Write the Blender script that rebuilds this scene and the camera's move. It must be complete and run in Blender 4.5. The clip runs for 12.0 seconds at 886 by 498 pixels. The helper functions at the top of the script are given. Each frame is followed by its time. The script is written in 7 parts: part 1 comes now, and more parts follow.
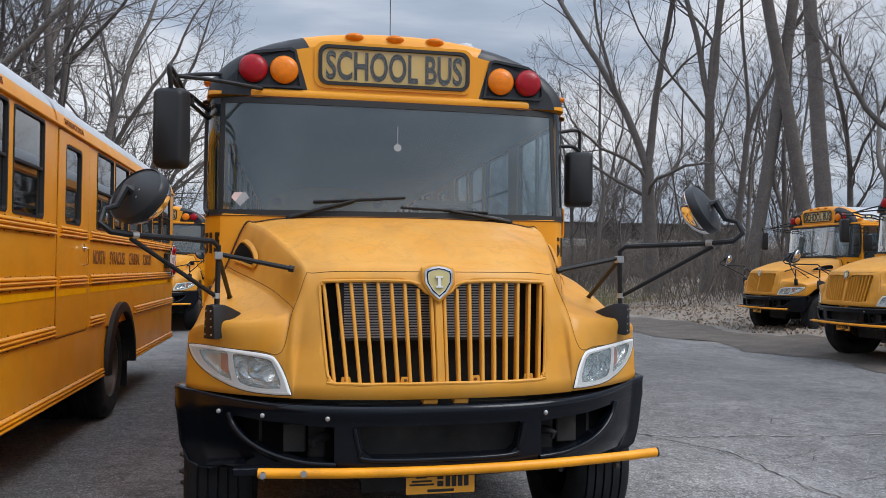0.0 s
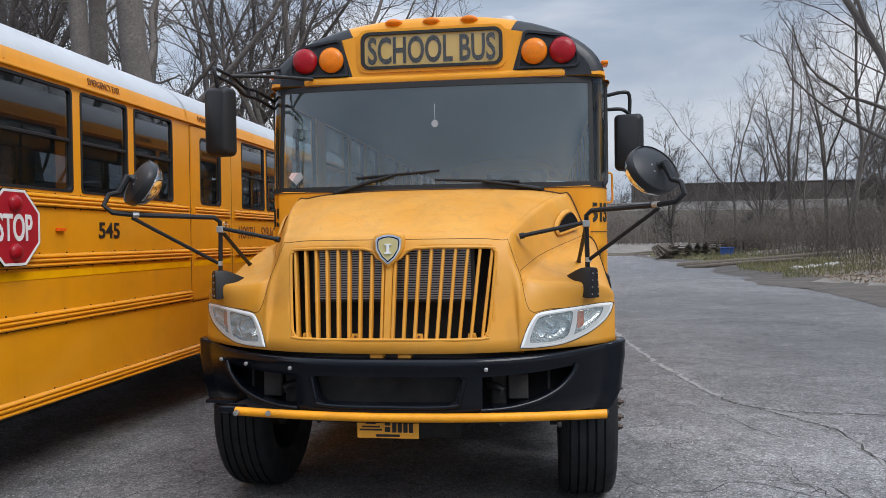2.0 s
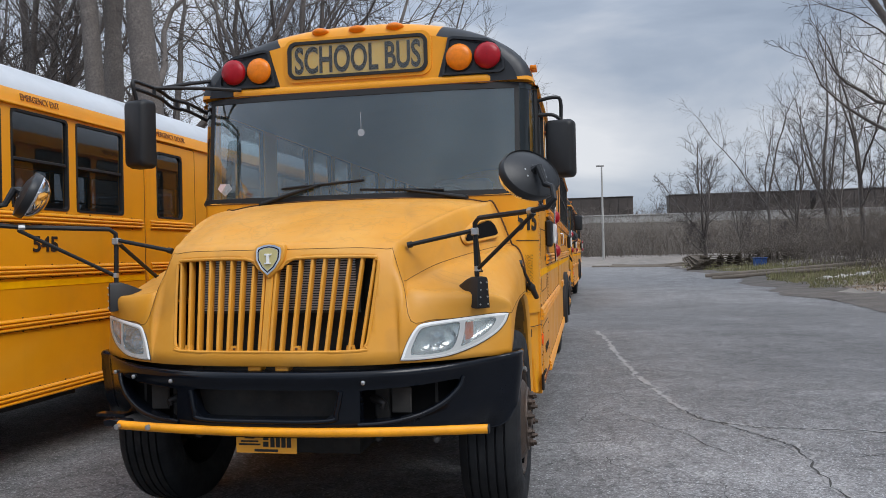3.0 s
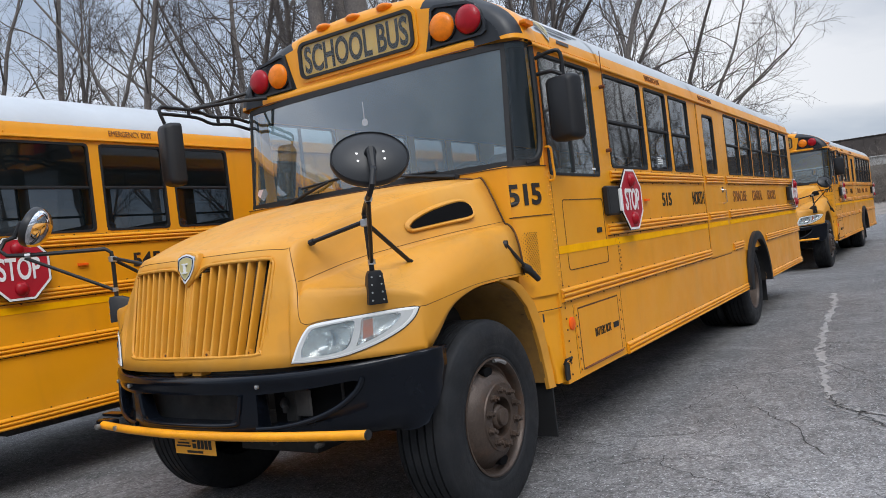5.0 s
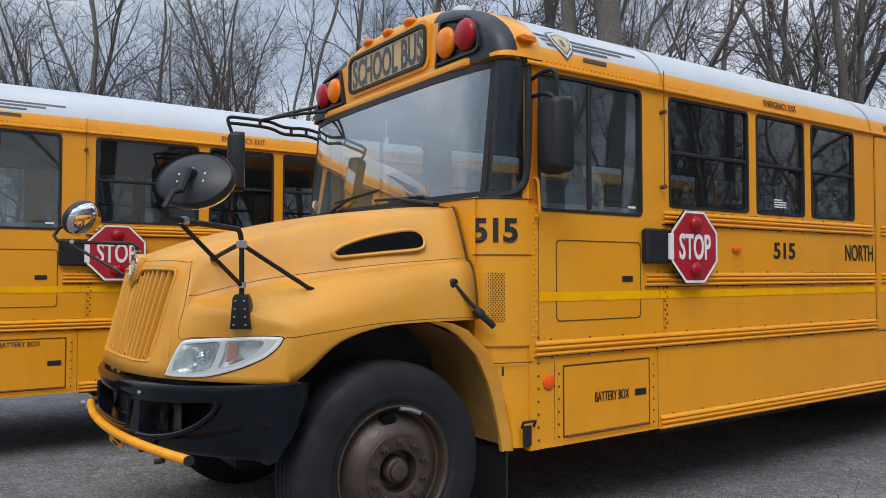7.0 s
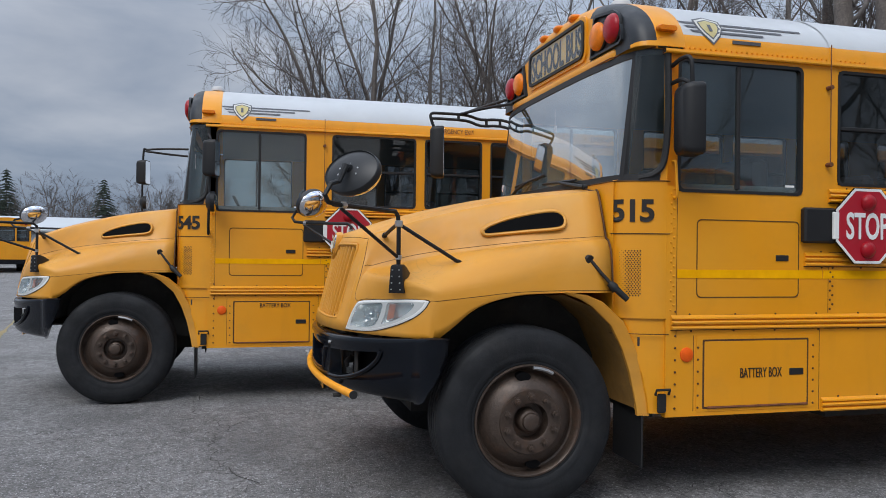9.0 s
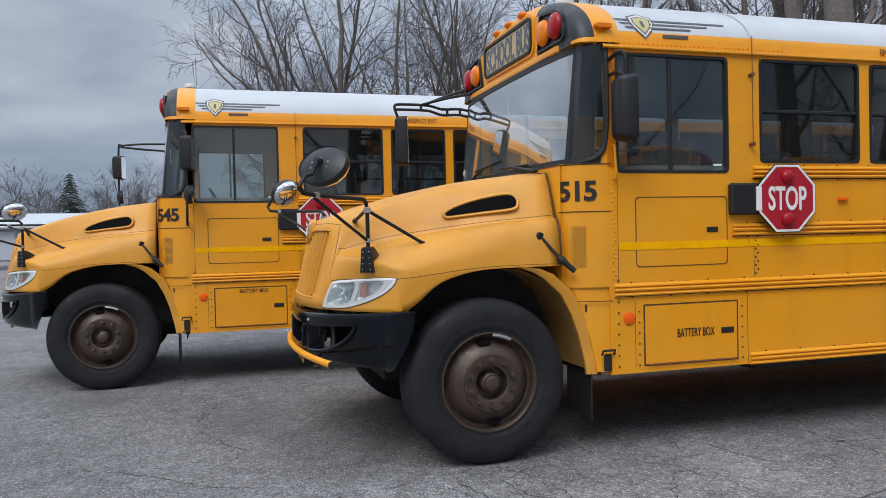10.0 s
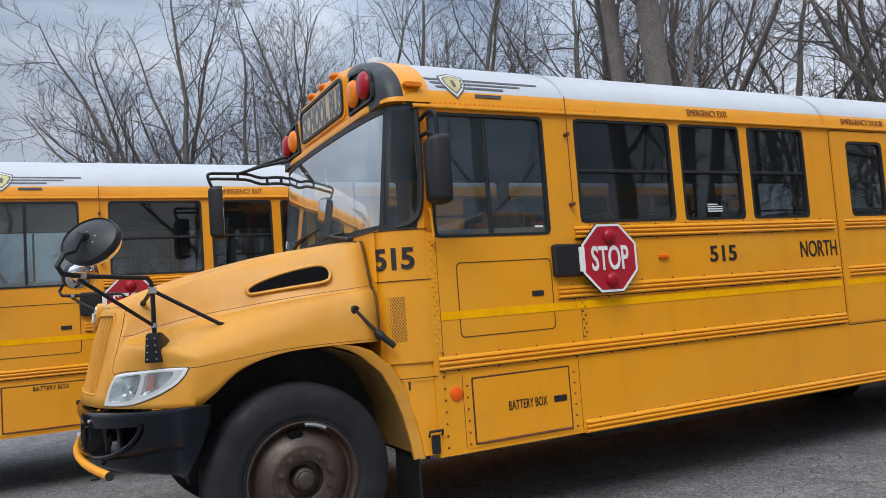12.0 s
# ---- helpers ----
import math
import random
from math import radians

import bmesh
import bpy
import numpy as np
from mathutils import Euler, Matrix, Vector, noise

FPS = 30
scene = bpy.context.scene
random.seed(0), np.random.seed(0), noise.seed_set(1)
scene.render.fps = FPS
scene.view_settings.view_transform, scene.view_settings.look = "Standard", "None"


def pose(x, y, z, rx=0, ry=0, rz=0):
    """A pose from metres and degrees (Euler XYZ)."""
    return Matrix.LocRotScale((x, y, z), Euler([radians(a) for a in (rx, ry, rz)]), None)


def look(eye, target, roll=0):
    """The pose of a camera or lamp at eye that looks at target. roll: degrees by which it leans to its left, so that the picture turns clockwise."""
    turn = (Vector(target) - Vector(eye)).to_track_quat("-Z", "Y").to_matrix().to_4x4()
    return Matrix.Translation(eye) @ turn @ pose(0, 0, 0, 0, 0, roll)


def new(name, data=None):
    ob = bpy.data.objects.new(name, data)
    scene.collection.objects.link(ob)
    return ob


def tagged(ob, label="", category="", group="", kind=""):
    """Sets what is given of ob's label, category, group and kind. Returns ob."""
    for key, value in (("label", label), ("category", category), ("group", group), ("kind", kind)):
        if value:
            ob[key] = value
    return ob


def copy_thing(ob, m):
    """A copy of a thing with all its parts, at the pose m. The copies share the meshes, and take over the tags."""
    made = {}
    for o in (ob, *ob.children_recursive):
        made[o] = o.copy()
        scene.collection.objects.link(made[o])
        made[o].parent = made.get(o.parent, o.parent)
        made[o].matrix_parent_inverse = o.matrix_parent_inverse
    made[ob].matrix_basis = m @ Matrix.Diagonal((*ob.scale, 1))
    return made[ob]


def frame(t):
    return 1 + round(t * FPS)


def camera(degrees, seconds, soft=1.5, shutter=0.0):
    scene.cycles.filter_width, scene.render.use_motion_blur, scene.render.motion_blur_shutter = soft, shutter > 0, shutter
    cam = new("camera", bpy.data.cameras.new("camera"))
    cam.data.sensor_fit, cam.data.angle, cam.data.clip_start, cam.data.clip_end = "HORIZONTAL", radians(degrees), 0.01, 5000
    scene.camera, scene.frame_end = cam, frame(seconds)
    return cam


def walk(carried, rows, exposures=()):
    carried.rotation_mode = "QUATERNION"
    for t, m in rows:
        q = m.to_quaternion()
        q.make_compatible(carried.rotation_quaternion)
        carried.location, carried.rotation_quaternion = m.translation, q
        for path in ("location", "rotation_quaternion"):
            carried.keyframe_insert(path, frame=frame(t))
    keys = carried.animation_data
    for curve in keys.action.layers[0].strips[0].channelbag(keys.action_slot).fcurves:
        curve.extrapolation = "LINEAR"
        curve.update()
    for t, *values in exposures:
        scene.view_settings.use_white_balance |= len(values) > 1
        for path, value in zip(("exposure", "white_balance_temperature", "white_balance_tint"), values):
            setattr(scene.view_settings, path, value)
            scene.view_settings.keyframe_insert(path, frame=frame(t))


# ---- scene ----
cam = camera(60.2, 12.0, 0.8)
PATH = [
    (0, (-0.661, -3.115, 1.561), (-0.273, -1.154, 1.612), 0.4),
    (0.5, (-0.288, -3.25, 1.548), (-0.034, -1.266, 1.575), 0.4),
    (1, (0.1, -3.281, 1.535), (0.205, -1.284, 1.533), 0.2),
    (1.5, (0.459, -3.379, 1.549), (0.373, -1.381, 1.52), -0.4),
    (2, (0.782, -3.455, 1.546), (0.517, -1.473, 1.519), -0.8),
    (2.5, (1.125, -3.328, 1.547), (0.805, -1.354, 1.505), -0.1),
    (3, (1.534, -3.229, 1.512), (1.169, -1.263, 1.521), -1.3),
    (3.2, (1.708, -3.176, 1.521), (1.241, -1.232, 1.536), -1.0),
    (4.8, (3.103, -2.365, 1.459), (2.059, -0.659, 1.424), -7.8),
    (5, (3.242, -2.231, 1.469), (2.146, -0.558, 1.458), -6.6),
    (5.5, (3.672, -1.884, 1.508), (2.626, -0.18, 1.517), -2.6),
    (6, (3.991, -1.524, 1.471), (2.791, 0.074, 1.53), -2.5),
    (6.5, (4.201, -1.023, 1.476), (2.76, 0.358, 1.597), -2.3),
    (7, (4.381, -0.651, 1.484), (2.735, 0.484, 1.546), 0.0),
    (7.5, (4.45, -0.369, 1.387), (2.634, 0.469, 1.354), 1.7),
    (7.7, (4.466, -0.289, 1.375), (2.609, 0.451, 1.337), 2.1),
    (9.3, (5.343, -0.243, 1.467), (3.399, 0.228, 1.493), 0.1),
    (9.5, (5.431, -0.254, 1.454), (3.488, 0.217, 1.5), -0.5),
    (10, (5.645, -0.313, 1.451), (3.726, 0.25, 1.414), -1.3),
    (10.5, (5.723, -0.344, 1.493), (3.847, 0.347, 1.445), -1.3),
    (11, (5.71, -0.288, 1.472), (3.869, 0.493, 1.441), -1.4),
    (11.5, (5.556, -0.155, 1.458), (3.737, 0.676, 1.47), -1.8),
    (12, (5.363, 0.131, 1.45), (3.581, 1.028, 1.582), -4.2),
]
walk(cam, [(t, look(eye, target, roll)) for t, eye, target, roll in PATH],
     [(0, -0.06), (1.5, 0.0), (2.5, 0.0), (3, -0.1), (5, -0.03), (5.5, -0.12), (6, 0.0), (6.5, -0.12), (7, -0.15), (7.5, 0.04), (9.3, -0.24), (9.5, -0.24), (10, -0.10), (10.5, 0.0), (11.5, 0.0), (12, -0.05)])

# ---- world, sun, exposure ----
world = bpy.data.worlds.new("overcast_sky")
scene.world = world
world.use_nodes = True
wt = world.node_tree
wt.nodes.clear()
w_out = wt.nodes.new("ShaderNodeOutputWorld")
w_bg = wt.nodes.new("ShaderNodeBackground")
w_sky = wt.nodes.new("ShaderNodeTexSky")
w_sky.sky_type = "NISHITA"
w_sky.sun_disc = False
w_sky.sun_elevation = radians(50)
w_sky.sun_rotation = radians(128)
w_tc = wt.nodes.new("ShaderNodeTexCoord")
w_map = wt.nodes.new("ShaderNodeMapping")
w_map.inputs["Scale"].default_value = (1.5, 1.5, 5.0)
w_n1 = wt.nodes.new("ShaderNodeTexNoise")
w_n1.inputs["Scale"].default_value = 1.15
w_n1.inputs["Detail"].default_value = 7.0
w_n1.inputs["Roughness"].default_value = 0.5
w_n1.inputs["Distortion"].default_value = 0.35
w_ramp = wt.nodes.new("ShaderNodeValToRGB")
cr = w_ramp.color_ramp
cr.elements[0].position, cr.elements[0].color = 0.34, (2.2, 2.85, 3.95, 1)
cr.elements[1].position, cr.elements[1].color = 0.68, (9.4, 9.6, 10.1, 1)
e_mid = cr.elements.new(0.50)
e_mid.color = (4.7, 5.45, 6.7, 1)
w_mix = wt.nodes.new("ShaderNodeMix")
w_mix.data_type = "RGBA"
w_mix.inputs["Factor"].default_value = 0.88
wt.links.new(w_tc.outputs["Generated"], w_map.inputs["Vector"])
wt.links.new(w_map.outputs["Vector"], w_n1.inputs["Vector"])
wt.links.new(w_n1.outputs["Fac"], w_ramp.inputs["Fac"])
wt.links.new(w_sky.outputs["Color"], w_mix.inputs["A"])
wt.links.new(w_ramp.outputs["Color"], w_mix.inputs["B"])
# an overcast sky is brighter towards the zenith
w_sep = wt.nodes.new("ShaderNodeSeparateXYZ")
wt.links.new(w_tc.outputs["Generated"], w_sep.inputs["Vector"])
w_rise = wt.nodes.new("ShaderNodeMapRange")
w_rise.interpolation_type = "SMOOTHSTEP"
w_rise.inputs["From Min"].default_value, w_rise.inputs["From Max"].default_value = 0.2, 1.0
w_rise.inputs["To Min"].default_value, w_rise.inputs["To Max"].default_value = 1.0, 2.9
wt.links.new(w_sep.outputs["Z"], w_rise.inputs["Value"])
w_gain = wt.nodes.new("ShaderNodeMix")
w_gain.data_type, w_gain.blend_type = "RGBA", "MULTIPLY"
w_gain.inputs["Factor"].default_value = 1.0
wt.links.new(w_mix.outputs["Result"], w_gain.inputs["A"])
wt.links.new(w_rise.outputs["Result"], w_gain.inputs["B"])
# thinner cloud in the north-west and south-west, a darker bank low in the west
w_last = w_gain.outputs["Result"]
for way, lo, hi, gain in (((-0.72, 0.68, 0.14), 0.66, 0.97, (1.30, 1.28, 1.26)), ((-0.76, -0.55, 0.34), 0.92, 0.99, (1.65, 1.6, 1.55)), ((-0.96, -0.20, 0.18), 0.95, 0.995, (0.72, 0.75, 0.80))):
    w_dot = wt.nodes.new("ShaderNodeVectorMath")
    w_dot.operation = "DOT_PRODUCT"
    w_dot.inputs[1].default_value = way
    wt.links.new(w_tc.outputs["Generated"], w_dot.inputs[0])
    w_near = wt.nodes.new("ShaderNodeMapRange")
    w_near.interpolation_type = "SMOOTHSTEP"
    w_near.inputs["From Min"].default_value, w_near.inputs["From Max"].default_value = lo, hi
    wt.links.new(w_dot.outputs["Value"], w_near.inputs["Value"])
    w_bank = wt.nodes.new("ShaderNodeMix")
    w_bank.data_type, w_bank.blend_type = "RGBA", "MULTIPLY"
    w_bank.inputs["B"].default_value = (*gain, 1)
    wt.links.new(w_near.outputs["Result"], w_bank.inputs["Factor"])
    wt.links.new(w_last, w_bank.inputs["A"])
    w_last = w_bank.outputs["Result"]
wt.links.new(w_last, w_bg.inputs["Color"])
w_bg.inputs["Strength"].default_value = 0.092
wt.links.new(w_bg.outputs["Background"], w_out.inputs["Surface"])

sun = new("sun", bpy.data.lights.new("sun", "SUN"))
sun.data.energy = 1.9
sun.data.angle = radians(30)
sun.data.color = (1.0, 0.985, 0.965)
sun.matrix_world = look((13.5, -10.5, 20), (0, 0, 0))
scene.view_settings.exposure = 0.0

# ---- materials ----
def material(name, color, rough=0.5, metal=0.0, coat=0.0, spread=0.0, spots=0.0, scale=3.0, fine=60.0,
             bump=0.0, bump_scale=80.0, dirt=None, dirt_amount=0.0, dirt_scale=1.2, spec=0.5):
    """A surface with two scales of tone (blotches and grain), dirt patches and fine relief."""
    m = bpy.data.materials.new(name)
    m.use_nodes = True
    nt = m.node_tree
    bsdf = nt.nodes["Principled BSDF"]
    bsdf.inputs["Roughness"].default_value = rough
    bsdf.inputs["Metallic"].default_value = metal
    bsdf.inputs["Coat Weight"].default_value = coat
    bsdf.inputs["Coat Roughness"].default_value = 0.12
    bsdf.inputs["Specular IOR Level"].default_value = spec
    tc = nt.nodes.new("ShaderNodeTexCoord")
    last = None

    def mixer(kind, a, b, fac):
        n = nt.nodes.new("ShaderNodeMix")
        n.data_type, n.blend_type = "RGBA", kind
        for key, v in (("A", a), ("B", b)):
            if isinstance(v, tuple):
                n.inputs[key].default_value = (*v, 1)
            else:
                nt.links.new(v, n.inputs[key])
        if isinstance(fac, float):
            n.inputs["Factor"].default_value = fac
        else:
            nt.links.new(fac, n.inputs["Factor"])
        return n.outputs["Result"]

    def noise_tex(s, detail=5.0, r=0.6):
        n = nt.nodes.new("ShaderNodeTexNoise")
        n.inputs["Scale"].default_value = s
        n.inputs["Detail"].default_value = detail
        n.inputs["Roughness"].default_value = r
        nt.links.new(tc.outputs["Object"], n.inputs["Vector"])
        return n.outputs["Fac"]

    def ranged(v, a, b, lo=0.0, hi=1.0):
        n = nt.nodes.new("ShaderNodeMapRange")
        n.inputs["From Min"].default_value, n.inputs["From Max"].default_value = a, b
        n.inputs["To Min"].default_value, n.inputs["To Max"].default_value = lo, hi
        nt.links.new(v, n.inputs["Value"])
        return n.outputs["Result"]

    last = color
    if spread:
        dark = tuple(c * (1 - spread) for c in color)
        light = tuple(min(1, c * (1 + spread)) for c in color)
        last = mixer("MIX", dark, light, ranged(noise_tex(scale), 0.3, 0.7))
    if spots:
        g = ranged(noise_tex(fine, 3.0, 0.7), 0.3, 0.7)
        last = mixer("MIX", last, tuple(c * (1 - spots) for c in color), g)
    if dirt:
        f = ranged(noise_tex(dirt_scale, 8.0, 0.7), 0.52, 0.8, 0.0, dirt_amount)
        last = mixer("MIX", last, dirt, f)
        rr = ranged(noise_tex(dirt_scale * 1.7, 6.0, 0.65), 0.35, 0.75, rough * 0.85, min(1.0, rough * 1.5))
        nt.links.new(rr, bsdf.inputs["Roughness"])
    if isinstance(last, tuple):
        bsdf.inputs["Base Color"].default_value = (*last, 1)
    else:
        nt.links.new(last, bsdf.inputs["Base Color"])
    if bump:
        b = nt.nodes.new("ShaderNodeBump")
        b.inputs["Strength"].default_value = bump
        b.inputs["Distance"].default_value = 0.02
        nt.links.new(noise_tex(bump_scale, 4.0, 0.65), b.inputs["Height"])
        nt.links.new(b.outputs["Normal"], bsdf.inputs["Normal"])
    return m


def glass(name, tint, gloss=1.0, haze=0.0, edge=4.5, least=0.05):
    m = bpy.data.materials.new(name)
    m.use_nodes = True
    nt = m.node_tree
    nt.nodes.clear()
    out = nt.nodes.new("ShaderNodeOutputMaterial")
    clear = nt.nodes.new("ShaderNodeBsdfTransparent")
    clear.inputs["Color"].default_value = (*tint, 1)
    shine = nt.nodes.new("ShaderNodeBsdfGlossy")
    shine.inputs["Roughness"].default_value = 0.02
    shine.inputs["Color"].default_value = (gloss, gloss, gloss, 1)
    facing = nt.nodes.new("ShaderNodeLayerWeight")
    facing.inputs["Blend"].default_value = 0.5
    power = nt.nodes.new("ShaderNodeMath")
    power.operation = "POWER"
    power.inputs[1].default_value = edge
    fac = nt.nodes.new("ShaderNodeMapRange")
    fac.inputs["To Min"].default_value, fac.inputs["To Max"].default_value = least, 0.95
    mix = nt.nodes.new("ShaderNodeMixShader")
    nt.links.new(facing.outputs["Facing"], power.inputs[0])
    nt.links.new(power.outputs["Value"], fac.inputs["Value"])
    nt.links.new(fac.outputs["Result"], mix.inputs["Fac"])
    nt.links.new(clear.outputs["BSDF"], mix.inputs[1])
    nt.links.new(shine.outputs["BSDF"], mix.inputs[2])
    last = mix.outputs["Shader"]
    if haze:
        # bluish diffuse film: real haze, plus sky reflection put into the colour
        veil = nt.nodes.new("ShaderNodeBsdfDiffuse")
        veil.inputs["Color"].default_value = (0.38, 0.52, 0.57, 1)
        tc = nt.nodes.new("ShaderNodeTexCoord")
        n = nt.nodes.new("ShaderNodeTexNoise")
        n.inputs["Scale"].default_value = 1.3
        n.inputs["Detail"].default_value = 6
        nt.links.new(tc.outputs["Object"], n.inputs["Vector"])
        r = nt.nodes.new("ShaderNodeMapRange")
        r.inputs["From Min"].default_value, r.inputs["From Max"].default_value = 0.3, 0.75
        r.inputs["To Min"].default_value, r.inputs["To Max"].default_value = haze * 0.35, haze * 1.25
        nt.links.new(n.outputs["Fac"], r.inputs["Value"])
        mix2 = nt.nodes.new("ShaderNodeMixShader")
        nt.links.new(r.outputs["Result"], mix2.inputs["Fac"])
        nt.links.new(last, mix2.inputs[1])
        nt.links.new(veil.outputs["BSDF"], mix2.inputs[2])
        last = mix2.outputs["Shader"]
    nt.links.new(last, out.inputs["Surface"])
    return m


YELLOW = material("bus_yellow_paint", (0.79, 0.312, 0.006), 0.36, coat=0.1, spec=0.42, spread=0.05, scale=1.1, dirt=(0.42, 0.22, 0.05), dirt_amount=0.35, dirt_scale=1.5, bump=0.015, bump_scale=6)
HOOD_YELLOW = material("hood_yellow_gelcoat", (0.67, 0.288, 0.021), 0.45, spread=0.05, scale=1.6, dirt=(0.5, 0.27, 0.07), dirt_amount=0.4, dirt_scale=2.2, bump=0.02, bump_scale=9)


def streaked(m, scale, tone, amount, lo=0.5, hi=0.72):
    """Lays drawn-out streaks of grime or bleaching over a surface."""
    nt = m.node_tree
    bsdf = nt.nodes["Principled BSDF"]
    old = bsdf.inputs["Base Color"].links[0].from_socket
    tc = nt.nodes.new("ShaderNodeTexCoord")
    mp = nt.nodes.new("ShaderNodeMapping")
    mp.inputs["Scale"].default_value = scale
    n = nt.nodes.new("ShaderNodeTexNoise")
    n.inputs["Scale"].default_value, n.inputs["Detail"].default_value, n.inputs["Distortion"].default_value = 1.0, 7, 0.6
    r = nt.nodes.new("ShaderNodeMapRange")
    r.inputs["From Min"].default_value, r.inputs["From Max"].default_value, r.inputs["To Max"].default_value = lo, hi, amount
    mix = nt.nodes.new("ShaderNodeMix")
    mix.data_type = "RGBA"
    mix.inputs["B"].default_value = (*tone, 1)
    nt.links.new(tc.outputs["Object"], mp.inputs["Vector"])
    nt.links.new(mp.outputs["Vector"], n.inputs["Vector"])
    nt.links.new(n.outputs["Fac"], r.inputs["Value"])
    nt.links.new(r.outputs["Result"], mix.inputs["Factor"])
    nt.links.new(old, mix.inputs["A"])
    nt.links.new(mix.outputs["Result"], bsdf.inputs["Base Color"])


streaked(HOOD_YELLOW, (5.0, 1.3, 3.0), (0.42, 0.20, 0.035), 0.5)
streaked(HOOD_YELLOW, (2.2, 1.6, 2.0), (0.76, 0.40, 0.085), 0.55, 0.42, 0.75)


def tide_marks(m, scale, tone, amount):
    """Thin wandering rims that dried puddles and wiped dirt leave on upward faces."""
    nt = m.node_tree
    bsdf = nt.nodes["Principled BSDF"]
    old = bsdf.inputs["Base Color"].links[0].from_socket
    tc = nt.nodes.new("ShaderNodeTexCoord")
    last = None
    for k, (size, level) in enumerate(((scale, 0.47), (scale * 1.9, 0.55), (scale * 0.8, 0.60))):
        n = nt.nodes.new("ShaderNodeTexNoise")
        n.inputs["Scale"].default_value, n.inputs["Detail"].default_value, n.inputs["Distortion"].default_value = size, 3.5, 1.2
        nt.links.new(tc.outputs["Object"], n.inputs["Vector"])
        off = nt.nodes.new("ShaderNodeMath")
        off.operation = "SUBTRACT"
        off.inputs[1].default_value = level
        nt.links.new(n.outputs["Fac"], off.inputs[0])
        away = nt.nodes.new("ShaderNodeMath")
        away.operation = "ABSOLUTE"
        nt.links.new(off.outputs["Value"], away.inputs[0])
        line = nt.nodes.new("ShaderNodeMapRange")
        line.inputs["From Min"].default_value, line.inputs["From Max"].default_value = 0.0, 0.014
        line.inputs["To Min"].default_value, line.inputs["To Max"].default_value = amount, 0.0
        nt.links.new(away.outputs["Value"], line.inputs["Value"])
        if last is None:
            last = line.outputs["Result"]
        else:
            mx = nt.nodes.new("ShaderNodeMath")
            mx.operation = "MAXIMUM"
            nt.links.new(last, mx.inputs[0])
            nt.links.new(line.outputs["Result"], mx.inputs[1])
            last = mx.outputs["Value"]
    geo = nt.nodes.new("ShaderNodeNewGeometry")
    sep = nt.nodes.new("ShaderNodeSeparateXYZ")
    nt.links.new(geo.outputs["Normal"], sep.inputs["Vector"])
    flat = nt.nodes.new("ShaderNodeMapRange")
    flat.inputs["From Min"].default_value, flat.inputs["From Max"].default_value = 0.75, 0.95
    nt.links.new(sep.outputs["Z"], flat.inputs["Value"])
    both = nt.nodes.new("ShaderNodeMath")
    both.operation = "MULTIPLY"
    nt.links.new(last, both.inputs[0])
    nt.links.new(flat.outputs["Result"], both.inputs[1])
    mix = nt.nodes.new("ShaderNodeMix")
    mix.data_type = "RGBA"
    mix.inputs["B"].default_value = (*tone, 1)
    nt.links.new(both.outputs["Value"], mix.inputs["Factor"])
    nt.links.new(old, mix.inputs["A"])
    nt.links.new(mix.outputs["Result"], bsdf.inputs["Base Color"])


tide_marks(HOOD_YELLOW, 2.6, (0.42, 0.19, 0.03), 0.42)
streaked(YELLOW, (6.0, 6.0, 0.7), (0.50, 0.21, 0.02), 0.25, 0.55, 0.8)
streaked(YELLOW, (0.8, 0.6, 1.2), (0.84, 0.40, 0.04), 0.4, 0.45, 0.75)
STRIPE = material("reflective_yellow", (0.97, 0.43, 0.0), 0.7, spec=0.1, spread=0.12, scale=8)
GATE = material("gate_yellow", (0.86, 0.335, 0.005), 0.4, spread=0.14, scale=6, dirt=(0.45, 0.17, 0.01), dirt_amount=0.5, dirt_scale=5)
BLACK = material("black_paint", (0.004, 0.0055, 0.009), 0.13, spec=0.26, spread=0.2, dirt=(0.016, 0.015, 0.015), dirt_amount=0.35, dirt_scale=5, bump=0.012, bump_scale=14)
CAP_BLACK = material("cap_black_paint", (0.014, 0.017, 0.022), 0.45, spread=0.2, dirt=(0.05, 0.05, 0.055), dirt_amount=0.5, dirt_scale=3)
PLASTIC = material("black_plastic", (0.012, 0.0125, 0.014), 0.5, spec=0.35, spread=0.15, bump=0.05, bump_scale=150)
# near-black for the vent mesh and for shade painted inside openings
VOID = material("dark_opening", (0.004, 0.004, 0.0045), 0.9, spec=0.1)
RUBBER = material("window_rubber", (0.01, 0.01, 0.011), 0.6)
TYRE = material("tyre_rubber", (0.0125, 0.0135, 0.0155), 0.62, spec=0.3, spread=0.3, scale=6, dirt=(0.042, 0.040, 0.038), dirt_amount=0.45, dirt_scale=4, bump=0.15, bump_scale=60)
RIM = material("rusty_rim", (0.086, 0.061, 0.047), 0.4, metal=0.35, spread=0.35, scale=9, spots=0.35, fine=70, dirt=(0.15, 0.07, 0.035), dirt_amount=0.7, dirt_scale=6, bump=0.2, bump_scale=50)
RUST = material("rust", (0.16, 0.055, 0.022), 0.8, spread=0.35, scale=20, bump=0.2)
RUST_LINE = material("rusty_joint", (0.085, 0.034, 0.010), 0.8, spread=0.5, scale=7)
RIVET = material("rusty_rivet", (0.10, 0.04, 0.012), 0.7, spread=0.4, scale=3)
CHASSIS = material("chassis_dark", (0.02, 0.019, 0.018), 0.8, spread=0.3, dirt=(0.07, 0.05, 0.04), dirt_amount=0.6, dirt_scale=5)
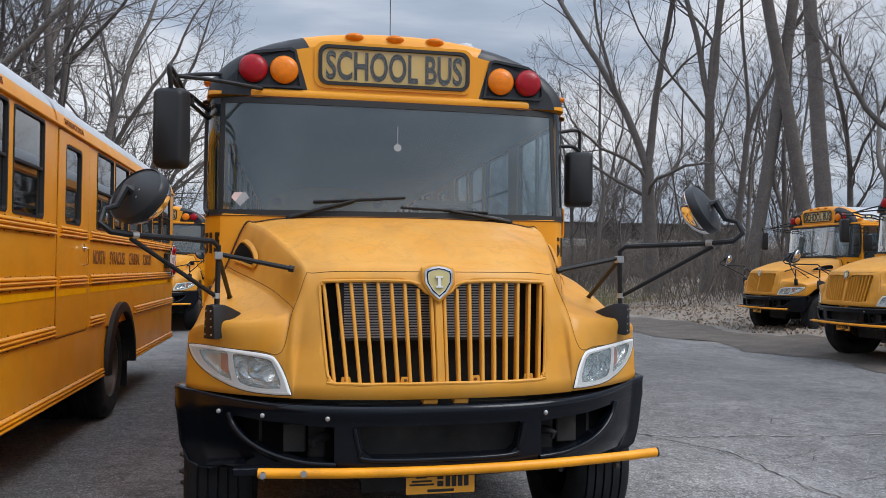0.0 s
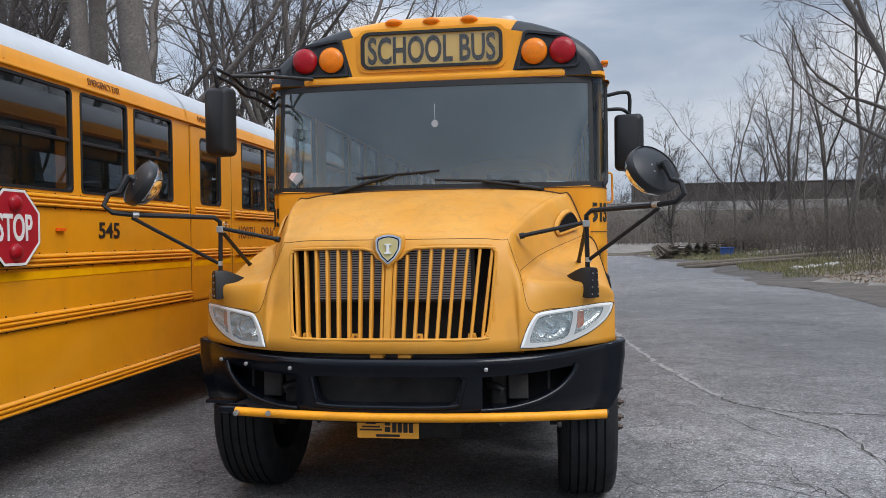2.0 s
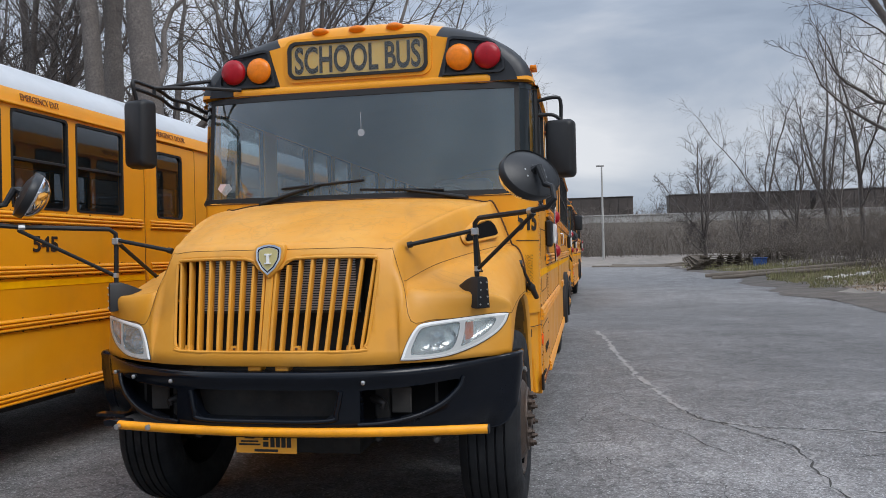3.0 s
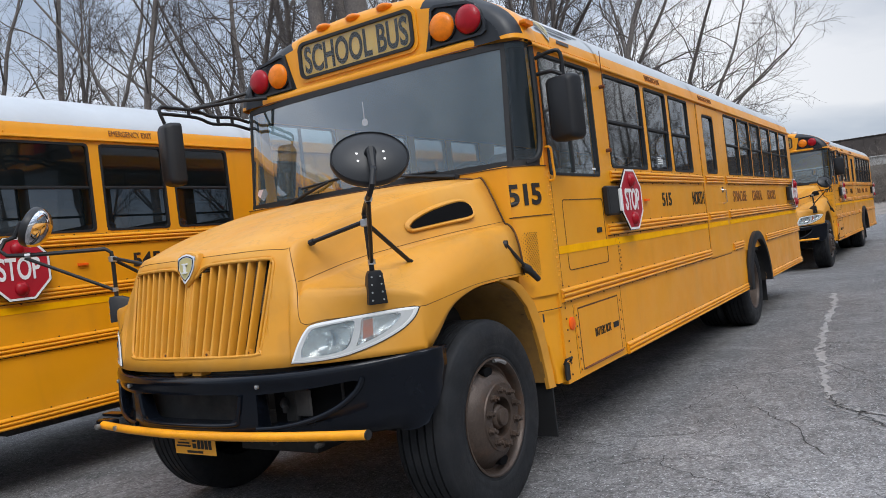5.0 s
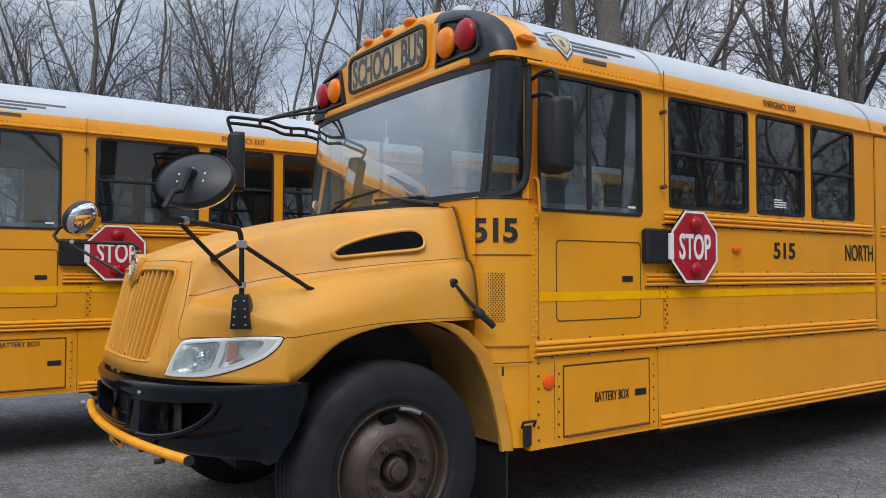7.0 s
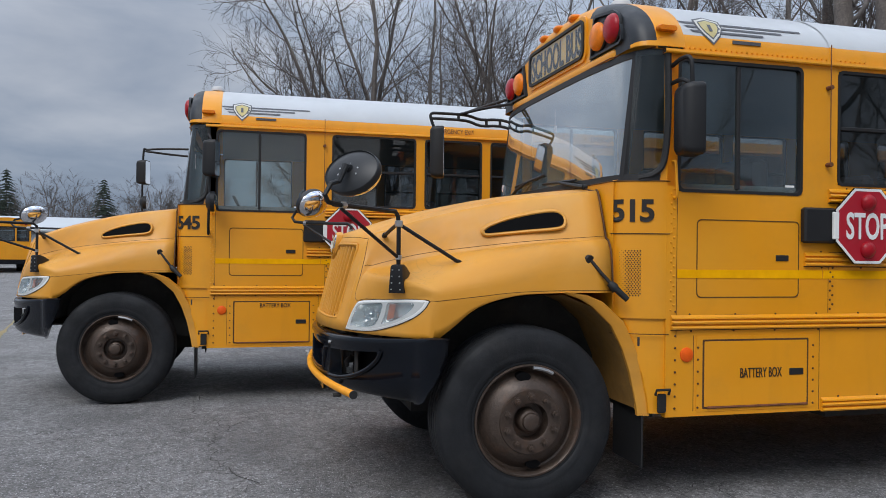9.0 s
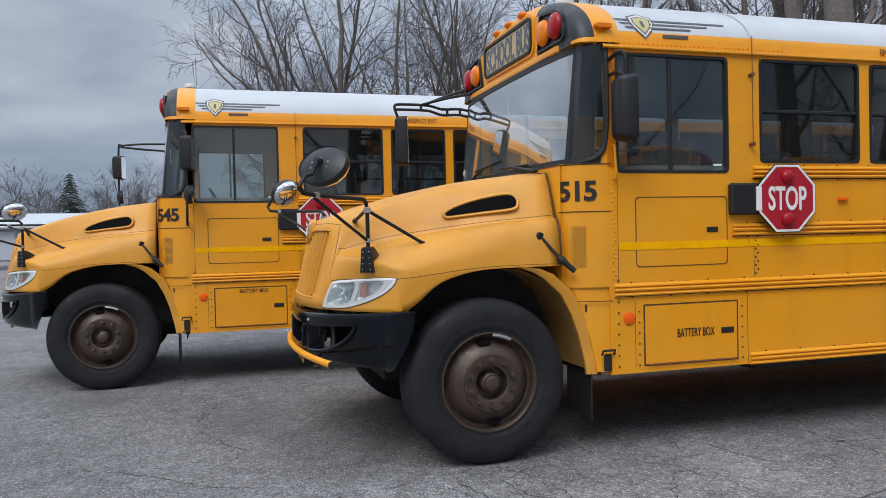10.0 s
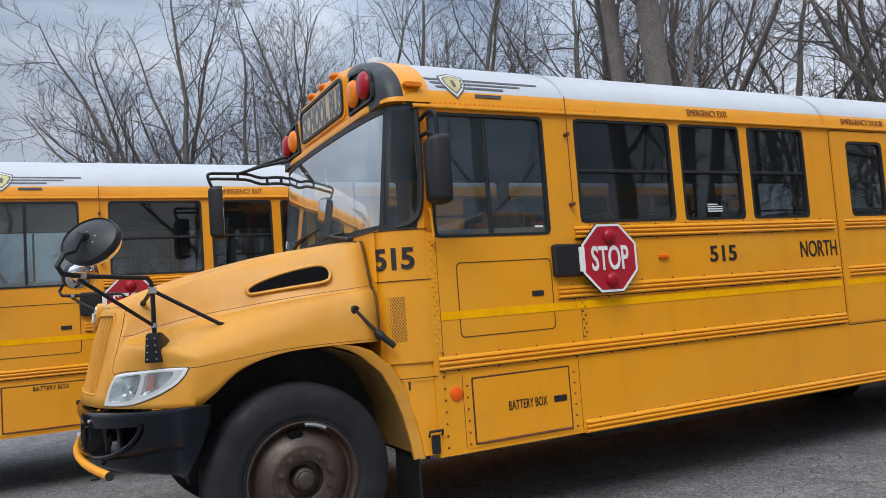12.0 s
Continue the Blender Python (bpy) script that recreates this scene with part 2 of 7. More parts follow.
WELL = material("wheel_well_dirty_yellow", (0.30, 0.155, 0.036), 0.7, spread=0.3, scale=5, dirt=(0.06, 0.045, 0.03), dirt_amount=0.9, dirt_scale=3)
ROOF = material("white_roof_paint", (0.50, 0.525, 0.55), 0.4, spread=0.05, scale=2, dirt=(0.45, 0.45, 0.44), dirt_amount=0.4, dirt_scale=2.5)
RED_LENS = material("red_lens", (0.33, 0.004, 0.012), 0.32, spec=0.3, coat=0.08, spread=0.15, scale=25, bump=0.1, bump_scale=90)
AMBER_LENS = material("amber_lens", (0.76, 0.20, 0.006), 0.32, spec=0.3, coat=0.08, spread=0.15, scale=25, bump=0.1, bump_scale=90)
MARKER = material("orange_reflector", (0.86, 0.115, 0.006), 0.45, spec=0.25, spread=0.1, scale=30)
SIGN = material("sign_face", (0.62, 0.40, 0.09), 0.35, spread=0.12, scale=2.5, dirt=(0.75, 0.62, 0.3), dirt_amount=0.6, dirt_scale=2)
LETTER = material("lettering_black", (0.014, 0.011, 0.009), 0.6)
LETTER_BROWN = material("lettering_worn", (0.22, 0.085, 0.022), 0.7, spread=0.4, scale=40)
STOP_RED = material("stop_red", (0.40, 0.010, 0.024), 0.4, spread=0.08, scale=5)
WHITE = material("white_vinyl", (0.78, 0.78, 0.76), 0.5, spread=0.05)
CHROME = material("chrome", (0.75, 0.75, 0.76), 0.06, metal=1.0)
STEEL = material("galvanised_bolt", (0.5, 0.5, 0.5), 0.4, metal=0.9)
MIRROR = material("mirror_glass", (0.85, 0.85, 0.87), 0.02, metal=1.0)
LAMP_SHELL = material("headlamp_reflector", (0.80, 0.80, 0.79), 0.16, metal=0.85, spread=0.08, scale=14, bump=0.3, bump_scale=40)
SIGN_GLASS = glass("sign_glass", (0.92, 0.92, 0.90), haze=0.06)
BEZEL = material("bezel_plastic", (0.52, 0.53, 0.52), 0.4, spread=0.06, scale=20)
LAMP_LENS = glass("headlamp_lens", (0.88, 0.90, 0.89), haze=0.30)
SIGNAL_RED = material("signal_amber", (0.42, 0.10, 0.03), 0.3, coat=0.3, spread=0.2, scale=25)
MIRROR_BACK = material("mirror_back_plastic", (0.02, 0.0215, 0.024), 0.42, spec=0.4, spread=0.15, bump=0.04, bump_scale=120)
# windshield and cab haze partly paints the sky's reflection
SHIELD_WHITE = glass("windshield_glass", (0.72, 0.85, 0.87), haze=0.11, edge=1.4, least=0.12)
TINTED = glass("tinted_glass", (0.26, 0.28, 0.30), haze=0.012, edge=3.2)
CAB_GLASS = glass("cab_glass", (0.50, 0.58, 0.60), haze=0.07, edge=2.3, least=0.08)
QUARTER_GLASS = glass("quarter_glass", (0.42, 0.50, 0.52), haze=0.02, edge=3.4)
SEAT = material("seat_vinyl", (0.055, 0.045, 0.045), 0.5, spread=0.2, scale=6)
CABIN = material("cabin_grey", (0.20, 0.215, 0.21), 0.6, spread=0.06)
CABIN_DARK = material("cabin_floor", (0.03, 0.03, 0.032), 0.7, spread=0.2)
GOLD = material("badge_gold", (0.52, 0.44, 0.20), 0.4, metal=0.3)
DECAL = material("decal_grey", (0.09, 0.095, 0.11), 0.5, spread=0.3, scale=30)
DECAL_LIGHT = material("decal_silver", (0.62, 0.62, 0.58), 0.4)
PLATE_MAT = material("plate_orange", (0.82, 0.36, 0.025), 0.45, spread=0.08)
RADIATOR = material("radiator_fins", (0.05, 0.053, 0.055), 0.5, metal=0.5, spread=0.2, scale=8)
GAP = material("panel_gap_dark", (0.10, 0.045, 0.008), 0.8)
STICKER = material("sticker_pink", (0.72, 0.55, 0.53), 0.5, spread=0.1, scale=30)

# ---- mesh helpers ----
class Geo:
    """Collects vertices and faces of one mesh."""

    def __init__(self):
        self.v, self.f = [], []

    def add(self, verts, faces):
        n = len(self.v)
        self.v += [tuple(p) for p in verts]
        self.f += [tuple(i + n for i in q) for q in faces]
        return self

    def box(self, a, b, c=0.0):
        """A box from corner a to corner b; c: chamfer of all its edges."""
        lo = [min(p, q) for p, q in zip(a, b)]
        hi = [max(p, q) for p, q in zip(a, b)]
        if not c:
            v = [(x, y, z) for z in (lo[2], hi[2]) for y in (lo[1], hi[1]) for x in (lo[0], hi[0])]
            return self.add(v, [(0, 2, 3, 1), (4, 5, 7, 6), (0, 1, 5, 4), (2, 6, 7, 3), (0, 4, 6, 2), (1, 3, 7, 5)])
        c = min(c, *[(h - l) * 0.49 for l, h in zip(lo, hi)])
        rect = [(lo[0] + c, lo[1]), (hi[0] - c, lo[1]), (hi[0], lo[1] + c), (hi[0], hi[1] - c), (hi[0] - c, hi[1]), (lo[0] + c, hi[1]), (lo[0], hi[1] - c), (lo[0], lo[1] + c)]
        mx, my = (lo[0] + hi[0]) / 2, (lo[1] + hi[1]) / 2
        sx, sy = 1 - 2 * c / (hi[0] - lo[0]), 1 - 2 * c / (hi[1] - lo[1])
        rows = []
        for z, s in ((lo[2], 1), (lo[2] + c, 0), (hi[2] - c, 0), (hi[2], 1)):
            rows.append([(mx + (x - mx) * (sx if s else 1), my + (y - my) * (sy if s else 1), z) for x, y in rect])
        return self.loft(rows, True, True)

    def loft(self, rows, closed=False, caps=False):
        """Skin over rows of equal length. closed: each row is a ring."""
        n, m = len(rows), len(rows[0])
        v = [p for r in rows for p in r]
        f = []
        for i in range(n - 1):
            for j in range(m if closed else m - 1):
                k = (j + 1) % m
                f.append((i * m + j, i * m + k, (i + 1) * m + k, (i + 1) * m + j))
        if caps:
            f.append(tuple(range(m))[::-1])
            f.append(tuple((n - 1) * m + j for j in range(m)))
        return self.add(v, f)

    def tube(self, path, r, sides=8, caps=True):
        """A round bar along a path; r: one radius or one a point."""
        pts = [Vector(p) for p in path]
        rows, side = [], None
        for i, p in enumerate(pts):
            d = (pts[min(i + 1, len(pts) - 1)] - pts[max(i - 1, 0)]).normalized()
            if side is None:
                side = d.orthogonal().normalized()
            side = (side - d * side.dot(d)).normalized()
            up = d.cross(side)
            rr = r[i] if isinstance(r, (list, tuple)) else r
            rows.append([p + (side * math.cos(a) + up * math.sin(a)) * rr for a in [2 * math.pi * k / sides for k in range(sides)]])
        return self.loft(rows, True, caps)

    def lathe(self, profile, axis="x", at=(0, 0, 0), sides=32, caps=True):
        """Turns (radius, place along the axis) pairs round an axis."""
        rows = []
        for r, h in profile:
            ring = []
            for k in range(sides):
                a = 2 * math.pi * k / sides
                c, s = r * math.cos(a), r * math.sin(a)
                q = {"x": (h, c, s), "y": (s, h, c), "z": (c, s, h)}[axis]
                ring.append((q[0] + at[0], q[1] + at[1], q[2] + at[2]))
            rows.append(ring)
        return self.loft(rows, True, caps)

    def prism(self, outline, a, b, axis="x", chamfer=0.0):
        """A flat outline pulled from a to b along an axis. For x the outline is (y, z), for y (x, z), for z (x, y)."""
        cx = sum(p[0] for p in outline) / len(outline)
        cy = sum(p[1] for p in outline) / len(outline)

        def ring(h, inset):
            row = []
            for p, q in outline:
                l = math.hypot(p - cx, q - cy) or 1
                k = (l - inset) / l
                p2, q2 = cx + (p - cx) * k, cy + (q - cy) * k
                row.append({"x": (h, p2, q2), "y": (p2, h, q2), "z": (p2, q2, h)}[axis])
            return row
        s = 1 if b > a else -1
        rows = [ring(a, chamfer), ring(a + s * chamfer, 0), ring(b - s * chamfer, 0), ring(b, chamfer)] if chamfer else [ring(a, 0), ring(b, 0)]
        return self.loft(rows, True, True)

    def frame_ring(self, outer, inner, a, b, axis="x"):
        """A flat ring between two outlines of equal count, with depth from a to b."""
        def at(o, h):
            return [{"x": (h, p, q), "y": (p, h, q), "z": (p, q, h)}[axis] for p, q in o]
        rows = [at(outer, a), at(outer, b), at(inner, b), at(inner, a), at(outer, a)]
        return self.loft(rows, True)

    def mirrored(self):
        """The same, mirrored in x."""
        g = Geo()
        g.v = [(-x, y, z) for x, y, z in self.v]
        g.f = [q[::-1] for q in self.f]
        return g

    def join(self, other):
        return self.add(other.v, other.f)


def rounded(a0, b0, a1, b1, r, n=5):
    """The outline of a rectangle with round corners."""
    pts = []
    for cx, cy, s in ((a1 - r, b1 - r, 0), (a0 + r, b1 - r, 90), (a0 + r, b0 + r, 180), (a1 - r, b0 + r, 270)):
        pts += [(cx + r * math.cos(radians(s + 90 * k / n)), cy + r * math.sin(radians(s + 90 * k / n))) for k in range(n + 1)]
    return pts


def mesh_from(geo, name, mats, smooth=40.0, pick=None):
    me = bpy.data.meshes.new(name)
    bm = bmesh.new()
    vs = [bm.verts.new(p) for p in geo.v]
    for q in geo.f:
        ids = list(dict.fromkeys(q))
        if len(ids) > 2:
            try:
                bm.faces.new([vs[i] for i in ids])
            except ValueError:
                pass
    bmesh.ops.remove_doubles(bm, verts=bm.verts, dist=1e-5)
    bmesh.ops.recalc_face_normals(bm, faces=bm.faces)
    if smooth:
        for q in bm.faces:
            q.smooth = True
        for e in bm.edges:
            if len(e.link_faces) == 2 and e.calc_face_angle(0) > radians(smooth):
                e.smooth = False
    if pick:
        for q in bm.faces:
            q.material_index = pick(q.calc_center_median())
    bm.to_mesh(me)
    bm.free()
    for m in mats if isinstance(mats, (list, tuple)) else [mats]:
        me.materials.append(m)
    return me


def part(name, geo, mat, parent, label="", smooth=40.0, pick=None):
    ob = new(name, mesh_from(geo, name, mat, smooth, pick))
    ob.parent = parent
    if label:
        ob["label"] = label
    return ob


def carve(ob, *cutters):
    """Cuts closed shapes out of a mesh for good."""
    tools = []
    for g in cutters:
        c = new("cutter", mesh_from(g, "cutter", GAP, 0))
        b = ob.modifiers.new("cut", "BOOLEAN")
        b.operation, b.object, b.solver = "DIFFERENCE", c, "EXACT"
        tools.append(c)
    bake(ob)
    for c in tools:
        bpy.data.objects.remove(c)


def bake(ob):
    bpy.context.view_layer.update()
    dg = bpy.context.evaluated_depsgraph_get()
    me = bpy.data.meshes.new_from_object(ob.evaluated_get(dg))
    ob.modifiers.clear()
    ob.data = me


def text_mesh(words, height, width, mat, depth=0.002, bold=0.02, spacing=1.0):
    """Lettering in the built-in font, fitted to a height and a width, standing in the x-z plane and facing -y, its centre at the origin."""
    cu = bpy.data.curves.new("lettering", "FONT")
    cu.body, cu.extrude = words, depth
    cu.resolution_u = 4
    cu.offset = bold
    cu.space_character = spacing
    t = bpy.data.objects.new("lettering", cu)
    scene.collection.objects.link(t)
    bpy.context.view_layer.update()
    me = bpy.data.meshes.new_from_object(t.evaluated_get(bpy.context.evaluated_depsgraph_get()))
    bpy.data.objects.remove(t)
    co = np.array([v.co[:] for v in me.vertices])
    lo, hi = co.min(0), co.max(0)
    k = ((co - (lo + hi) / 2) / np.maximum(hi - lo, 1e-6))
    for v, p in zip(me.vertices, k):
        v.co = (p[0] * width, -p[2] * depth * 2, p[1] * height)
    me.materials.clear()
    me.materials.append(mat)
    return me


def lettering(words, height, width, mat, parent, m, bold=0.02):
    ob = new("lettering", text_mesh(words, height, width, mat, 0.002, bold))
    ob.parent = parent
    ob.matrix_local = m
    return ob


def side(y, z, x=1.222, s=1):
    """A pose on a bus's flank, facing outwards: s = 1 for the driver's side."""
    return pose(s * x, y, z, 0, 0, 90 * s)


def smooth_line(keys, n=6):
    """Points of a smooth curve through the keys."""
    P = [np.array(k, float) for k in keys]
    P = [2 * P[0] - P[1]] + P + [2 * P[-1] - P[-2]]
    out = []
    for i in range(1, len(P) - 2):
        a, b, c, d = P[i - 1:i + 3]
        for k in range(n):
            t = k / n
            out.append(0.5 * (2 * b + (c - a) * t + (2 * a - 5 * b + 4 * c - d) * t * t + (3 * b - a - 3 * c + d) * t ** 3))
    out.append(P[-2])
    return out

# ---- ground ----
# x, y, reach and tone gain of broad pools in the asphalt
TONE_POOLS = ((2.5, 2.3, 1.9, 1.3), (1.9, 0.6, 1.0, 1.42), (5.2, 7.5, 4.2, 0.74), (4.5, 14.0, 6.0, 0.76), (6.2, 2.0, 3.0, 0.78))
STAINS = ((-1.1, 0.3, 0.75), (-0.4, 0.0, 0.65), (-0.75, -0.3, 0.5), (0.5, 0.9, 0.6), (-3.5, -1.9, 0.8), (-1.9, -1.4, 0.6), (-2.2, -2.6, 0.5))


def asphalt_material():
    """Old asphalt: stone grain, lighter and darker patches, hairline cracks, rough relief."""
    m = material("worn_asphalt", (0.214, 0.208, 0.206), 0.85, spread=0.3, scale=0.8, spots=0.5, fine=95, dirt=(0.095, 0.092, 0.09), dirt_amount=0.75, dirt_scale=0.3, bump=0.7, bump_scale=85)
    nt = m.node_tree
    bsdf = nt.nodes["Principled BSDF"]
    old = bsdf.inputs["Base Color"].links[0].from_socket
    tc = nt.nodes.new("ShaderNodeTexCoord")
    stone = nt.nodes.new("ShaderNodeTexVoronoi")
    stone.inputs["Scale"].default_value = 70
    nt.links.new(tc.outputs["Object"], stone.inputs["Vector"])
    tone = nt.nodes.new("ShaderNodeMapRange")
    tone.inputs["To Min"].default_value, tone.inputs["To Max"].default_value = 0.55, 1.75
    nt.links.new(stone.outputs["Color"], tone.inputs["Value"])
    mul = nt.nodes.new("ShaderNodeMix")
    mul.data_type, mul.blend_type = "RGBA", "MULTIPLY"
    mul.inputs["Factor"].default_value = 0.85
    nt.links.new(old, mul.inputs["A"])
    nt.links.new(tone.outputs["Result"], mul.inputs["B"])
    # blotches of worn and tarred surface, a hand to a stride across
    base = mul.outputs["Result"]
    for size, lo, hi, dim, lit in ((1.1, 0.36, 0.66, 0.84, 1.10), (5.0, 0.34, 0.66, 0.76, 1.22), (24.0, 0.36, 0.64, 0.72, 1.32)):
        blot = nt.nodes.new("ShaderNodeTexNoise")
        blot.inputs["Scale"].default_value, blot.inputs["Detail"].default_value = size, 6
        blot.inputs["Roughness"].default_value, blot.inputs["Distortion"].default_value = 0.68, 0.7
        nt.links.new(tc.outputs["Object"], blot.inputs["Vector"])
        span = nt.nodes.new("ShaderNodeMapRange")
        span.inputs["From Min"].default_value, span.inputs["From Max"].default_value = lo, hi
        span.inputs["To Min"].default_value, span.inputs["To Max"].default_value = dim, lit
        nt.links.new(blot.outputs["Fac"], span.inputs["Value"])
        lay = nt.nodes.new("ShaderNodeMix")
        lay.data_type, lay.blend_type = "RGBA", "MULTIPLY"
        lay.inputs["Factor"].default_value = 1.0
        nt.links.new(base, lay.inputs["A"])
        nt.links.new(span.outputs["Result"], lay.inputs["B"])
        base = lay.outputs["Result"]
    # hairline cracks on a warped net
    warp = nt.nodes.new("ShaderNodeTexNoise")
    warp.inputs["Scale"].default_value, warp.inputs["Detail"].default_value = 2.2, 6
    nt.links.new(tc.outputs["Object"], warp.inputs["Vector"])
    bend = nt.nodes.new("ShaderNodeMix")
    bend.data_type, bend.blend_type = "RGBA", "LINEAR_LIGHT"
    bend.inputs["Factor"].default_value = 0.22
    nt.links.new(tc.outputs["Object"], bend.inputs["A"])
    nt.links.new(warp.outputs["Color"], bend.inputs["B"])
    net = nt.nodes.new("ShaderNodeTexVoronoi")
    net.feature = "DISTANCE_TO_EDGE"
    net.inputs["Scale"].default_value = 1.5
    nt.links.new(bend.outputs["Result"], net.inputs["Vector"])
    thin = nt.nodes.new("ShaderNodeMapRange")
    thin.inputs["From Min"].default_value, thin.inputs["From Max"].default_value = 0.0, 0.009
    thin.inputs["To Min"].default_value, thin.inputs["To Max"].default_value = 0.75, 0.0
    nt.links.new(net.outputs["Distance"], thin.inputs["Value"])
    area = nt.nodes.new("ShaderNodeTexNoise")
    area.inputs["Scale"].default_value = 0.45
    nt.links.new(tc.outputs["Object"], area.inputs["Vector"])
    where = nt.nodes.new("ShaderNodeMapRange")
    where.inputs["From Min"].default_value, where.inputs["From Max"].default_value = 0.46, 0.58
    nt.links.new(area.outputs["Fac"], where.inputs["Value"])
    both = nt.nodes.new("ShaderNodeMath")
    both.operation = "MULTIPLY"
    nt.links.new(thin.outputs["Result"], both.inputs[0])
    nt.links.new(where.outputs["Result"], both.inputs[1])
    dark = nt.nodes.new("ShaderNodeMix")
    dark.data_type = "RGBA"
    dark.inputs["B"].default_value = (0.04, 0.039, 0.038, 1)
    nt.links.new(both.outputs["Value"], dark.inputs["Factor"])
    nt.links.new(base, dark.inputs["A"])
    # pale chips of worn aggregate
    chip = nt.nodes.new("ShaderNodeTexVoronoi")
    chip.inputs["Scale"].default_value = 120
    nt.links.new(tc.outputs["Object"], chip.inputs["Vector"])
    pick = nt.nodes.new("ShaderNodeMapRange")
    pick.inputs["From Min"].default_value, pick.inputs["From Max"].default_value = 0.80, 0.92
    pick.inputs["To Max"].default_value = 0.85
    nt.links.new(chip.outputs["Color"], pick.inputs["Value"])
    pale = nt.nodes.new("ShaderNodeMix")
    pale.data_type = "RGBA"
    pale.inputs["B"].default_value = (0.52, 0.52, 0.53, 1)
    nt.links.new(pick.outputs["Result"], pale.inputs["Factor"])
    nt.links.new(dark.outputs["Result"], pale.inputs["A"])
    # broad soft pools, paler or darker than the rest by their gain
    last = pale.outputs["Result"]
    for sx, sy, reach, gain in TONE_POOLS:
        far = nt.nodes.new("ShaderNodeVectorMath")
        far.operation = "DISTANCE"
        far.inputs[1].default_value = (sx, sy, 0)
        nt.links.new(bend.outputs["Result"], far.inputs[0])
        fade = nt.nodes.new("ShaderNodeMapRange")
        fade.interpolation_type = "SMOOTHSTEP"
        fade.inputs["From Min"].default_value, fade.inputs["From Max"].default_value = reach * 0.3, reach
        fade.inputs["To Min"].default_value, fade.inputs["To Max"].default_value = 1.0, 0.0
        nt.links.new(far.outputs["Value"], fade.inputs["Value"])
        pool = nt.nodes.new("ShaderNodeMix")
        pool.data_type, pool.blend_type = "RGBA", "MULTIPLY"
        pool.inputs["B"].default_value = (gain, gain, gain, 1)
        nt.links.new(fade.outputs["Result"], pool.inputs["Factor"])
        nt.links.new(last, pool.inputs["A"])
        last = pool.outputs["Result"]
    # old oil stains where engines have stood
    for sx, sy, reach in STAINS:
        far = nt.nodes.new("ShaderNodeVectorMath")
        far.operation = "DISTANCE"
        far.inputs[1].default_value = (sx, sy, 0)
        nt.links.new(bend.outputs["Result"], far.inputs[0])
        fade = nt.nodes.new("ShaderNodeMapRange")
        fade.interpolation_type = "SMOOTHSTEP"
        fade.inputs["From Min"].default_value, fade.inputs["From Max"].default_value = reach * 0.25, reach
        fade.inputs["To Min"].default_value, fade.inputs["To Max"].default_value = 0.30, 0.0
        nt.links.new(far.outputs["Value"], fade.inputs["Value"])
        soil = nt.nodes.new("ShaderNodeMix")
        soil.data_type = "RGBA"
        soil.inputs["B"].default_value = (0.062, 0.06, 0.06, 1)
        nt.links.new(fade.outputs["Result"], soil.inputs["Factor"])
        nt.links.new(last, soil.inputs["A"])
        last = soil.outputs["Result"]
    nt.links.new(last, bsdf.inputs["Base Color"])
    return m


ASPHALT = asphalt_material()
EARTH = material("leaf_litter", (0.30, 0.265, 0.232), 0.95, spread=0.35, scale=1.2, spots=0.45, fine=30, dirt=(0.15, 0.122, 0.10), dirt_amount=0.7, dirt_scale=0.4, bump=0.5, bump_scale=30)


def lot_edge(y):
    """The right-hand edge of the asphalt."""
    return 8.2 + 0.35 * math.sin(y * 0.21) + 0.25 * math.sin(y * 0.77 + 1) + 0.12 * math.sin(y * 2.3)


def bank(x, y):
    """Height of the earth around the yard."""
    d = max(x - lot_edge(y), min(-6.8 - x, y - (10.5 + 0.02 * x)), y - 62)
    if d < 0:
        return max(-0.10, d * 0.1)
    n = noise.noise(Vector((x * 0.4, y * 0.4, 0))) * 0.10 + noise.noise(Vector((x * 1.7, y * 1.7, 3))) * 0.04
    return 0.015 + min(1, d / 9) ** 1.3 * 0.75 + n * min(1, d)


def spaced(a, b, near0, near1, fine, coarse):
    out, v = [], a
    while v < b:
        out.append(v)
        gap = max(near0 - v, v - near1, 0)
        v += fine + min(coarse, gap * 0.35)
    return out + [b]


gx, gy = spaced(-900, 900, -14, 26, 0.5, 120), spaced(-900, 1500, -6, 64, 0.5, 150)
g = Geo()
g.loft([[(x, y, bank(x, y)) for x in gx] for y in gy])
ground = new("ground", mesh_from(g, "ground", EARTH))
tagged(ground, "brown earth and leaf litter round the yard", "ground", kind="structure")

edge_pts = [(lot_edge(y) + 0.08 * noise.noise(Vector((0, y * 3, 5))), y) for y in np.arange(-60, 62.1, 0.25)]
edge_pts += [(x, 62 + 0.3 * math.sin(x)) for x in np.arange(7, -7, -0.5)] + [(-6.8 + 0.2 * math.sin(y), y) for y in np.arange(61, 10.5, -0.5)] + [(-120, 8.1), (-120, -60)]
bm = bmesh.new()
bm.faces.new([bm.verts.new((x, y, 0.0)) for x, y in edge_pts])
bmesh.ops.triangulate(bm, faces=bm.faces)
me = bpy.data.meshes.new("asphalt_yard")
bm.to_mesh(me)
bm.free()
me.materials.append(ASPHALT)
yard = tagged(new("asphalt_yard", me), "worn grey asphalt yard with cracks and stains", "pavement", kind="structure")

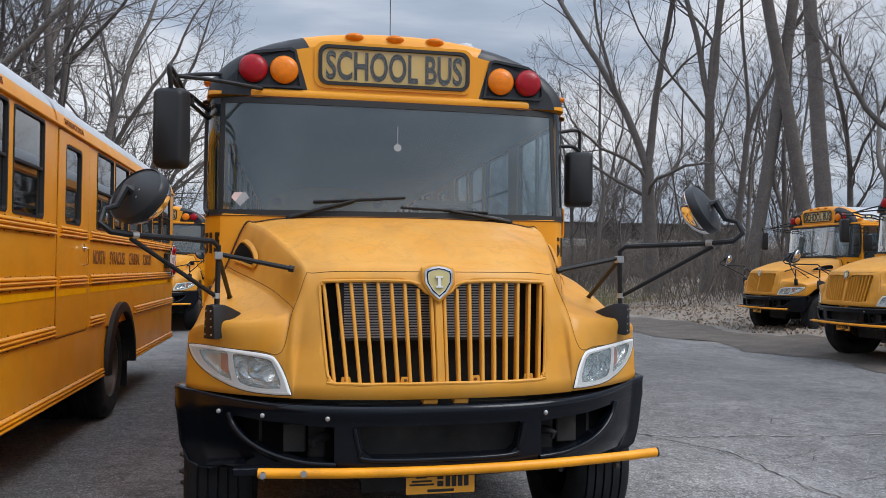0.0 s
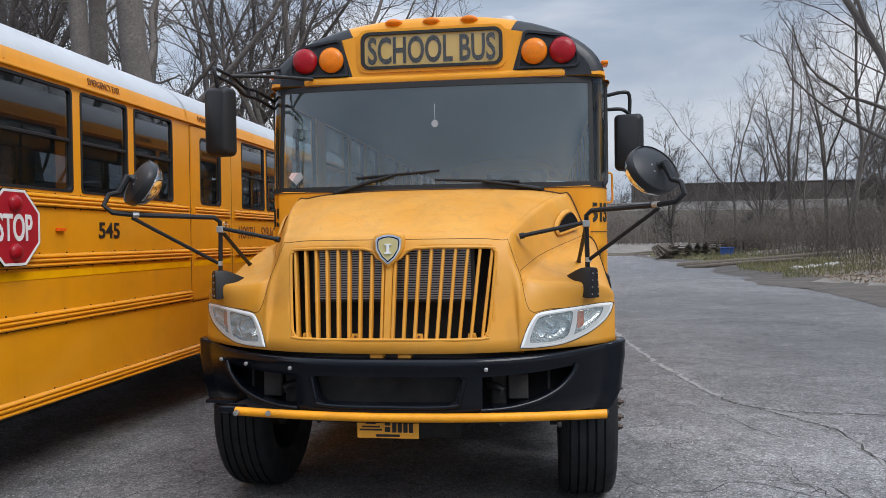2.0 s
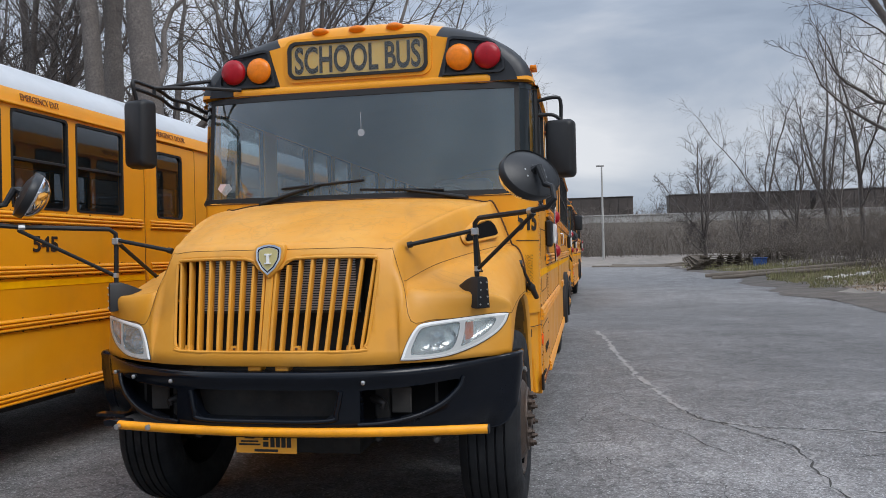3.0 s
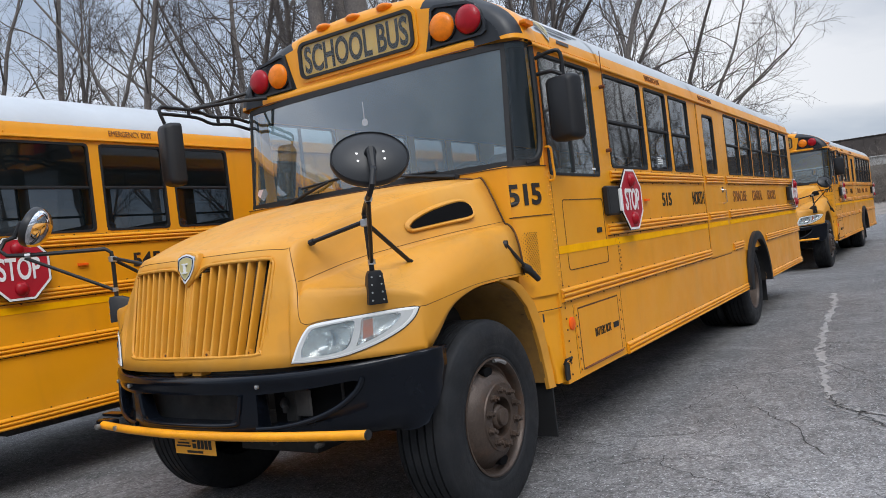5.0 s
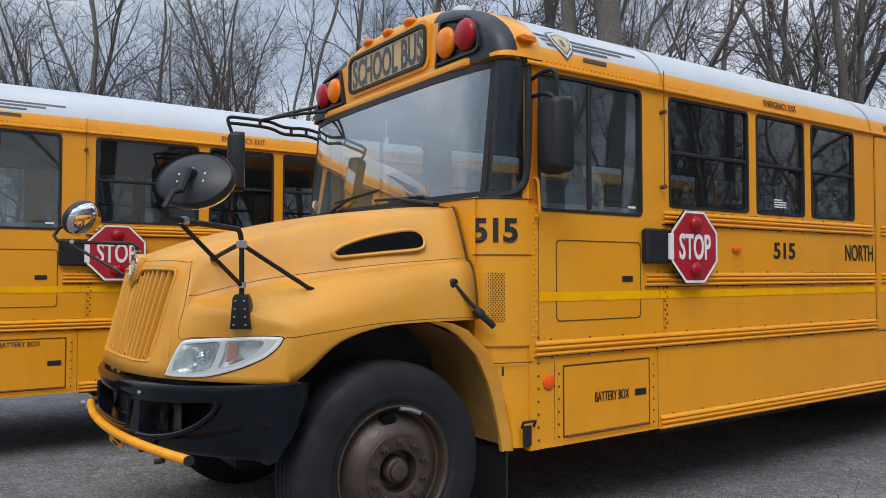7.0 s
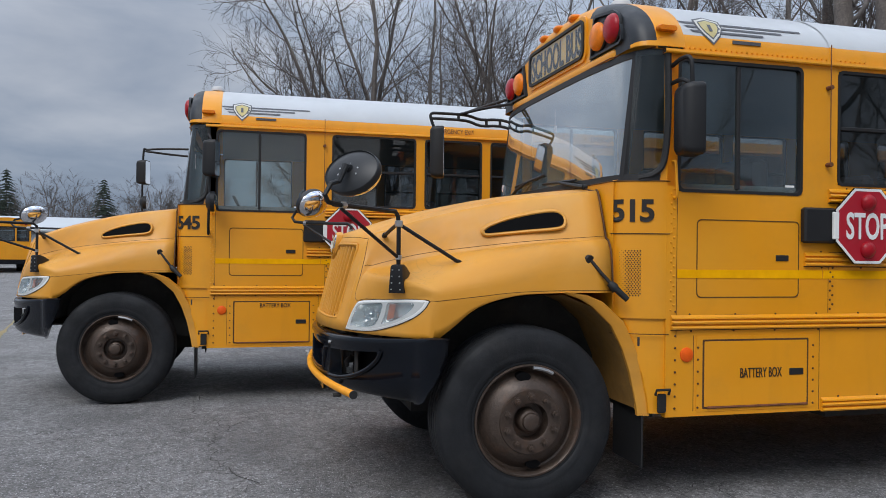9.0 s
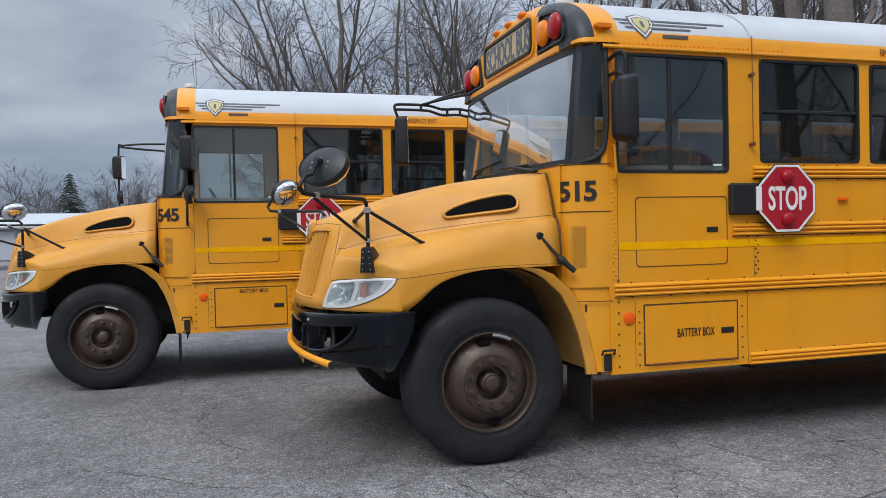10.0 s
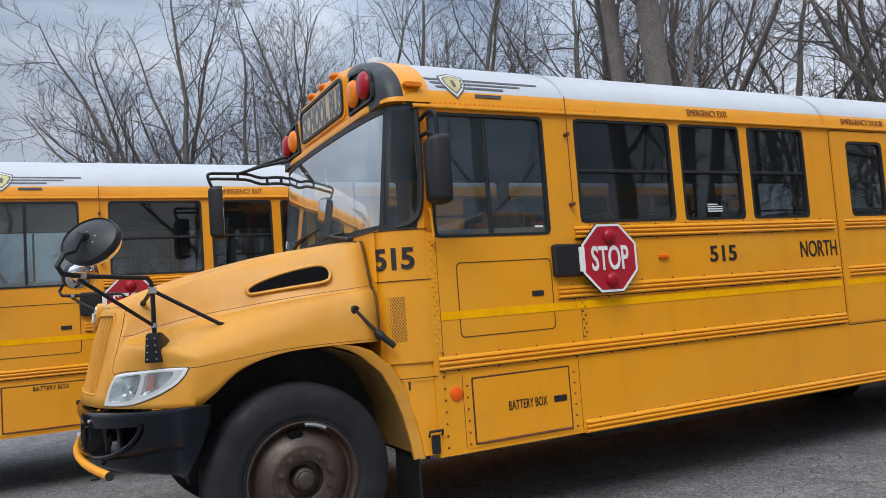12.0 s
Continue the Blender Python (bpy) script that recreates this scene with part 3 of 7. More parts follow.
# ---- the school buses ----
def roof_curve(n=24, inset=0.0):
    """The roof's cross-section, from one eave over the crown to the other: (x, z)."""
    pts = []
    for k in range(n + 1):
        a = math.pi * k / n
        c, s = math.cos(a), math.sin(a)
        pts.append(((1.215 - inset) * math.copysign(abs(c) ** (2 / 2.2), c), 2.635 + (0.505 - inset) * abs(s) ** (2 / 2.2)))
    return pts


def front_y(x):
    """The nose's outline seen from above."""
    return 0.22 + 0.34 * abs(x) ** 2.62


def interp(x, xs, ys):
    return float(np.interp(x, xs, ys))


def hood_point(col, row):
    """The hood's control net: columns from the centre line to the wheel arch, rows from the bumper over the nose to the cowl."""
    g = (0, 0, 0, 0.03, 0.10, 0.24, 0.45, 0.70, 1.0)[row]
    if col <= 4:
        q = (0, 0.4, 0.75, 0.93, 1.0)[col]
        if row < 3:
            z = (0.985, 1.24, 1.46)[row]
            x = q * (0.645, 0.625, 0.60)[row]
            return (x, front_y(x) + 0.24 * (z - 1.0), z - 0.02 * q ** 4 * (row == 2))
        y0 = 0.335 + 0.12 * q ** 3
        y = y0 + (1.79 - y0) * g
        x = q * interp(y, [0.33, 0.6, 1.2, 1.79], [0.575, 0.64, 0.81, 0.95])
        z = interp(y, [0.34, 0.38, 0.48, 0.68, 0.95, 1.3, 1.79], [1.535, 1.565, 1.605, 1.675, 1.75, 1.825, 1.885])
        return (x, y, z - 0.02 * q ** 2 - 0.045 * q ** 6)
    xf = (0.655, 0.70, 0.80, 0.93, 1.06, 1.14, 1.15)[col - 5]
    if row < 3:
        z = (0.985, 1.10, 1.185)[row]
        if col == 11:
            return (1.15, 0.735 + 0.008 * row, 0.985 + 0.002 * row)
        if col == 5:
            z = (0.985, 1.2, 1.36)[row]
        return (xf, front_y(xf) + 0.10 * (z - 1.0) + (0.05 if col == 5 and row == 2 else 0), z)
    y0 = front_y(xf) + 0.03 + (0.08 if col == 5 else 0)
    y = y0 + (1.79 - y0) * g
    xj = interp(y, [0.35, 0.467, 1.0, 1.5, 1.79], [0.635, 0.65, 0.835, 1.0, 1.055])
    zj = interp(y, [0.35, 0.467, 0.7, 1.1, 1.5, 1.79], [1.345, 1.372, 1.44, 1.50, 1.545, 1.565])
    zc = interp(y, [0.5, 0.70, 0.98, 1.25, 1.52, 1.79], [1.185, 1.185, 1.215, 1.243, 1.25, 1.25])
    if col == 5:
        return (xj, y, zj)
    if col == 11:
        return (1.15, y, min(zc - 0.008, interp(y, [0.74, 0.80, 0.89, 1.02, 1.25, 1.52, 1.79], [0.985, 1.0, 1.09, 1.175, 1.228, 1.236, 1.236])))
    w, h = ((0.10, 0.95), (0.38, 0.90), (0.70, 0.74), (0.93, 0.40), (1.0, 0.0))[col - 6]
    if col < 10:
        dip = interp(y - y0, [0.02, 0.22, 0.45, 0.8], [0.68, 0.70, 0.84, 1.0])
        h *= 1 - (1 - dip) * (0.5, 0.9, 1.0, 0.8)[col - 6]
    return (xj + (1.15 - xj) * w, y, zc + (zj - zc) * h)


def hood_surface():
    net = [[hood_point(c, r) for c in range(12)] for r in range(9)]
    rows = [smooth_line(r, 4) for r in net]
    cols = list(zip(*rows))
    return [list(r) for r in zip(*[smooth_line(c, 4) for c in cols])]


def grille_outline(grow=0.0):
    """The heart-shaped grille mouth, as (x, z)."""
    g = grow
    right = [(0.0, 1.425 - g * 0.3), (0.06, 1.455), (0.13, 1.50 + g), (0.49 + g, 1.50 + g), (0.525 + g, 1.485), (0.535 + g, 1.44), (0.505 + g, 1.12), (0.49 + g, 1.075), (0.46, 1.05 - g), (0.0, 1.05 - g)]
    return right + [(-x, z) for x, z in right[::-1] if x > 0]


def loft_path(path, heights, rake=0.0, z0=2.25):
    """A wall that stands on a plan path; rows at the heights."""
    return [[(x, y + rake * (z - z0), z) for x, y in path] for z in heights]


def wheel(parent, x, y, s, dual=False):
    """One wheel with its tyre; s: the side it faces."""
    zc = 0.523
    hub = part("wheel", Geo().lathe([(0.001, s * (x - 0.15)), (0.16, s * (x - 0.16)), (0.16, s * (x - 0.30)), (0.001, s * (x - 0.31))], "x", (0, y, zc), 20), RIM, parent)
    w = 0.28
    o = x - 0.055
    prof = [(0.308, -0.004), (0.318, 0.010), (0.326, 0.012), (0.332, 0.0115), (0.338, 0.018), (0.372, 0.024), (0.378, 0.0232), (0.384, 0.025), (0.430, 0.027), (0.466, 0.022), (0.472, 0.0188), (0.478, 0.0178), (0.492, 0.009), (0.497, 0.0052), (0.503, 0.003), (0.512, -0.010), (0.520, -0.032)]
    for k in range(5):
        c = -0.045 - k * 0.0475
        prof += [(0.522, c), (0.508, c - 0.002), (0.508, c - 0.010), (0.522, c - 0.012)]
    prof += [(0.520, -w + 0.03), (0.508, -w), (0.48, -w - 0.018), (0.37, -w - 0.02), (0.308, -w + 0.01), (0.28, -w / 2), (0.308, -0.004)]
    for k in range(2 if dual else 1):
        part("tyre", Geo().lathe([(r, s * (o + h - k * 0.33)) for r, h in prof], "x", (0, y, zc), 56, False), TYRE, hub)
    d = (-0.16 if dual else 0.0)
    rim = [(0.306, o - 0.03), (0.310, o - 0.004), (0.316, o + 0.008), (0.315, o + 0.014), (0.306, o + 0.015), (0.298, o + 0.008), (0.291, o - 0.014), (0.286, o - 0.040 + d * 0.4), (0.276, o - 0.048 + d * 0.7), (0.262, o - 0.036 + d), (0.242, o - 0.010 + d), (0.216, o + 0.016 + d), (0.192, o + 0.032 + d), (0.182, o + 0.036 + d), (0.178, o + 0.044 + d), (0.112, o + 0.045 + d), (0.104, o + 0.040 + d), (0.098, o - 0.03 + d), (0.070, o - 0.03 + d), (0.064, o + 0.022 + d), (0.058, o + 0.034 + d), (0.050, o + 0.038 + d), (0.046, o + 0.056 + d), (0.034, o + 0.063 + d), (0.001, o + 0.064 + d)]
    part("rim", Geo().lathe([(r, s * h) for r, h in rim], "x", (0, y, zc), 56, False), RIM, hub, "steel disc wheel brown with rust")
    # rim is uncut: near-black plugs paint the shade of its hand holes
    for a in (97, 277):
        part("hand_hole", Geo().prism([(y + 0.246 * math.cos(radians(a)) + 0.042 * math.cos(t), zc + 0.246 * math.sin(radians(a)) + 0.025 * math.sin(t)) for t in np.linspace(0, 2 * math.pi, 17)[:-1]], s * (o - 0.07 + d), s * (o + 0.006 + d)), VOID, hub)
    if not dual:
        part("wheel_weight", Geo().tube([(s * (o + 0.018), y + 0.296 * math.cos(radians(q)), zc + 0.296 * math.sin(radians(q))) for q in range(62, 87, 4)], 0.011, 6), STEEL, hub)
    for k in range(10):
        a = 2 * math.pi * (k + 0.5) / 10
        cy, cz = y + 0.143 * math.cos(a), zc + 0.143 * math.sin(a)
        part("lug_nut", Geo().lathe([(0.026, s * (o + 0.043 + d)), (0.026, s * (o + 0.049 + d)), (0.020, s * (o + 0.050 + d)), (0.0185, s * (o + 0.070 + d)), (0.0115, s * (o + 0.072 + d)), (0.010, s * (o + 0.086 + d)), (0.001, s * (o + 0.087 + d))], "x", (0, cy, cz), 6), RIM, hub)
    return hub


def crossview(parent, s, fwd=0.0):
    """The oval convex mirror on its tubular arms over a front fender."""
    P = lambda x, y, z: (s * x, y - fwd * max(0, x - 1.02) / 0.3, z)
    n0, u0 = Vector((0.80, -0.60, 0)), Vector((0.60, 0.80, 0))
    rows = []
    for depth, low, high, w_low, w_high in ((-0.004, 1.238, 1.376, 0.040, 0.030), (0.0, 1.230, 1.384, 0.046, 0.035), (0.03, 1.232, 1.388, 0.046, 0.034), (0.06, 1.246, 1.386, 0.042, 0.030), (0.10, 1.272, 1.372, 0.034, 0.024), (0.15, 1.306, 1.350, 0.020, 0.014), (0.185, 1.322, 1.334, 0.008, 0.006)):
        ring = []
        for p, q in ((-w_low, low), (w_low, low), (w_high, high - 0.012), (w_high - 0.008, high), (-w_high + 0.008, high), (-w_high, high - 0.012)):
            w = Vector((1.03, 0.552, 0)) + u0 * p - n0 * depth
            ring.append((s * w.x, w.y, q))
        rows.append(ring)
    mount = part("crossview_mirror", Geo().loft(rows, True, True), PLASTIC, parent, "oval convex mirror on black tubular arms")
    for k in range(4):
        for p in (-0.027, 0.027):
            w = Vector((1.03, 0.552, 1.25 + 0.036 * k)) + u0 * (p * (1 - 0.08 * k)) + n0 * 0.004
            part("bolt", Geo().tube([(s * w.x, w.y, w.z), (s * (w.x + 0.004), w.y - 0.003, w.z)], 0.0045, 6), STEEL, mount)
    arm = Geo().tube([P(1.0, 0.57, 1.34), P(0.995, 0.57, 1.60), P(0.995, 0.565, 1.655), P(1.02, 0.545, 1.68), P(1.30, 0.22, 1.69), P(1.375, 0.14, 1.70), P(1.41, 0.12, 1.735), P(1.40, 0.15, 1.79), P(1.36, 0.20, 1.81)], 0.0125)
    part("upper_arm", arm, PLASTIC, mount)
    part("lower_arm", Geo().tube([P(1.01, 0.56, 1.43), P(1.31, 0.21, 1.675)], 0.01), PLASTIC, mount)
    part("stay", Geo().tube([P(0.99, 0.57, 1.62), P(0.66, 0.55, 1.555)], 0.011).tube([P(0.675, 0.551, 1.558), P(0.65, 0.549, 1.552)], 0.016), PLASTIC, mount)
    part("stay", Geo().tube([P(0.995, 0.575, 1.61), P(0.967, 0.93, 1.40)], 0.011).tube([P(0.968, 0.92, 1.405), P(0.965, 0.95, 1.392)], 0.015), PLASTIC, mount)
    for cl in (Geo().box(P(0.975, 0.55, 1.595), P(1.012, 0.59, 1.632), 0.004), Geo().tube([P(1.003, 0.57, 1.415), P(1.003, 0.57, 1.44)], 0.018), Geo().tube([P(1.29, 0.235, 1.69), P(1.31, 0.212, 1.69)], 0.018)):
        part("clamp", cl, STEEL, mount, "galvanised clamp")
    # the head: its back looks forwards and outwards, the mirror back to the driver
    n = Vector((s * 0.64, -0.63, 0.43)).normalized()
    u = n.cross(Vector((0, 0, 1))).normalized()
    v = u.cross(n).normalized()
    c = Vector(P(1.30, 0.265, 1.86))
    def dome(prof):
        rows = []
        for r, h in prof:
            rows.append([c + u * (0.165 * r * math.cos(a)) + v * (0.125 * r * math.sin(a)) + n * h for a in np.linspace(0, 2 * math.pi, 33)[:-1]])
        return rows
    head = part("mirror_head", Geo().loft(dome([(0.985, -0.03), (1.0, -0.022), (1.0, 0.006), (0.975, 0.012), (0.95, 0.006), (0.8, 0.016), (0.5, 0.028), (0.2, 0.033), (0.01, 0.034)]), True), MIRROR_BACK, mount)
    part("mirror_glass", Geo().loft(dome([(0.975, -0.022), (0.97, -0.035), (0.85, -0.062), (0.6, -0.088), (0.3, -0.102), (0.01, -0.106)]), True), MIRROR, head, "convex mirror glass")
    for du, dv in ((-0.055, 0.005), (0.055, 0.005), (-0.055, -0.03), (0.055, -0.03), (0, 0.03)):
        q = c + u * du + v * dv + n * 0.024
        part("bolt", Geo().tube([q, q + n * 0.008], 0.005, 6), STEEL, head)
    part("knuckle", Geo().tube([c + n * 0.03, c + n * 0.06, Vector(P(1.37, 0.19, 1.80))], [0.028, 0.02, 0.014]), PLASTIC, head)


def flat_mirror(parent, c, s, size, yaw, bracket):
    """A tall rounded black mirror case with its glass facing the rear."""
    w, h = size
    m = pose(*c, 0, 0, yaw)
    g = Geo()
    rows = []
    for y, k in ((-0.075, 0.72), (-0.06, 0.9), (-0.02, 1.0), (0.035, 1.0), (0.045, 0.97)):
        rows.append([tuple(m @ Vector((x * k, y, z * (0.5 + k / 2)))) for x, z in rounded(-w / 2, -h / 2, w / 2, h / 2, 0.035, 4)])
    g.loft(rows, True, True)
    case = part("rear_view_mirror", g, PLASTIC, parent, "tall black mirror case on a tubular bracket")
    part("mirror_glass", Geo().loft([[tuple(m @ Vector((x, y, z))) for x, z in rounded(-w / 2 + 0.012, -h / 2 + 0.012, w / 2 - 0.012, h / 2 - 0.012, 0.025, 4)] for y in (0.044, 0.047)], True, True), MIRROR, case, "flat mirror glass")
    b = Geo()
    for path in bracket:
        b.tube(smooth_line(path, 3), 0.013)
    part("bracket", b, PLASTIC, case)
    return case


def round_mirror(parent, c, r):
    """A small round convex mirror facing the rear."""
    case = part("convex_mirror", Geo().lathe([(0.01, -0.06), (r * 0.6, -0.05), (r, -0.015), (r, 0.02), (r * 0.95, 0.025)], "y", c, 24), PLASTIC, parent, "small round convex mirror")
    part("mirror_glass", Geo().lathe([(r * 0.95, 0.024), (r * 0.7, 0.038), (r * 0.3, 0.046), (0.001, 0.048)], "y", c, 24), MIRROR, case)


def stop_arm(parent, y, small=1.0):
    """The folded stop arm: black motor box, octagon with white rim and letters, two red flashers."""
    box = part("stop_arm", Geo().box((1.224, y - 0.43, 1.54), (1.275, y - 0.2, 1.755), 0.012), PLASTIC, parent, "folded red octagonal stop arm with white letters")
    def octagon(r):
        return [(y + r / math.cos(math.pi / 8) * math.cos(math.pi / 8 + k * math.pi / 4), 1.648 + r / math.cos(math.pi / 8) * math.sin(math.pi / 8 + k * math.pi / 4)) for k in range(8)]
    blade = part("blade", Geo().prism(octagon(0.232), 1.283, 1.292), BLACK, box)
    part("rim_band", Geo().frame_ring(octagon(0.228), octagon(0.212), 1.291, 1.2945), WHITE, box)
    part("sign_face", Geo().prism(octagon(0.211), 1.2915, 1.2935), STOP_RED, box)
    lettering("STOP", 0.165, 0.31, WHITE, box, side(y, 1.648, 1.296), 0.018)
    part("hinge", Geo().box((1.276, y - 0.245, 1.565), (1.296, y - 0.205, 1.73), 0.004), WHITE, box)
    for dz in (0.145, -0.145):
        part("flasher", Geo().lathe([(0.052, 1.29), (0.052, 1.30), (0.042, 1.318), (0.02, 1.328), (0.001, 1.33)], "x", (0, y, 1.648 + dz), 20), RED_LENS, box)
    return box


def pane_sheet(x, y0, z0, y1, z1):
    return Geo().add([(x, y0, z0), (x, y1, z0), (x, y1, z1), (x, y0, z1)], [(0, 1, 2, 3)])


def window_unit(parent, y0, y1, z0, z1, s, r=0.03, split=True, slide=False, glassmat=None):
    """A framed side window with its panes."""
    f = Geo().frame_ring(rounded(y0 - 0.005, z0 - 0.005, y1 + 0.005, z1 + 0.005, r + 0.008), rounded(y0 + 0.013, z0 + 0.013, y1 - 0.013, z1 - 0.013, r), s * 1.19, s * 1.2245)
    fr = part("window_frame", f, RUBBER, parent)
    g = glassmat or TINTED
    if split:
        zm = z0 + (z1 - z0) * 0.5
        part("sash_bar", Geo().box((s * 1.195, y0 + 0.02, zm - 0.012), (s * 1.222, y1 - 0.02, zm + 0.012), 0.004), RUBBER, fr)
        part("pane", pane_sheet(s * 1.209, y0 + 0.015, zm, y1 - 0.015, z1 - 0.015), g, fr)
        part("pane", pane_sheet(s * 1.201, y0 + 0.015, z0 + 0.015, y1 - 0.015, zm), g, fr)
    elif slide:
        ym = (y0 + y1) / 2 - 0.02
        part("sash_bar", Geo().box((s * 1.195, ym - 0.012, z0 + 0.02), (s * 1.222, ym + 0.012, z1 - 0.02), 0.004), RUBBER, fr)
        part("pane", pane_sheet(s * 1.209, y0 + 0.015, z0 + 0.015, ym, z1 - 0.015), g, fr)
        part("pane", pane_sheet(s * 1.203, ym, z0 + 0.015, y1 - 0.015, z1 - 0.015), g, fr)
    else:
        part("pane", pane_sheet(s * 1.207, y0 + 0.015, z0 + 0.015, y1 - 0.015, z1 - 0.015), g, fr)
    for o in fr.children:
        o.visible_shadow = o.data.materials[0] != g
    return fr


WINDOWS = [(3.27, 4.11), (4.21, 4.81), (4.91, 5.53)] + [(7.06 + 0.722 * k, 7.71 + 0.722 * k) for k in range(6)]
DOOR = (5.86, 6.78)
REAR = 11.62


def wall_with_holes(ys, zs, holes, s, x0=1.175, x1=1.22):
    """A flank's sheet: cells between the lines, without those that lie in a hole."""
    g = Geo()
    def solid(i, j):
        if not (0 <= i < len(ys) - 1 and 0 <= j < len(zs) - 1):
            return False
        cy, cz = (ys[i] + ys[i + 1]) / 2, (zs[j] + zs[j + 1]) / 2
        return not any(a < cy < b and c < cz < d for a, b, c, d in holes)
    for i in range(len(ys) - 1):
        for j in range(len(zs) - 1):
            if not solid(i, j):
                continue
            a, b, c, d = ys[i], ys[i + 1], zs[j], zs[j + 1]
            for x in (x0, x1):
                g.add([(s * x, a, c), (s * x, b, c), (s * x, b, d), (s * x, a, d)], [(0, 1, 2, 3)])
            for (di, dj), (p, q) in {(-1, 0): ((a, c), (a, d)), (1, 0): ((b, c), (b, d)), (0, -1): ((a, c), (b, c)), (0, 1): ((a, d), (b, d))}.items():
                if not solid(i + di, j + dj):
                    g.add([(s * x0, *p), (s * x1, *p), (s * x1, *q), (s * x0, *q)], [(0, 1, 2, 3)])
    return g


def rail_piece(parent, y0, y1, z, s, h=0.085):
    """A pressed rub rail with three ridges."""
    prof = [(1.221, z), (1.241, z + 0.003), (1.245, z + 0.011), (1.241, z + 0.020), (1.227, z + 0.025), (1.227, z + 0.029), (1.243, z + 0.034), (1.246, z + 0.043), (1.242, z + 0.050), (1.228, z + 0.055), (1.228, z + 0.058), (1.241, z + 0.063), (1.240, z + 0.071), (1.2225, z + h)]
    part("rub_rail", Geo().loft([[(s * x, y, q) for x, q in prof] for y in (y0, y1)], False, False).add([(s * x, y0, q) for x, q in prof], [tuple(range(14))]).add([(s * x, y1, q) for x, q in prof], [tuple(range(14))]), YELLOW, parent)
    joint = Geo()
    jr = random.Random(round(y0 * 100 + z * 37))
    y = y0
    while y < y1:
        e = min(y1, y + jr.uniform(0.12, 0.5))
        joint.box((s * 1.2203, y, z - jr.uniform(0.002, 0.0075)), (s * 1.2225, e, z + 0.001))
        if jr.random() < 0.5:
            joint.box((s * 1.2203, y, z + h - 0.002), (s * 1.2224, e, z + h + jr.uniform(0.0, 0.003)))
        y = e
    part("rail_joint", joint, RUST_LINE, parent)
    bolts = Geo()
    y = y0 + 0.13
    while y < y1:
        for q in (z - 0.008, z + h + 0.004):
            bolts.lathe([(0.0065, s * 1.22), (0.0045, s * 1.2255)], "x", (0, y + jr.uniform(-0.01, 0.01), q), 6)
        y += 0.29
    tagged(part("bolt_band", bolts, RUST_LINE, parent), kind="stuff")


def headlamp(parent, s):
    """A swept-back headlamp: white rounded bezel, frosted main lens, side lens with its amber block."""
    def skin_y(x, z, push):
        return front_y(x) + 0.12 * (z - 1.0) - push
    def outline(keys):
        return [tuple(p) for p in smooth_line([*keys, keys[0]], 5)][:-1]
    def ring(o, push):
        return [(s * x, skin_y(x, z, push), z) for x, z in o]
    def shrink(o, w):
        out = []
        for i in range(len(o)):
            (xa, za), (xb, zb) = o[i - 1], o[(i + 1) % len(o)]
            l = math.hypot(xb - xa, zb - za) or 1
            out.append((o[i][0] - (zb - za) / l * w, o[i][1] + (xb - xa) / l * w))
        return out
    def patch(o, push, n=5):
        cx, cz = sum(p[0] for p in o) / len(o), sum(p[1] for p in o) / len(o)
        return [ring([(cx + (x - cx) * k, cz + (z - cz) * k) for x, z in o], push) for k in (1.0, 0.75, 0.5, 0.25, 0.02)]
    whole = outline([(0.655, 1.000), (0.735, 0.998), (0.87, 1.008), (0.99, 1.046), (1.075, 1.094), (1.118, 1.138), (1.136, 1.178), (1.13, 1.194), (1.05, 1.195), (0.95, 1.188), (0.84, 1.180), (0.755, 1.170), (0.722, 1.150), (0.685, 1.085)])
    main = outline([(0.704, 1.024), (0.79, 1.022), (0.86, 1.032), (0.892, 1.052), (0.912, 1.11), (0.916, 1.164), (0.86, 1.163), (0.775, 1.153), (0.740, 1.135), (0.706, 1.06)])
    side_ = outline([(0.922, 1.048), (0.98, 1.070), (1.035, 1.102), (1.070, 1.140), (1.076, 1.176), (0.99, 1.174), (0.946, 1.167), (0.938, 1.11)])
    lamp = part("headlight", Geo().loft([ring(whole, -0.03), ring(whole, 0.008), ring(shrink(whole, 0.006), 0.013)] + patch(shrink(whole, 0.012), 0.014)[0:1], True), WHITE, parent, "white-bezelled swept-back headlight with hazy lens")
    face = Geo()
    bm = bmesh.new()
    loops = []
    for o in (shrink(whole, 0.012), main, side_):
        vs = [bm.verts.new(p) for p in ring(o, 0.014)]
        loops += [bm.edges.new((vs[i], vs[(i + 1) % len(vs)])) for i in range(len(vs))]
    bmesh.ops.triangle_fill(bm, edges=loops, use_beauty=True)
    bm.verts.index_update()
    face.add([tuple(v.co) for v in bm.verts], [tuple(v.index for v in f.verts) for f in bm.faces])
    bm.free()
    part("bezel", face, BEZEL, lamp, "white plastic bezel")
    for o, deep in ((main, 0.05), (side_, 0.04)):
        part("reflector", Geo().loft([ring(o, 0.014), ring(o, 0.004)] + [ring([(sum(p[0] for p in o) / len(o) + (x - sum(p[0] for p in o) / len(o)) * k, sum(p[1] for p in o) / len(o) + (z - sum(p[1] for p in o) / len(o)) * k) for x, z in o], 0.004 - deep * h) for k, h in ((0.9, 0.5), (0.7, 0.8), (0.4, 0.95), (0.02, 1.0))], True), LAMP_SHELL, lamp)
    x, y = 0.81, front_y(0.81)
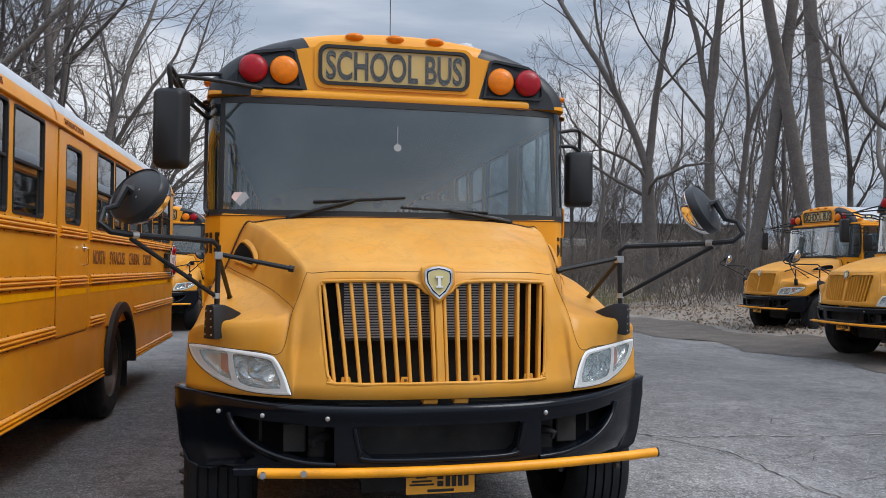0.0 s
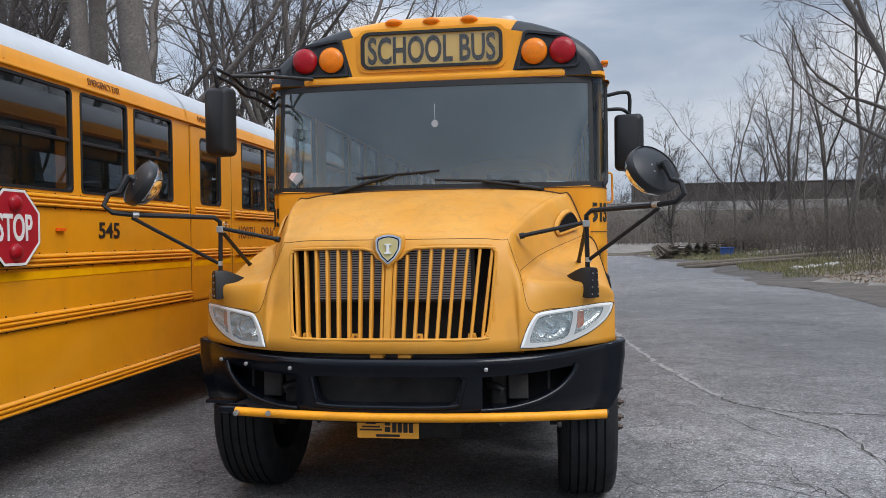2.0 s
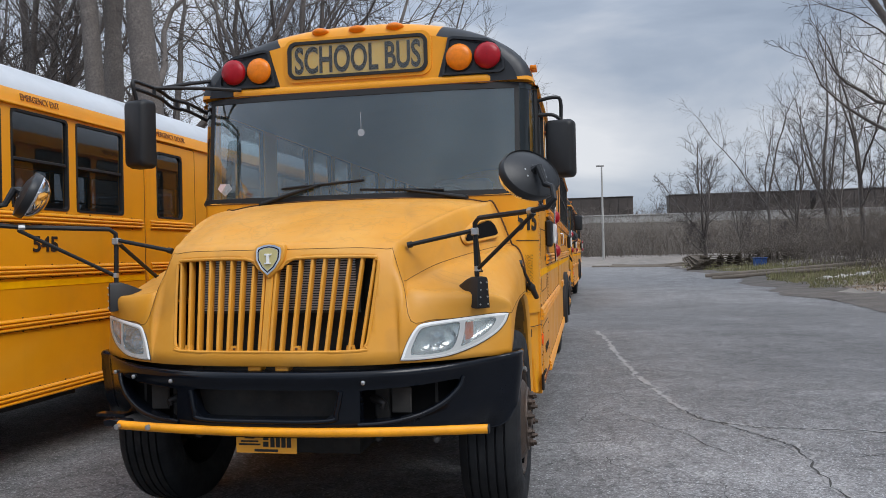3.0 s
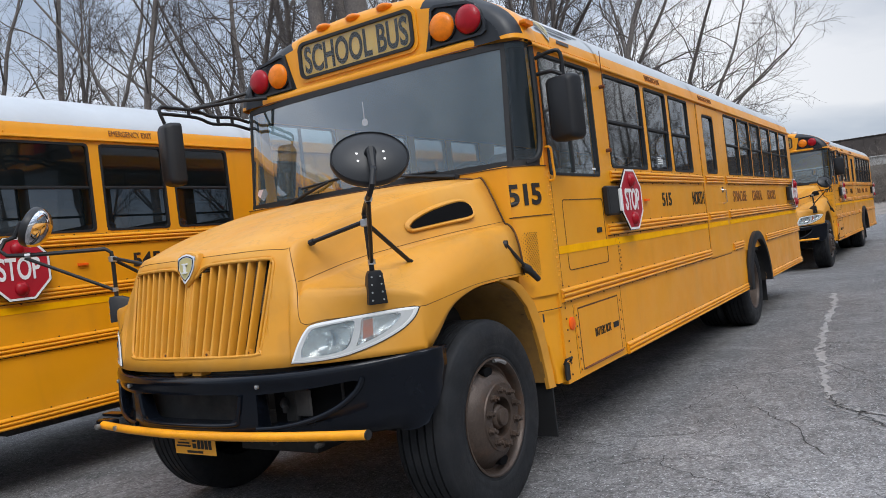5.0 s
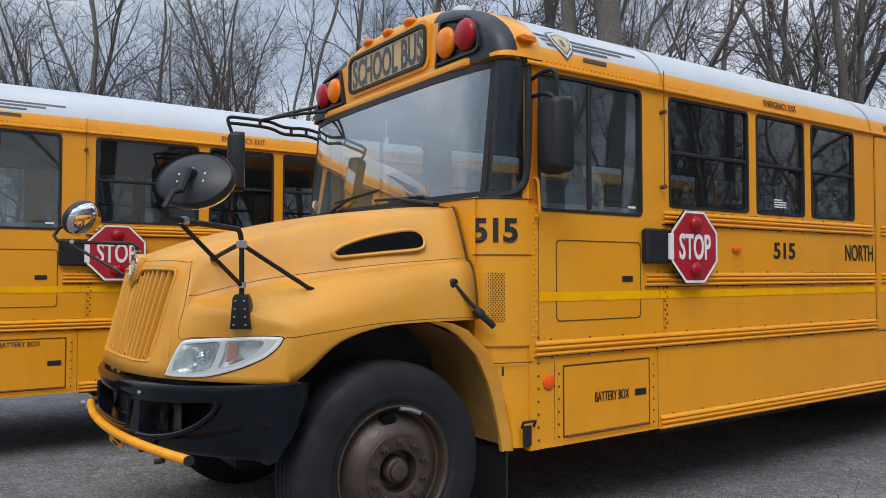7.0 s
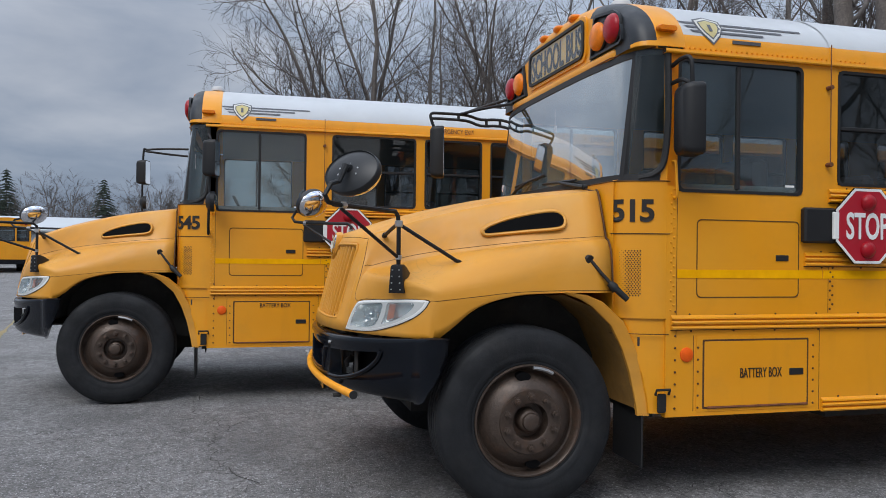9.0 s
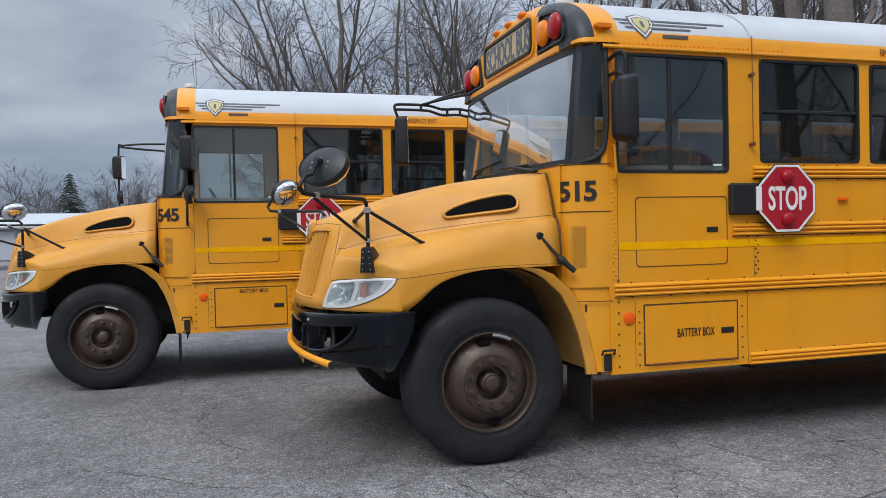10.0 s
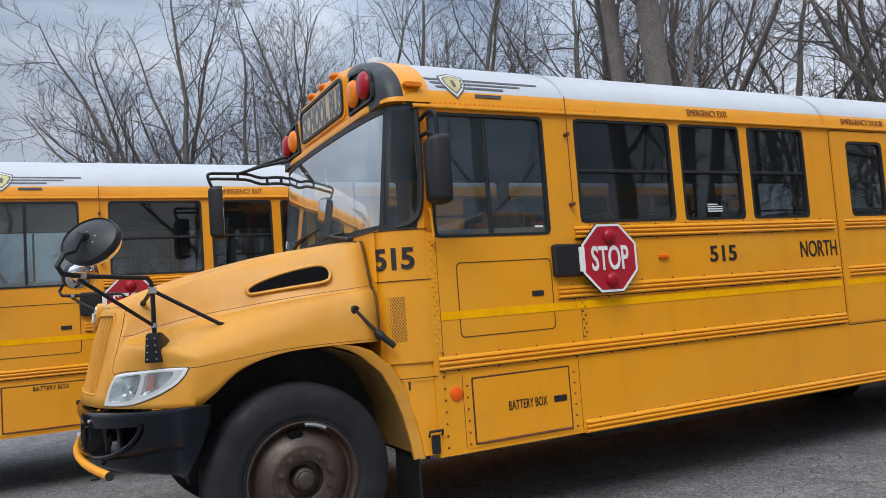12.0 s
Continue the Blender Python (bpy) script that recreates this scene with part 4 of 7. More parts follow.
    for bx_, bz_, br_ in ((0.768, 1.082, 0.042), (0.858, 1.096, 0.046)):
        part("bowl", Geo().lathe([(br_, skin_y(bx_, bz_, -0.012)), (br_ * 0.92, skin_y(bx_, bz_, -0.03)), (br_ * 0.6, skin_y(bx_, bz_, -0.05)), (0.001, skin_y(bx_, bz_, -0.056))], "y", (s * bx_, 0, bz_), 20, False), CHROME, lamp, "round chrome reflector bowl")
    part("bulb", Geo().lathe([(0.040, y + 0.03), (0.036, y + 0.045), (0.02, y + 0.05), (0.012, y + 0.03), (0.001, y + 0.026)], "y", (s * x, 0, 1.095), 20, False), CHROME, lamp)
    part("turn_signal", Geo().loft([[(s * xx, skin_y(xx, z, -0.002), z) for z in (za, zb)] for xx, za, zb in ((0.940, 1.075, 1.16), (0.958, 1.08, 1.163), (0.976, 1.09, 1.165))]), SIGNAL_RED, lamp, "reddish amber turn signal")
    part("screw", Geo().tube([(s * 1.07, skin_y(1.07, 1.175, 0.012), 1.175), (s * 1.07, skin_y(1.07, 1.175, 0.016), 1.175)], 0.006, 8), STEEL, lamp)
    for o in (main, side_):
        part("lens", Geo().loft(patch(o, 0.010), True), LAMP_LENS, lamp).visible_shadow = False
    part("lamp_seal", Geo().tube([*ring(whole, 0.004), ring(whole, 0.004)[0]], 0.004, 4), RUBBER, lamp)
    return lamp


def build_bus(number, name_at, arm=True, label=""):
    bus = new("school_bus")
    tagged(bus, label, "school bus", "parked school buses")

    # hood with fenders
    half = hood_surface()
    g = Geo().loft(half)
    g.join(g.mirrored())
    hood = part("hood", g, HOOD_YELLOW, bus, "weathered yellow hood with dirt marks", 55)
    sm = hood.modifiers.new("skin", "SOLIDIFY")
    sm.thickness, sm.offset = 0.014, -1
    bake(hood)
    lamp_cuts = []
    for s in (1, -1):
        o = [(0.668, 1.008), (0.735, 1.006), (0.87, 1.016), (0.985, 1.054), (1.068, 1.10), (1.11, 1.142), (1.126, 1.178), (1.122, 1.187), (1.05, 1.188), (0.95, 1.181), (0.84, 1.173), (0.76, 1.163), (0.73, 1.146), (0.695, 1.085)]
        lamp_cuts.append(Geo().prism([(s * x, z) for x, z in (o if s > 0 else o[::-1])], 0.1, 0.78, "y"))
    carve(hood, Geo().prism(grille_outline(), 0.1, 0.52, "y"), *lamp_cuts)
    for q in hood.data.polygons:
        q.use_smooth = True
    # grille: inset bars, surround, radiator
    for k in range(18):
        f = (k - 8.5) / 8.5
        xt, xb = f * 0.518, f * 0.470
        top = 1.497 if abs(xt) > 0.13 else 1.43 + 0.45 * (abs(xt) - 0.0) * 0.9
        rows = []
        for z in (1.042, 1.2, 1.35, top):
            x = xb + (xt - xb) * (z - 1.05) / 0.45
            y = front_y(x) + 0.24 * (z - 1.0)
            rows.append([(x - 0.009, y + 0.016, z), (x - 0.006, y + 0.008, z), (x - 0.002, y + 0.006, z), (x + 0.002, y + 0.006, z), (x + 0.006, y + 0.008, z), (x + 0.009, y + 0.016, z), (x + 0.006, y + 0.055, z), (x - 0.006, y + 0.055, z)])
        part("grille_bar", Geo().loft(rows, True, True), HOOD_YELLOW, hood)
    part("grille_bar", Geo().loft([[(x + dx, front_y(0) + 0.24 * (z - 1) + dy, z) for dx, dy in ((-0.019, 0.012), (-0.014, 0.004), (0.014, 0.004), (0.019, 0.012), (0.014, 0.05), (-0.014, 0.05))] for z in (1.042, 1.45) for x in (0,)], True, True), HOOD_YELLOW, hood)
    for x in (-0.42, -0.16, 0.16, 0.42):
        y = front_y(x) + 0.24 * 0.075
        part("grille_tab", Geo().prism([(x - 0.024, 1.044), (x + 0.024, 1.044), (x + 0.018, 1.078), (x - 0.018, 1.078)], y + 0.012, y + 0.026, "y"), HOOD_YELLOW, hood)
        part("grille_screw", Geo().lathe([(0.007, y + 0.012), (0.006, y + 0.008), (0.001, y + 0.007)], "y", (x, 0, 1.064), 8), RIVET, hood)
    mouth = [(x, front_y(x) + 0.24 * (z - 1.0) + 0.004, z) for x, z in [tuple(p) for p in smooth_line([*grille_outline(), grille_outline()[0]], 3)]]
    part("grille_surround", Geo().tube(mouth, 0.0085, 8, False), HOOD_YELLOW, hood)
    part("radiator", Geo().box((-0.44, 0.47, 1.22), (0.42, 0.53, 1.52)), RADIATOR, bus)
    fins = Geo()
    for k in range(22):
        fins.box((-0.42, 0.458, 1.235 + 0.0125 * k), (0.40, 0.468, 1.241 + 0.0125 * k))
    tagged(part("radiator_core", fins, STEEL, bus), kind="stuff")
    part("engine_bay", Geo().box((-0.56, 0.56, 0.72), (0.56, 0.58, 1.5)).box((-0.6, 0.5, 0.70), (0.6, 1.8, 0.72)), CHASSIS, bus)
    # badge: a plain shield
    def shield(k, y):
        o = [(0, -0.085), (0.035, -0.055), (0.062, -0.01), (0.066, 0.035), (0.06, 0.05), (0.03, 0.062), (0, 0.066)]
        o = o + [(-x, z) for x, z in o[::-1] if x > 0]
        return [(x * k, y + 0.18 * z * k, 1.505 + z * k) for x, z in o]
    badge = part("badge", Geo().loft([shield(1.22, 0.36), shield(1.22, 0.33), shield(1.12, 0.322)], True, True), HOOD_YELLOW, hood, "shield badge, silver rim on gold")
    part("badge_rim", Geo().loft([shield(1.02, 0.324), shield(1.0, 0.314), shield(0.87, 0.313), shield(0.86, 0.320)], True), CHROME, badge)
    part("badge_band", Geo().loft([shield(0.91, 0.321), shield(0.91, 0.316)], True, True), BLACK, badge, "dark enamel band of the badge")
    part("badge_rim", Geo().loft([shield(0.79, 0.318), shield(0.78, 0.312), shield(0.75, 0.312), shield(0.74, 0.318)], True), CHROME, badge)
    part("badge_field", Geo().loft([shield(0.76, 0.318), shield(0.76, 0.313)], True, True), GOLD, badge)
    part("badge_bar", Geo().box((-0.007, 0.302, 1.479), (0.007, 0.318, 1.522)).box((-0.017, 0.304, 1.517), (0.017, 0.320, 1.525)).box((-0.017, 0.298, 1.474), (0.017, 0.312, 1.481)), WHITE, badge)
    # panel gaps drawn as sunk dark seams
    seam = Geo()
    n = len(half[0])
    for s in (1, -1):
        P = lambda r, c: (s * half[r][c][0], half[r][c][1], half[r][c][2])
        seam.tube([P(r, 20) for r in range(9, 33)], 0.0018, 4)
        seam.tube([P(11, c) for c in range(0, 15)] + [P(10, 16), P(9, 18), P(8, 20)], 0.0018, 4)
        seam.tube([P(8, c) for c in range(20, 41)], 0.0018, 4)
        seam.tube([P(r, 40) for r in range(8, 33)], 0.0018, 4)
    part("panel_seam", seam, GAP, hood)
    for s in (1, -1):
        part("hood_seal", Geo().tube([(s * (half[32][c][0] + 0.003), half[32][c][1] + 0.006, half[32][c][2] + 0.003) for c in range(0, 45)], 0.006, 6), RUST_LINE, hood)
    # side air intakes in the hood
    for s in (1, -1):
        o = [tuple(p) for p in smooth_line([(1.112, 1.588), (1.16, 1.618), (1.27, 1.658), (1.41, 1.69), (1.51, 1.702), (1.552, 1.685), (1.556, 1.645), (1.52, 1.618), (1.35, 1.599), (1.16, 1.578), (1.118, 1.576), (1.112, 1.588)], 4)][:-1]
        def on(y, z, d):
            xt = interp(y, [0.6, 1.2, 1.79], [0.64, 0.81, 0.95])
            xj = interp(y, [0.467, 1.0, 1.5, 1.79], [0.65, 0.835, 1.0, 1.055])
            zt = interp(y, [0.95, 1.3, 1.79], [1.69, 1.765, 1.82])
            zj = interp(y, [0.7, 1.1, 1.5, 1.79], [1.44, 1.50, 1.545, 1.565])
            q = (z - zj) / (zt - zj)
            return (s * (xj + (xt - xj) * q ** 1.6 + 0.006 + d), y, z)
        def grow(w):
            out = []
            for i in range(len(o)):
                (ya, za), (yb, zb) = o[i - 1], o[(i + 1) % len(o)]
                l = math.hypot(yb - ya, zb - za) or 1
                out.append((o[i][0] - (zb - za) / l * w, o[i][1] + (yb - ya) / l * w))
            return out
        lip = Geo().loft([[on(y, z, d) for y, z in grow(w)] for w, d in ((0.022, -0.010), (0.018, 0.001), (0.013, 0.005), (0.008, 0.005), (0.003, 0.001), (-0.004, -0.008))], True)
        vent = part("hood_vent", lip, HOOD_YELLOW, hood)
        part("vent_mesh", Geo().add([on(y, z, 0.004) for y, z in o], [tuple(range(len(o)))]), VOID, vent, "black mesh of the hood vent", 0)
        # rubber hood latch
        part("hood_latch", Geo().tube([(s * 1.10, 1.655, 1.43), (s * 1.135, 1.665, 1.425)], [0.030, 0.026], 12).tube([(s * 1.13, 1.668, 1.422), (s * 1.16, 1.73, 1.34), (s * 1.185, 1.785, 1.275)], 0.010).tube([(s * 1.17, 1.768, 1.293), (s * 1.185, 1.79, 1.268), (s * 1.195, 1.80, 1.255)], [0.020, 0.028, 0.020], 10).tube([(s * 1.19, 1.796, 1.262), (s * 1.212, 1.86, 1.20)], [0.020, 0.017], 10), RUBBER, bus, "rubber hood latch")
        headlamp(bus, s)
        crossview(bus, s, 0.0 if arm else 0.32)

    # fender rear strip and wheel housing
    for s in (1, -1):
        inn = [(1.50, 1.232), (1.60, 1.20), (1.67, 1.16), (1.79, 1.05), (1.86, 0.92), (1.91, 0.78), (1.95, 0.61), (1.965, 0.52)]
        out = [(1.50, 1.242), (1.635, 1.22), (1.725, 1.184), (1.86, 1.068), (1.935, 0.925), (1.985, 0.78), (2.02, 0.61), (2.03, 0.52)]
        rows = [[(s * 1.125, y, z) for y, z in inn], [(s * 1.15, y, z) for y, z in inn], [(s * 1.158, y + 0.01, z + 0.004) for y, z in inn], [(s * 1.165, y, z) for y, z in out], [(s * 1.13, y + 0.02, z) for y, z in out]]
        part("fender_flare", Geo().loft(rows), HOOD_YELLOW, bus)
        arch = [(0.76, 0.80), (0.80, 0.99), (0.89, 1.08), (1.02, 1.165), (1.25, 1.22), (1.50, 1.225), (1.67, 1.155), (1.80, 1.04), (1.90, 0.83), (1.96, 0.56)]
        part("wheel_housing", Geo().loft([[(s * x, y, z) for y, z in arch] for x in (0.66, 0.9, 1.135)]).add([(s * 0.66, y, z) for y, z in arch], [tuple(range(len(arch)))]), [WELL, CHASSIS], bus, "dirty inside of the wheel arch", 40, lambda c: 1 if c.y < 1.2 or abs(c.x) < 0.67 else 0)
        part("mud_flap", Geo().box((s * 0.80, 1.985, 0.22), (s * 1.16, 1.997, 0.66), 0.003), RUBBER, bus)
    # bumper
    def bump(x):
        return front_y(x) - 0.02 if abs(x) < 1.14 else 0.7
    plan = [(x, bump(x)) for x in np.linspace(-1.12, 1.12, 61)]
    plan = [(-1.208, 0.82), (-1.21, 0.76), (-1.204, 0.72), (-1.172, 0.668)] + plan + [(1.172, 0.668), (1.204, 0.72), (1.21, 0.76), (1.208, 0.82)]
    prof = [(0.034, 0.960), (0.014, 0.959), (0.002, 0.952), (-0.005, 0.938), (-0.006, 0.92), (0.004, 0.90), (0.008, 0.88), (0.006, 0.80), (0.0, 0.735), (-0.003, 0.70), (0.006, 0.665), (0.026, 0.642), (0.055, 0.632)]
    def bumper_row(d, z):
        wide = interp(z, [0.63, 0.645, 0.68, 0.75, 0.86, 0.96], [0.90, 0.925, 0.955, 0.98, 0.997, 1.0])
        back = interp(z, [0.63, 0.66, 0.84, 0.98], [0.665, 0.69, 0.795, 0.82])
        row = []
        for x, y in plan:
            k = abs(x) / 1.18
            row.append(((x - math.copysign(d * 0.9 * k ** 6, x)) * wide, min(back, y + d * (1 - 0.9 * k ** 6)), z + 0.034 * k ** 4 * (1 if z > 0.91 else 0) - 0.02 * k ** 3 * (z < 0.7)))
        return row
    rows = [bumper_row(d, z) for d, z in prof]
    rows = [bumper_row(0.06, 0.955)] + rows + [bumper_row(0.08, 0.66), bumper_row(0.06, 0.955)]
    bumper = part("front_bumper", Geo().loft(rows).add(rows[0], []), BLACK, bus, "black steel bumper with oval openings", 60)
    mouth = Geo().prism([(-0.31, 0.735), (0.31, 0.735), (0.345, 0.76), (0.37, 0.862), (0.36, 0.872), (-0.36, 0.872), (-0.37, 0.862), (-0.345, 0.76)], 0.0, 0.6, "y")
    cuts = [mouth]
    for s in (1, -1):
        o = [(0.47, 0.715), (0.60, 0.72), (0.73, 0.745), (0.83, 0.79), (0.895, 0.85), (0.915, 0.885), (0.90, 0.892), (0.75, 0.878), (0.47, 0.866)]
        cuts.append(Geo().prism([(s * x, z) for x, z in (o if s > 0 else o[::-1])], 0.0, 0.6, "y"))
    fill = bmesh.new()
    fill.from_mesh(bumper.data)
    bmesh.ops.holes_fill(fill, edges=fill.edges, sides=0)
    bmesh.ops.recalc_face_normals(fill, faces=fill.faces)
    fill.to_mesh(bumper.data)
    fill.free()
    carve(bumper, *cuts)
    for s in (1, -1):
        lip = [(0.935, 0.90), (0.91, 0.845), (0.84, 0.782), (0.735, 0.735), (0.60, 0.709), (0.46, 0.703)]
        part("bumper_lip", Geo().tube([(s * x, bump(x) + 0.004, z) for x, z in [tuple(p) for p in smooth_line(lip, 6)]], 0.014, 10), BLACK, bumper)
        part("tow_hook", Geo().tube([(s * 0.49, 0.42, 0.80), (s * 0.54, 0.36, 0.80), (s * 0.565, 0.345, 0.79), (s * 0.555, 0.35, 0.765)], [0.022, 0.02, 0.016, 0.012], 10), PLASTIC, bus, "dark steel tow hook behind the bumper")
        part("hook_plate", Geo().box((s * 0.59, 0.385, 0.735), (s * 0.69, 0.40, 0.865), 0.006), CHASSIS, bus)
        part("mount_plate", Geo().box((s * 0.47, 0.50, 0.66), (s * 0.80, 0.52, 0.95)), CHASSIS, bus)
        part("spring_hanger", Geo().box((s * 0.50, 0.40, 0.70), (s * 0.58, 0.50, 0.88), 0.01), CHASSIS, bus)
        # added near-black sheet: paints the shade inside the bumper's side openings
        deep = [(x, bump(x) + 0.16 - 0.06 * (x - 0.44) / 0.5) for x in np.linspace(0.44, 0.96, 9)]
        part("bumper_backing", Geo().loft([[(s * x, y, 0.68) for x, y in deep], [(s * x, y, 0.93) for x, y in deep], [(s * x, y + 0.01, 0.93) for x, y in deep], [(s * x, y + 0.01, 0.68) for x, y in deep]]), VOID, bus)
    part("bumper_lip", Geo().tube([(x, bump(abs(x)) + 0.004, z) for x, z in [tuple(p) for p in smooth_line([(-0.385, 0.865), (-0.362, 0.765), (-0.325, 0.727), (0.0, 0.722), (0.325, 0.727), (0.362, 0.765), (0.385, 0.865)], 6)]], 0.012, 10), BLACK, bumper)
    for x in (-0.98, -0.78, -0.50, 0.49):
        part("bolt", Geo().lathe([(0.0105, bump(x) + 0.002), (0.0105, bump(x) - 0.010), (0.006, bump(x) - 0.013), (0.001, bump(x) - 0.013)], "y", (x, 0, 0.905), 8), STEEL, bumper)
    part("bumper_backing", Geo().box((-0.44, 0.34, 0.70), (0.44, 0.36, 0.95)), CHASSIS, bus)
    for x in (-0.05, 0.09):
        part("hood_stop", Geo().box((x - 0.034, 0.232, 0.958), (x + 0.034, 0.30, 0.984), 0.005), HOOD_YELLOW, bus)
    # number plate, written as bars
    plate = part("number_plate", Geo().box((-0.155, 0.243, 0.562), (0.155, 0.247, 0.668), 0.001), PLATE_MAT, bus, "orange number plate under the bumper")
    for x0, x1, z0, z1 in ((-0.015, 0.012, 0.594, 0.618), (-0.015, 0.012, 0.626, 0.65), (0.022, 0.043, 0.592, 0.65), (0.050, 0.071, 0.592, 0.65), (0.078, 0.099, 0.592, 0.65), (0.106, 0.127, 0.592, 0.65), (-0.06, 0.06, 0.570, 0.582), (-0.14, -0.03, 0.600, 0.608), (-0.13, -0.04, 0.615, 0.623), (-0.11, -0.06, 0.632, 0.639)):
        part("plate_bar", Geo().box((x0, 0.2405, z0), (x1, 0.2425, z1)), LETTER, plate)
    part("plate_bracket", Geo().box((-0.02, 0.25, 0.60), (0.02, 0.27, 0.72)), CHASSIS, bus)
    if arm:
        bar = [(x, 0.185 + 0.13 * (x / 1.06) ** 2 - (0.0 if x < 1 else 0), 0.684 - 0.006 * math.cos(x * 1.6)) for x in np.linspace(-0.79, 1.07, 13)]
        gate = part("crossing_gate", Geo().tube(bar, 0.022, 14), GATE, bus, "yellow crossing gate arm folded across the bumper")
        part("end_cap", Geo().tube([bar[-1], (bar[-1][0] + 0.008, bar[-1][1], bar[-1][2])], 0.0225, 14), RUBBER, gate)
        part("gate_hinge", Geo().box((-0.90, 0.28, 0.665), (-0.76, 0.34, 0.70), 0.006).box((-1.02, 0.40, 0.69), (-0.85, 0.46, 0.705)), BLACK, gate)
        for x in (-0.77, -0.60):
            part("bolt", Geo().lathe([(0.014, 0.22), (0.014, 0.198), (0.001, 0.196)], "y", (x, 0, 0.684), 8), STEEL, gate)
        for x in (-0.35, 0.56, 0.84):
            part("bolt", Geo().lathe([(0.012, 0.28), (0.012, 0.235), (0.001, 0.233)], "y", (x, 0, 0.645), 8), CHASSIS, bumper)

    # flanks
    for s in (1, -1):
        holes = [(a, b, 1.90, 2.60) for a, b in WINDOWS] + [(2.17, 3.01, 1.83, 2.60)]
        arch_z = 0.60
        holes += [(7.44, 8.72, 0.0, 0.98)]
        holes += [(6.06, 6.52, 1.90, 2.52)] if s > 0 else [(5.87, 6.77, 1.90, 2.60)]
        ys = sorted({2.10, 3.16, 1.0 * REAR, *[v for h in holes for v in h[:2]]})
        zs = sorted({0.52, 0.98, 2.64, 1.83, 1.90, 2.52, 2.60})
        flank = part("side_wall", wall_with_holes(ys, zs, holes, s), [YELLOW], bus, "yellow riveted steel flank", 0)
        for a, b in WINDOWS + ([(5.87, 6.77)] if s < 0 else []):
            window_unit(flank, a, b, 1.90, 2.60, s)
        window_unit(flank, 2.17, 3.01, 1.83, 2.60, s, 0.03, False, True, CAB_GLASS)
        for y0, y1 in ((3.20, 5.80), (6.84, REAR)):
            rail_piece(flank, y0, y1, 1.79, s)
        for y0, y1 in ((3.03, 5.82), (6.84, REAR)):
            rail_piece(flank, y0, y1, 1.40, s)
        for y0, y1 in ((2.13, 5.83), (6.86, 7.40), (8.80, REAR)):
            rail_piece(flank, y0, y1, 1.025, s)
        for y0, y1 in ((3.16, 7.38), (8.78, REAR - 0.02)):
            rail_piece(flank, y0, y1, 0.515, s)
        # reflective stripe
        for y0, y1 in ((2.17, 3.16), (3.17, 5.83), (6.86, REAR - 0.05)):
            part("reflective_stripe", Geo().box((s * 1.2205, y0, 1.325), (s * 1.2235, y1, 1.375)), STRIPE, flank, "bright yellow reflective stripe")
        # drip rail
        part("drip_rail", Geo().loft([[(s * x, y, z) for x, z in ((1.21, 2.625), (1.243, 2.625), (1.247, 2.632), (1.243, 2.648), (1.212, 2.655))] for y in (2.07, REAR)]), YELLOW, flank)
        # rear wheel arch
        arc = [(8.08 + 0.66 * math.cos(radians(a)), 0.53 + 0.66 * math.sin(radians(a))) for a in range(-2, 183, 8)]
        arc2 = [(8.08 + 0.56 * math.cos(radians(a)), 0.53 + 0.56 * math.sin(radians(a))) for a in range(-2, 183, 8)]
        part("wheel_arch", Geo().loft([[(s * 1.19, y, z) for y, z in arc2], [(s * 1.275, y, z) for y, z in arc2], [(s * 1.285, y, z) for y, z in [(8.08 + (p - 8.08) * 1.05, 0.53 + (q - 0.53) * 1.05) for p, q in arc2]], [(s * 1.265, y, z) for y, z in arc], [(s * 1.222, y, z) for y, z in arc]]), PLASTIC, flank, "black rubber wheel arch", 50)
        fillet = Geo()
        for k in range(len(arc2) - 1):
            (ya, za), (yb, zb) = arc2[k], arc2[k + 1]
            fillet.add([(s * 1.205, ya, za), (s * 1.205, yb, zb), (s * 1.205, yb, max(zb, 1.0)), (s * 1.205, ya, max(za, 1.0))], [(0, 1, 2, 3)])
        fillet.add([(s * 1.205, 7.43, 0.53), (s * 1.205, 7.53, 0.53), (s * 1.205, 7.53, 1.0), (s * 1.205, 7.43, 1.0)], [(0, 1, 2, 3)])
        fillet.add([(s * 1.205, 8.63, 0.53), (s * 1.205, 8.73, 0.53), (s * 1.205, 8.73, 1.0), (s * 1.205, 8.63, 1.0)], [(0, 1, 2, 3)])
        part("arch_panel", fillet, YELLOW, flank, "", 0)
        part("wheel_housing", Geo().loft([[(s * x, y, z) for y, z in arc2] for x in (0.5, 1.2)]), CHASSIS, bus)
        if s > 0:
            # emergency door
            door = part("emergency_door", Geo().frame_ring(rounded(5.87, 1.02, 6.76, 2.61, 0.03), rounded(6.05, 1.89, 6.53, 2.53, 0.05), 1.2215, 1.2265), YELLOW, flank, "yellow emergency door with its own window")
            window_unit(door, 6.06, 6.52, 1.90, 2.52, s, 0.05, False)
            part("door_seam", Geo().frame_ring(rounded(5.85, 1.0, 6.78, 2.618, 0.03), rounded(5.858, 1.008, 6.772, 2.612, 0.03), 1.2208, 1.2222), GAP, door)
            part("door_handle", Geo().tube([(1.23, 6.60, 1.72), (1.265, 6.60, 1.71), (1.265, 6.60, 1.58), (1.23, 6.60, 1.57)], 0.010).lathe([(0.035, 1.226), (0.035, 1.236), (0.001, 1.236)], "x", (0, 6.60, 1.72), 16), CHROME, door, "chrome door handle")
            for z in (1.40, 1.79):
                rail_piece(door, 5.93, 6.70, z, s)
            part("reflective_stripe", Geo().box((1.2268, 5.90, 1.325), (1.2285, 6.72, 1.375)), STRIPE, door)
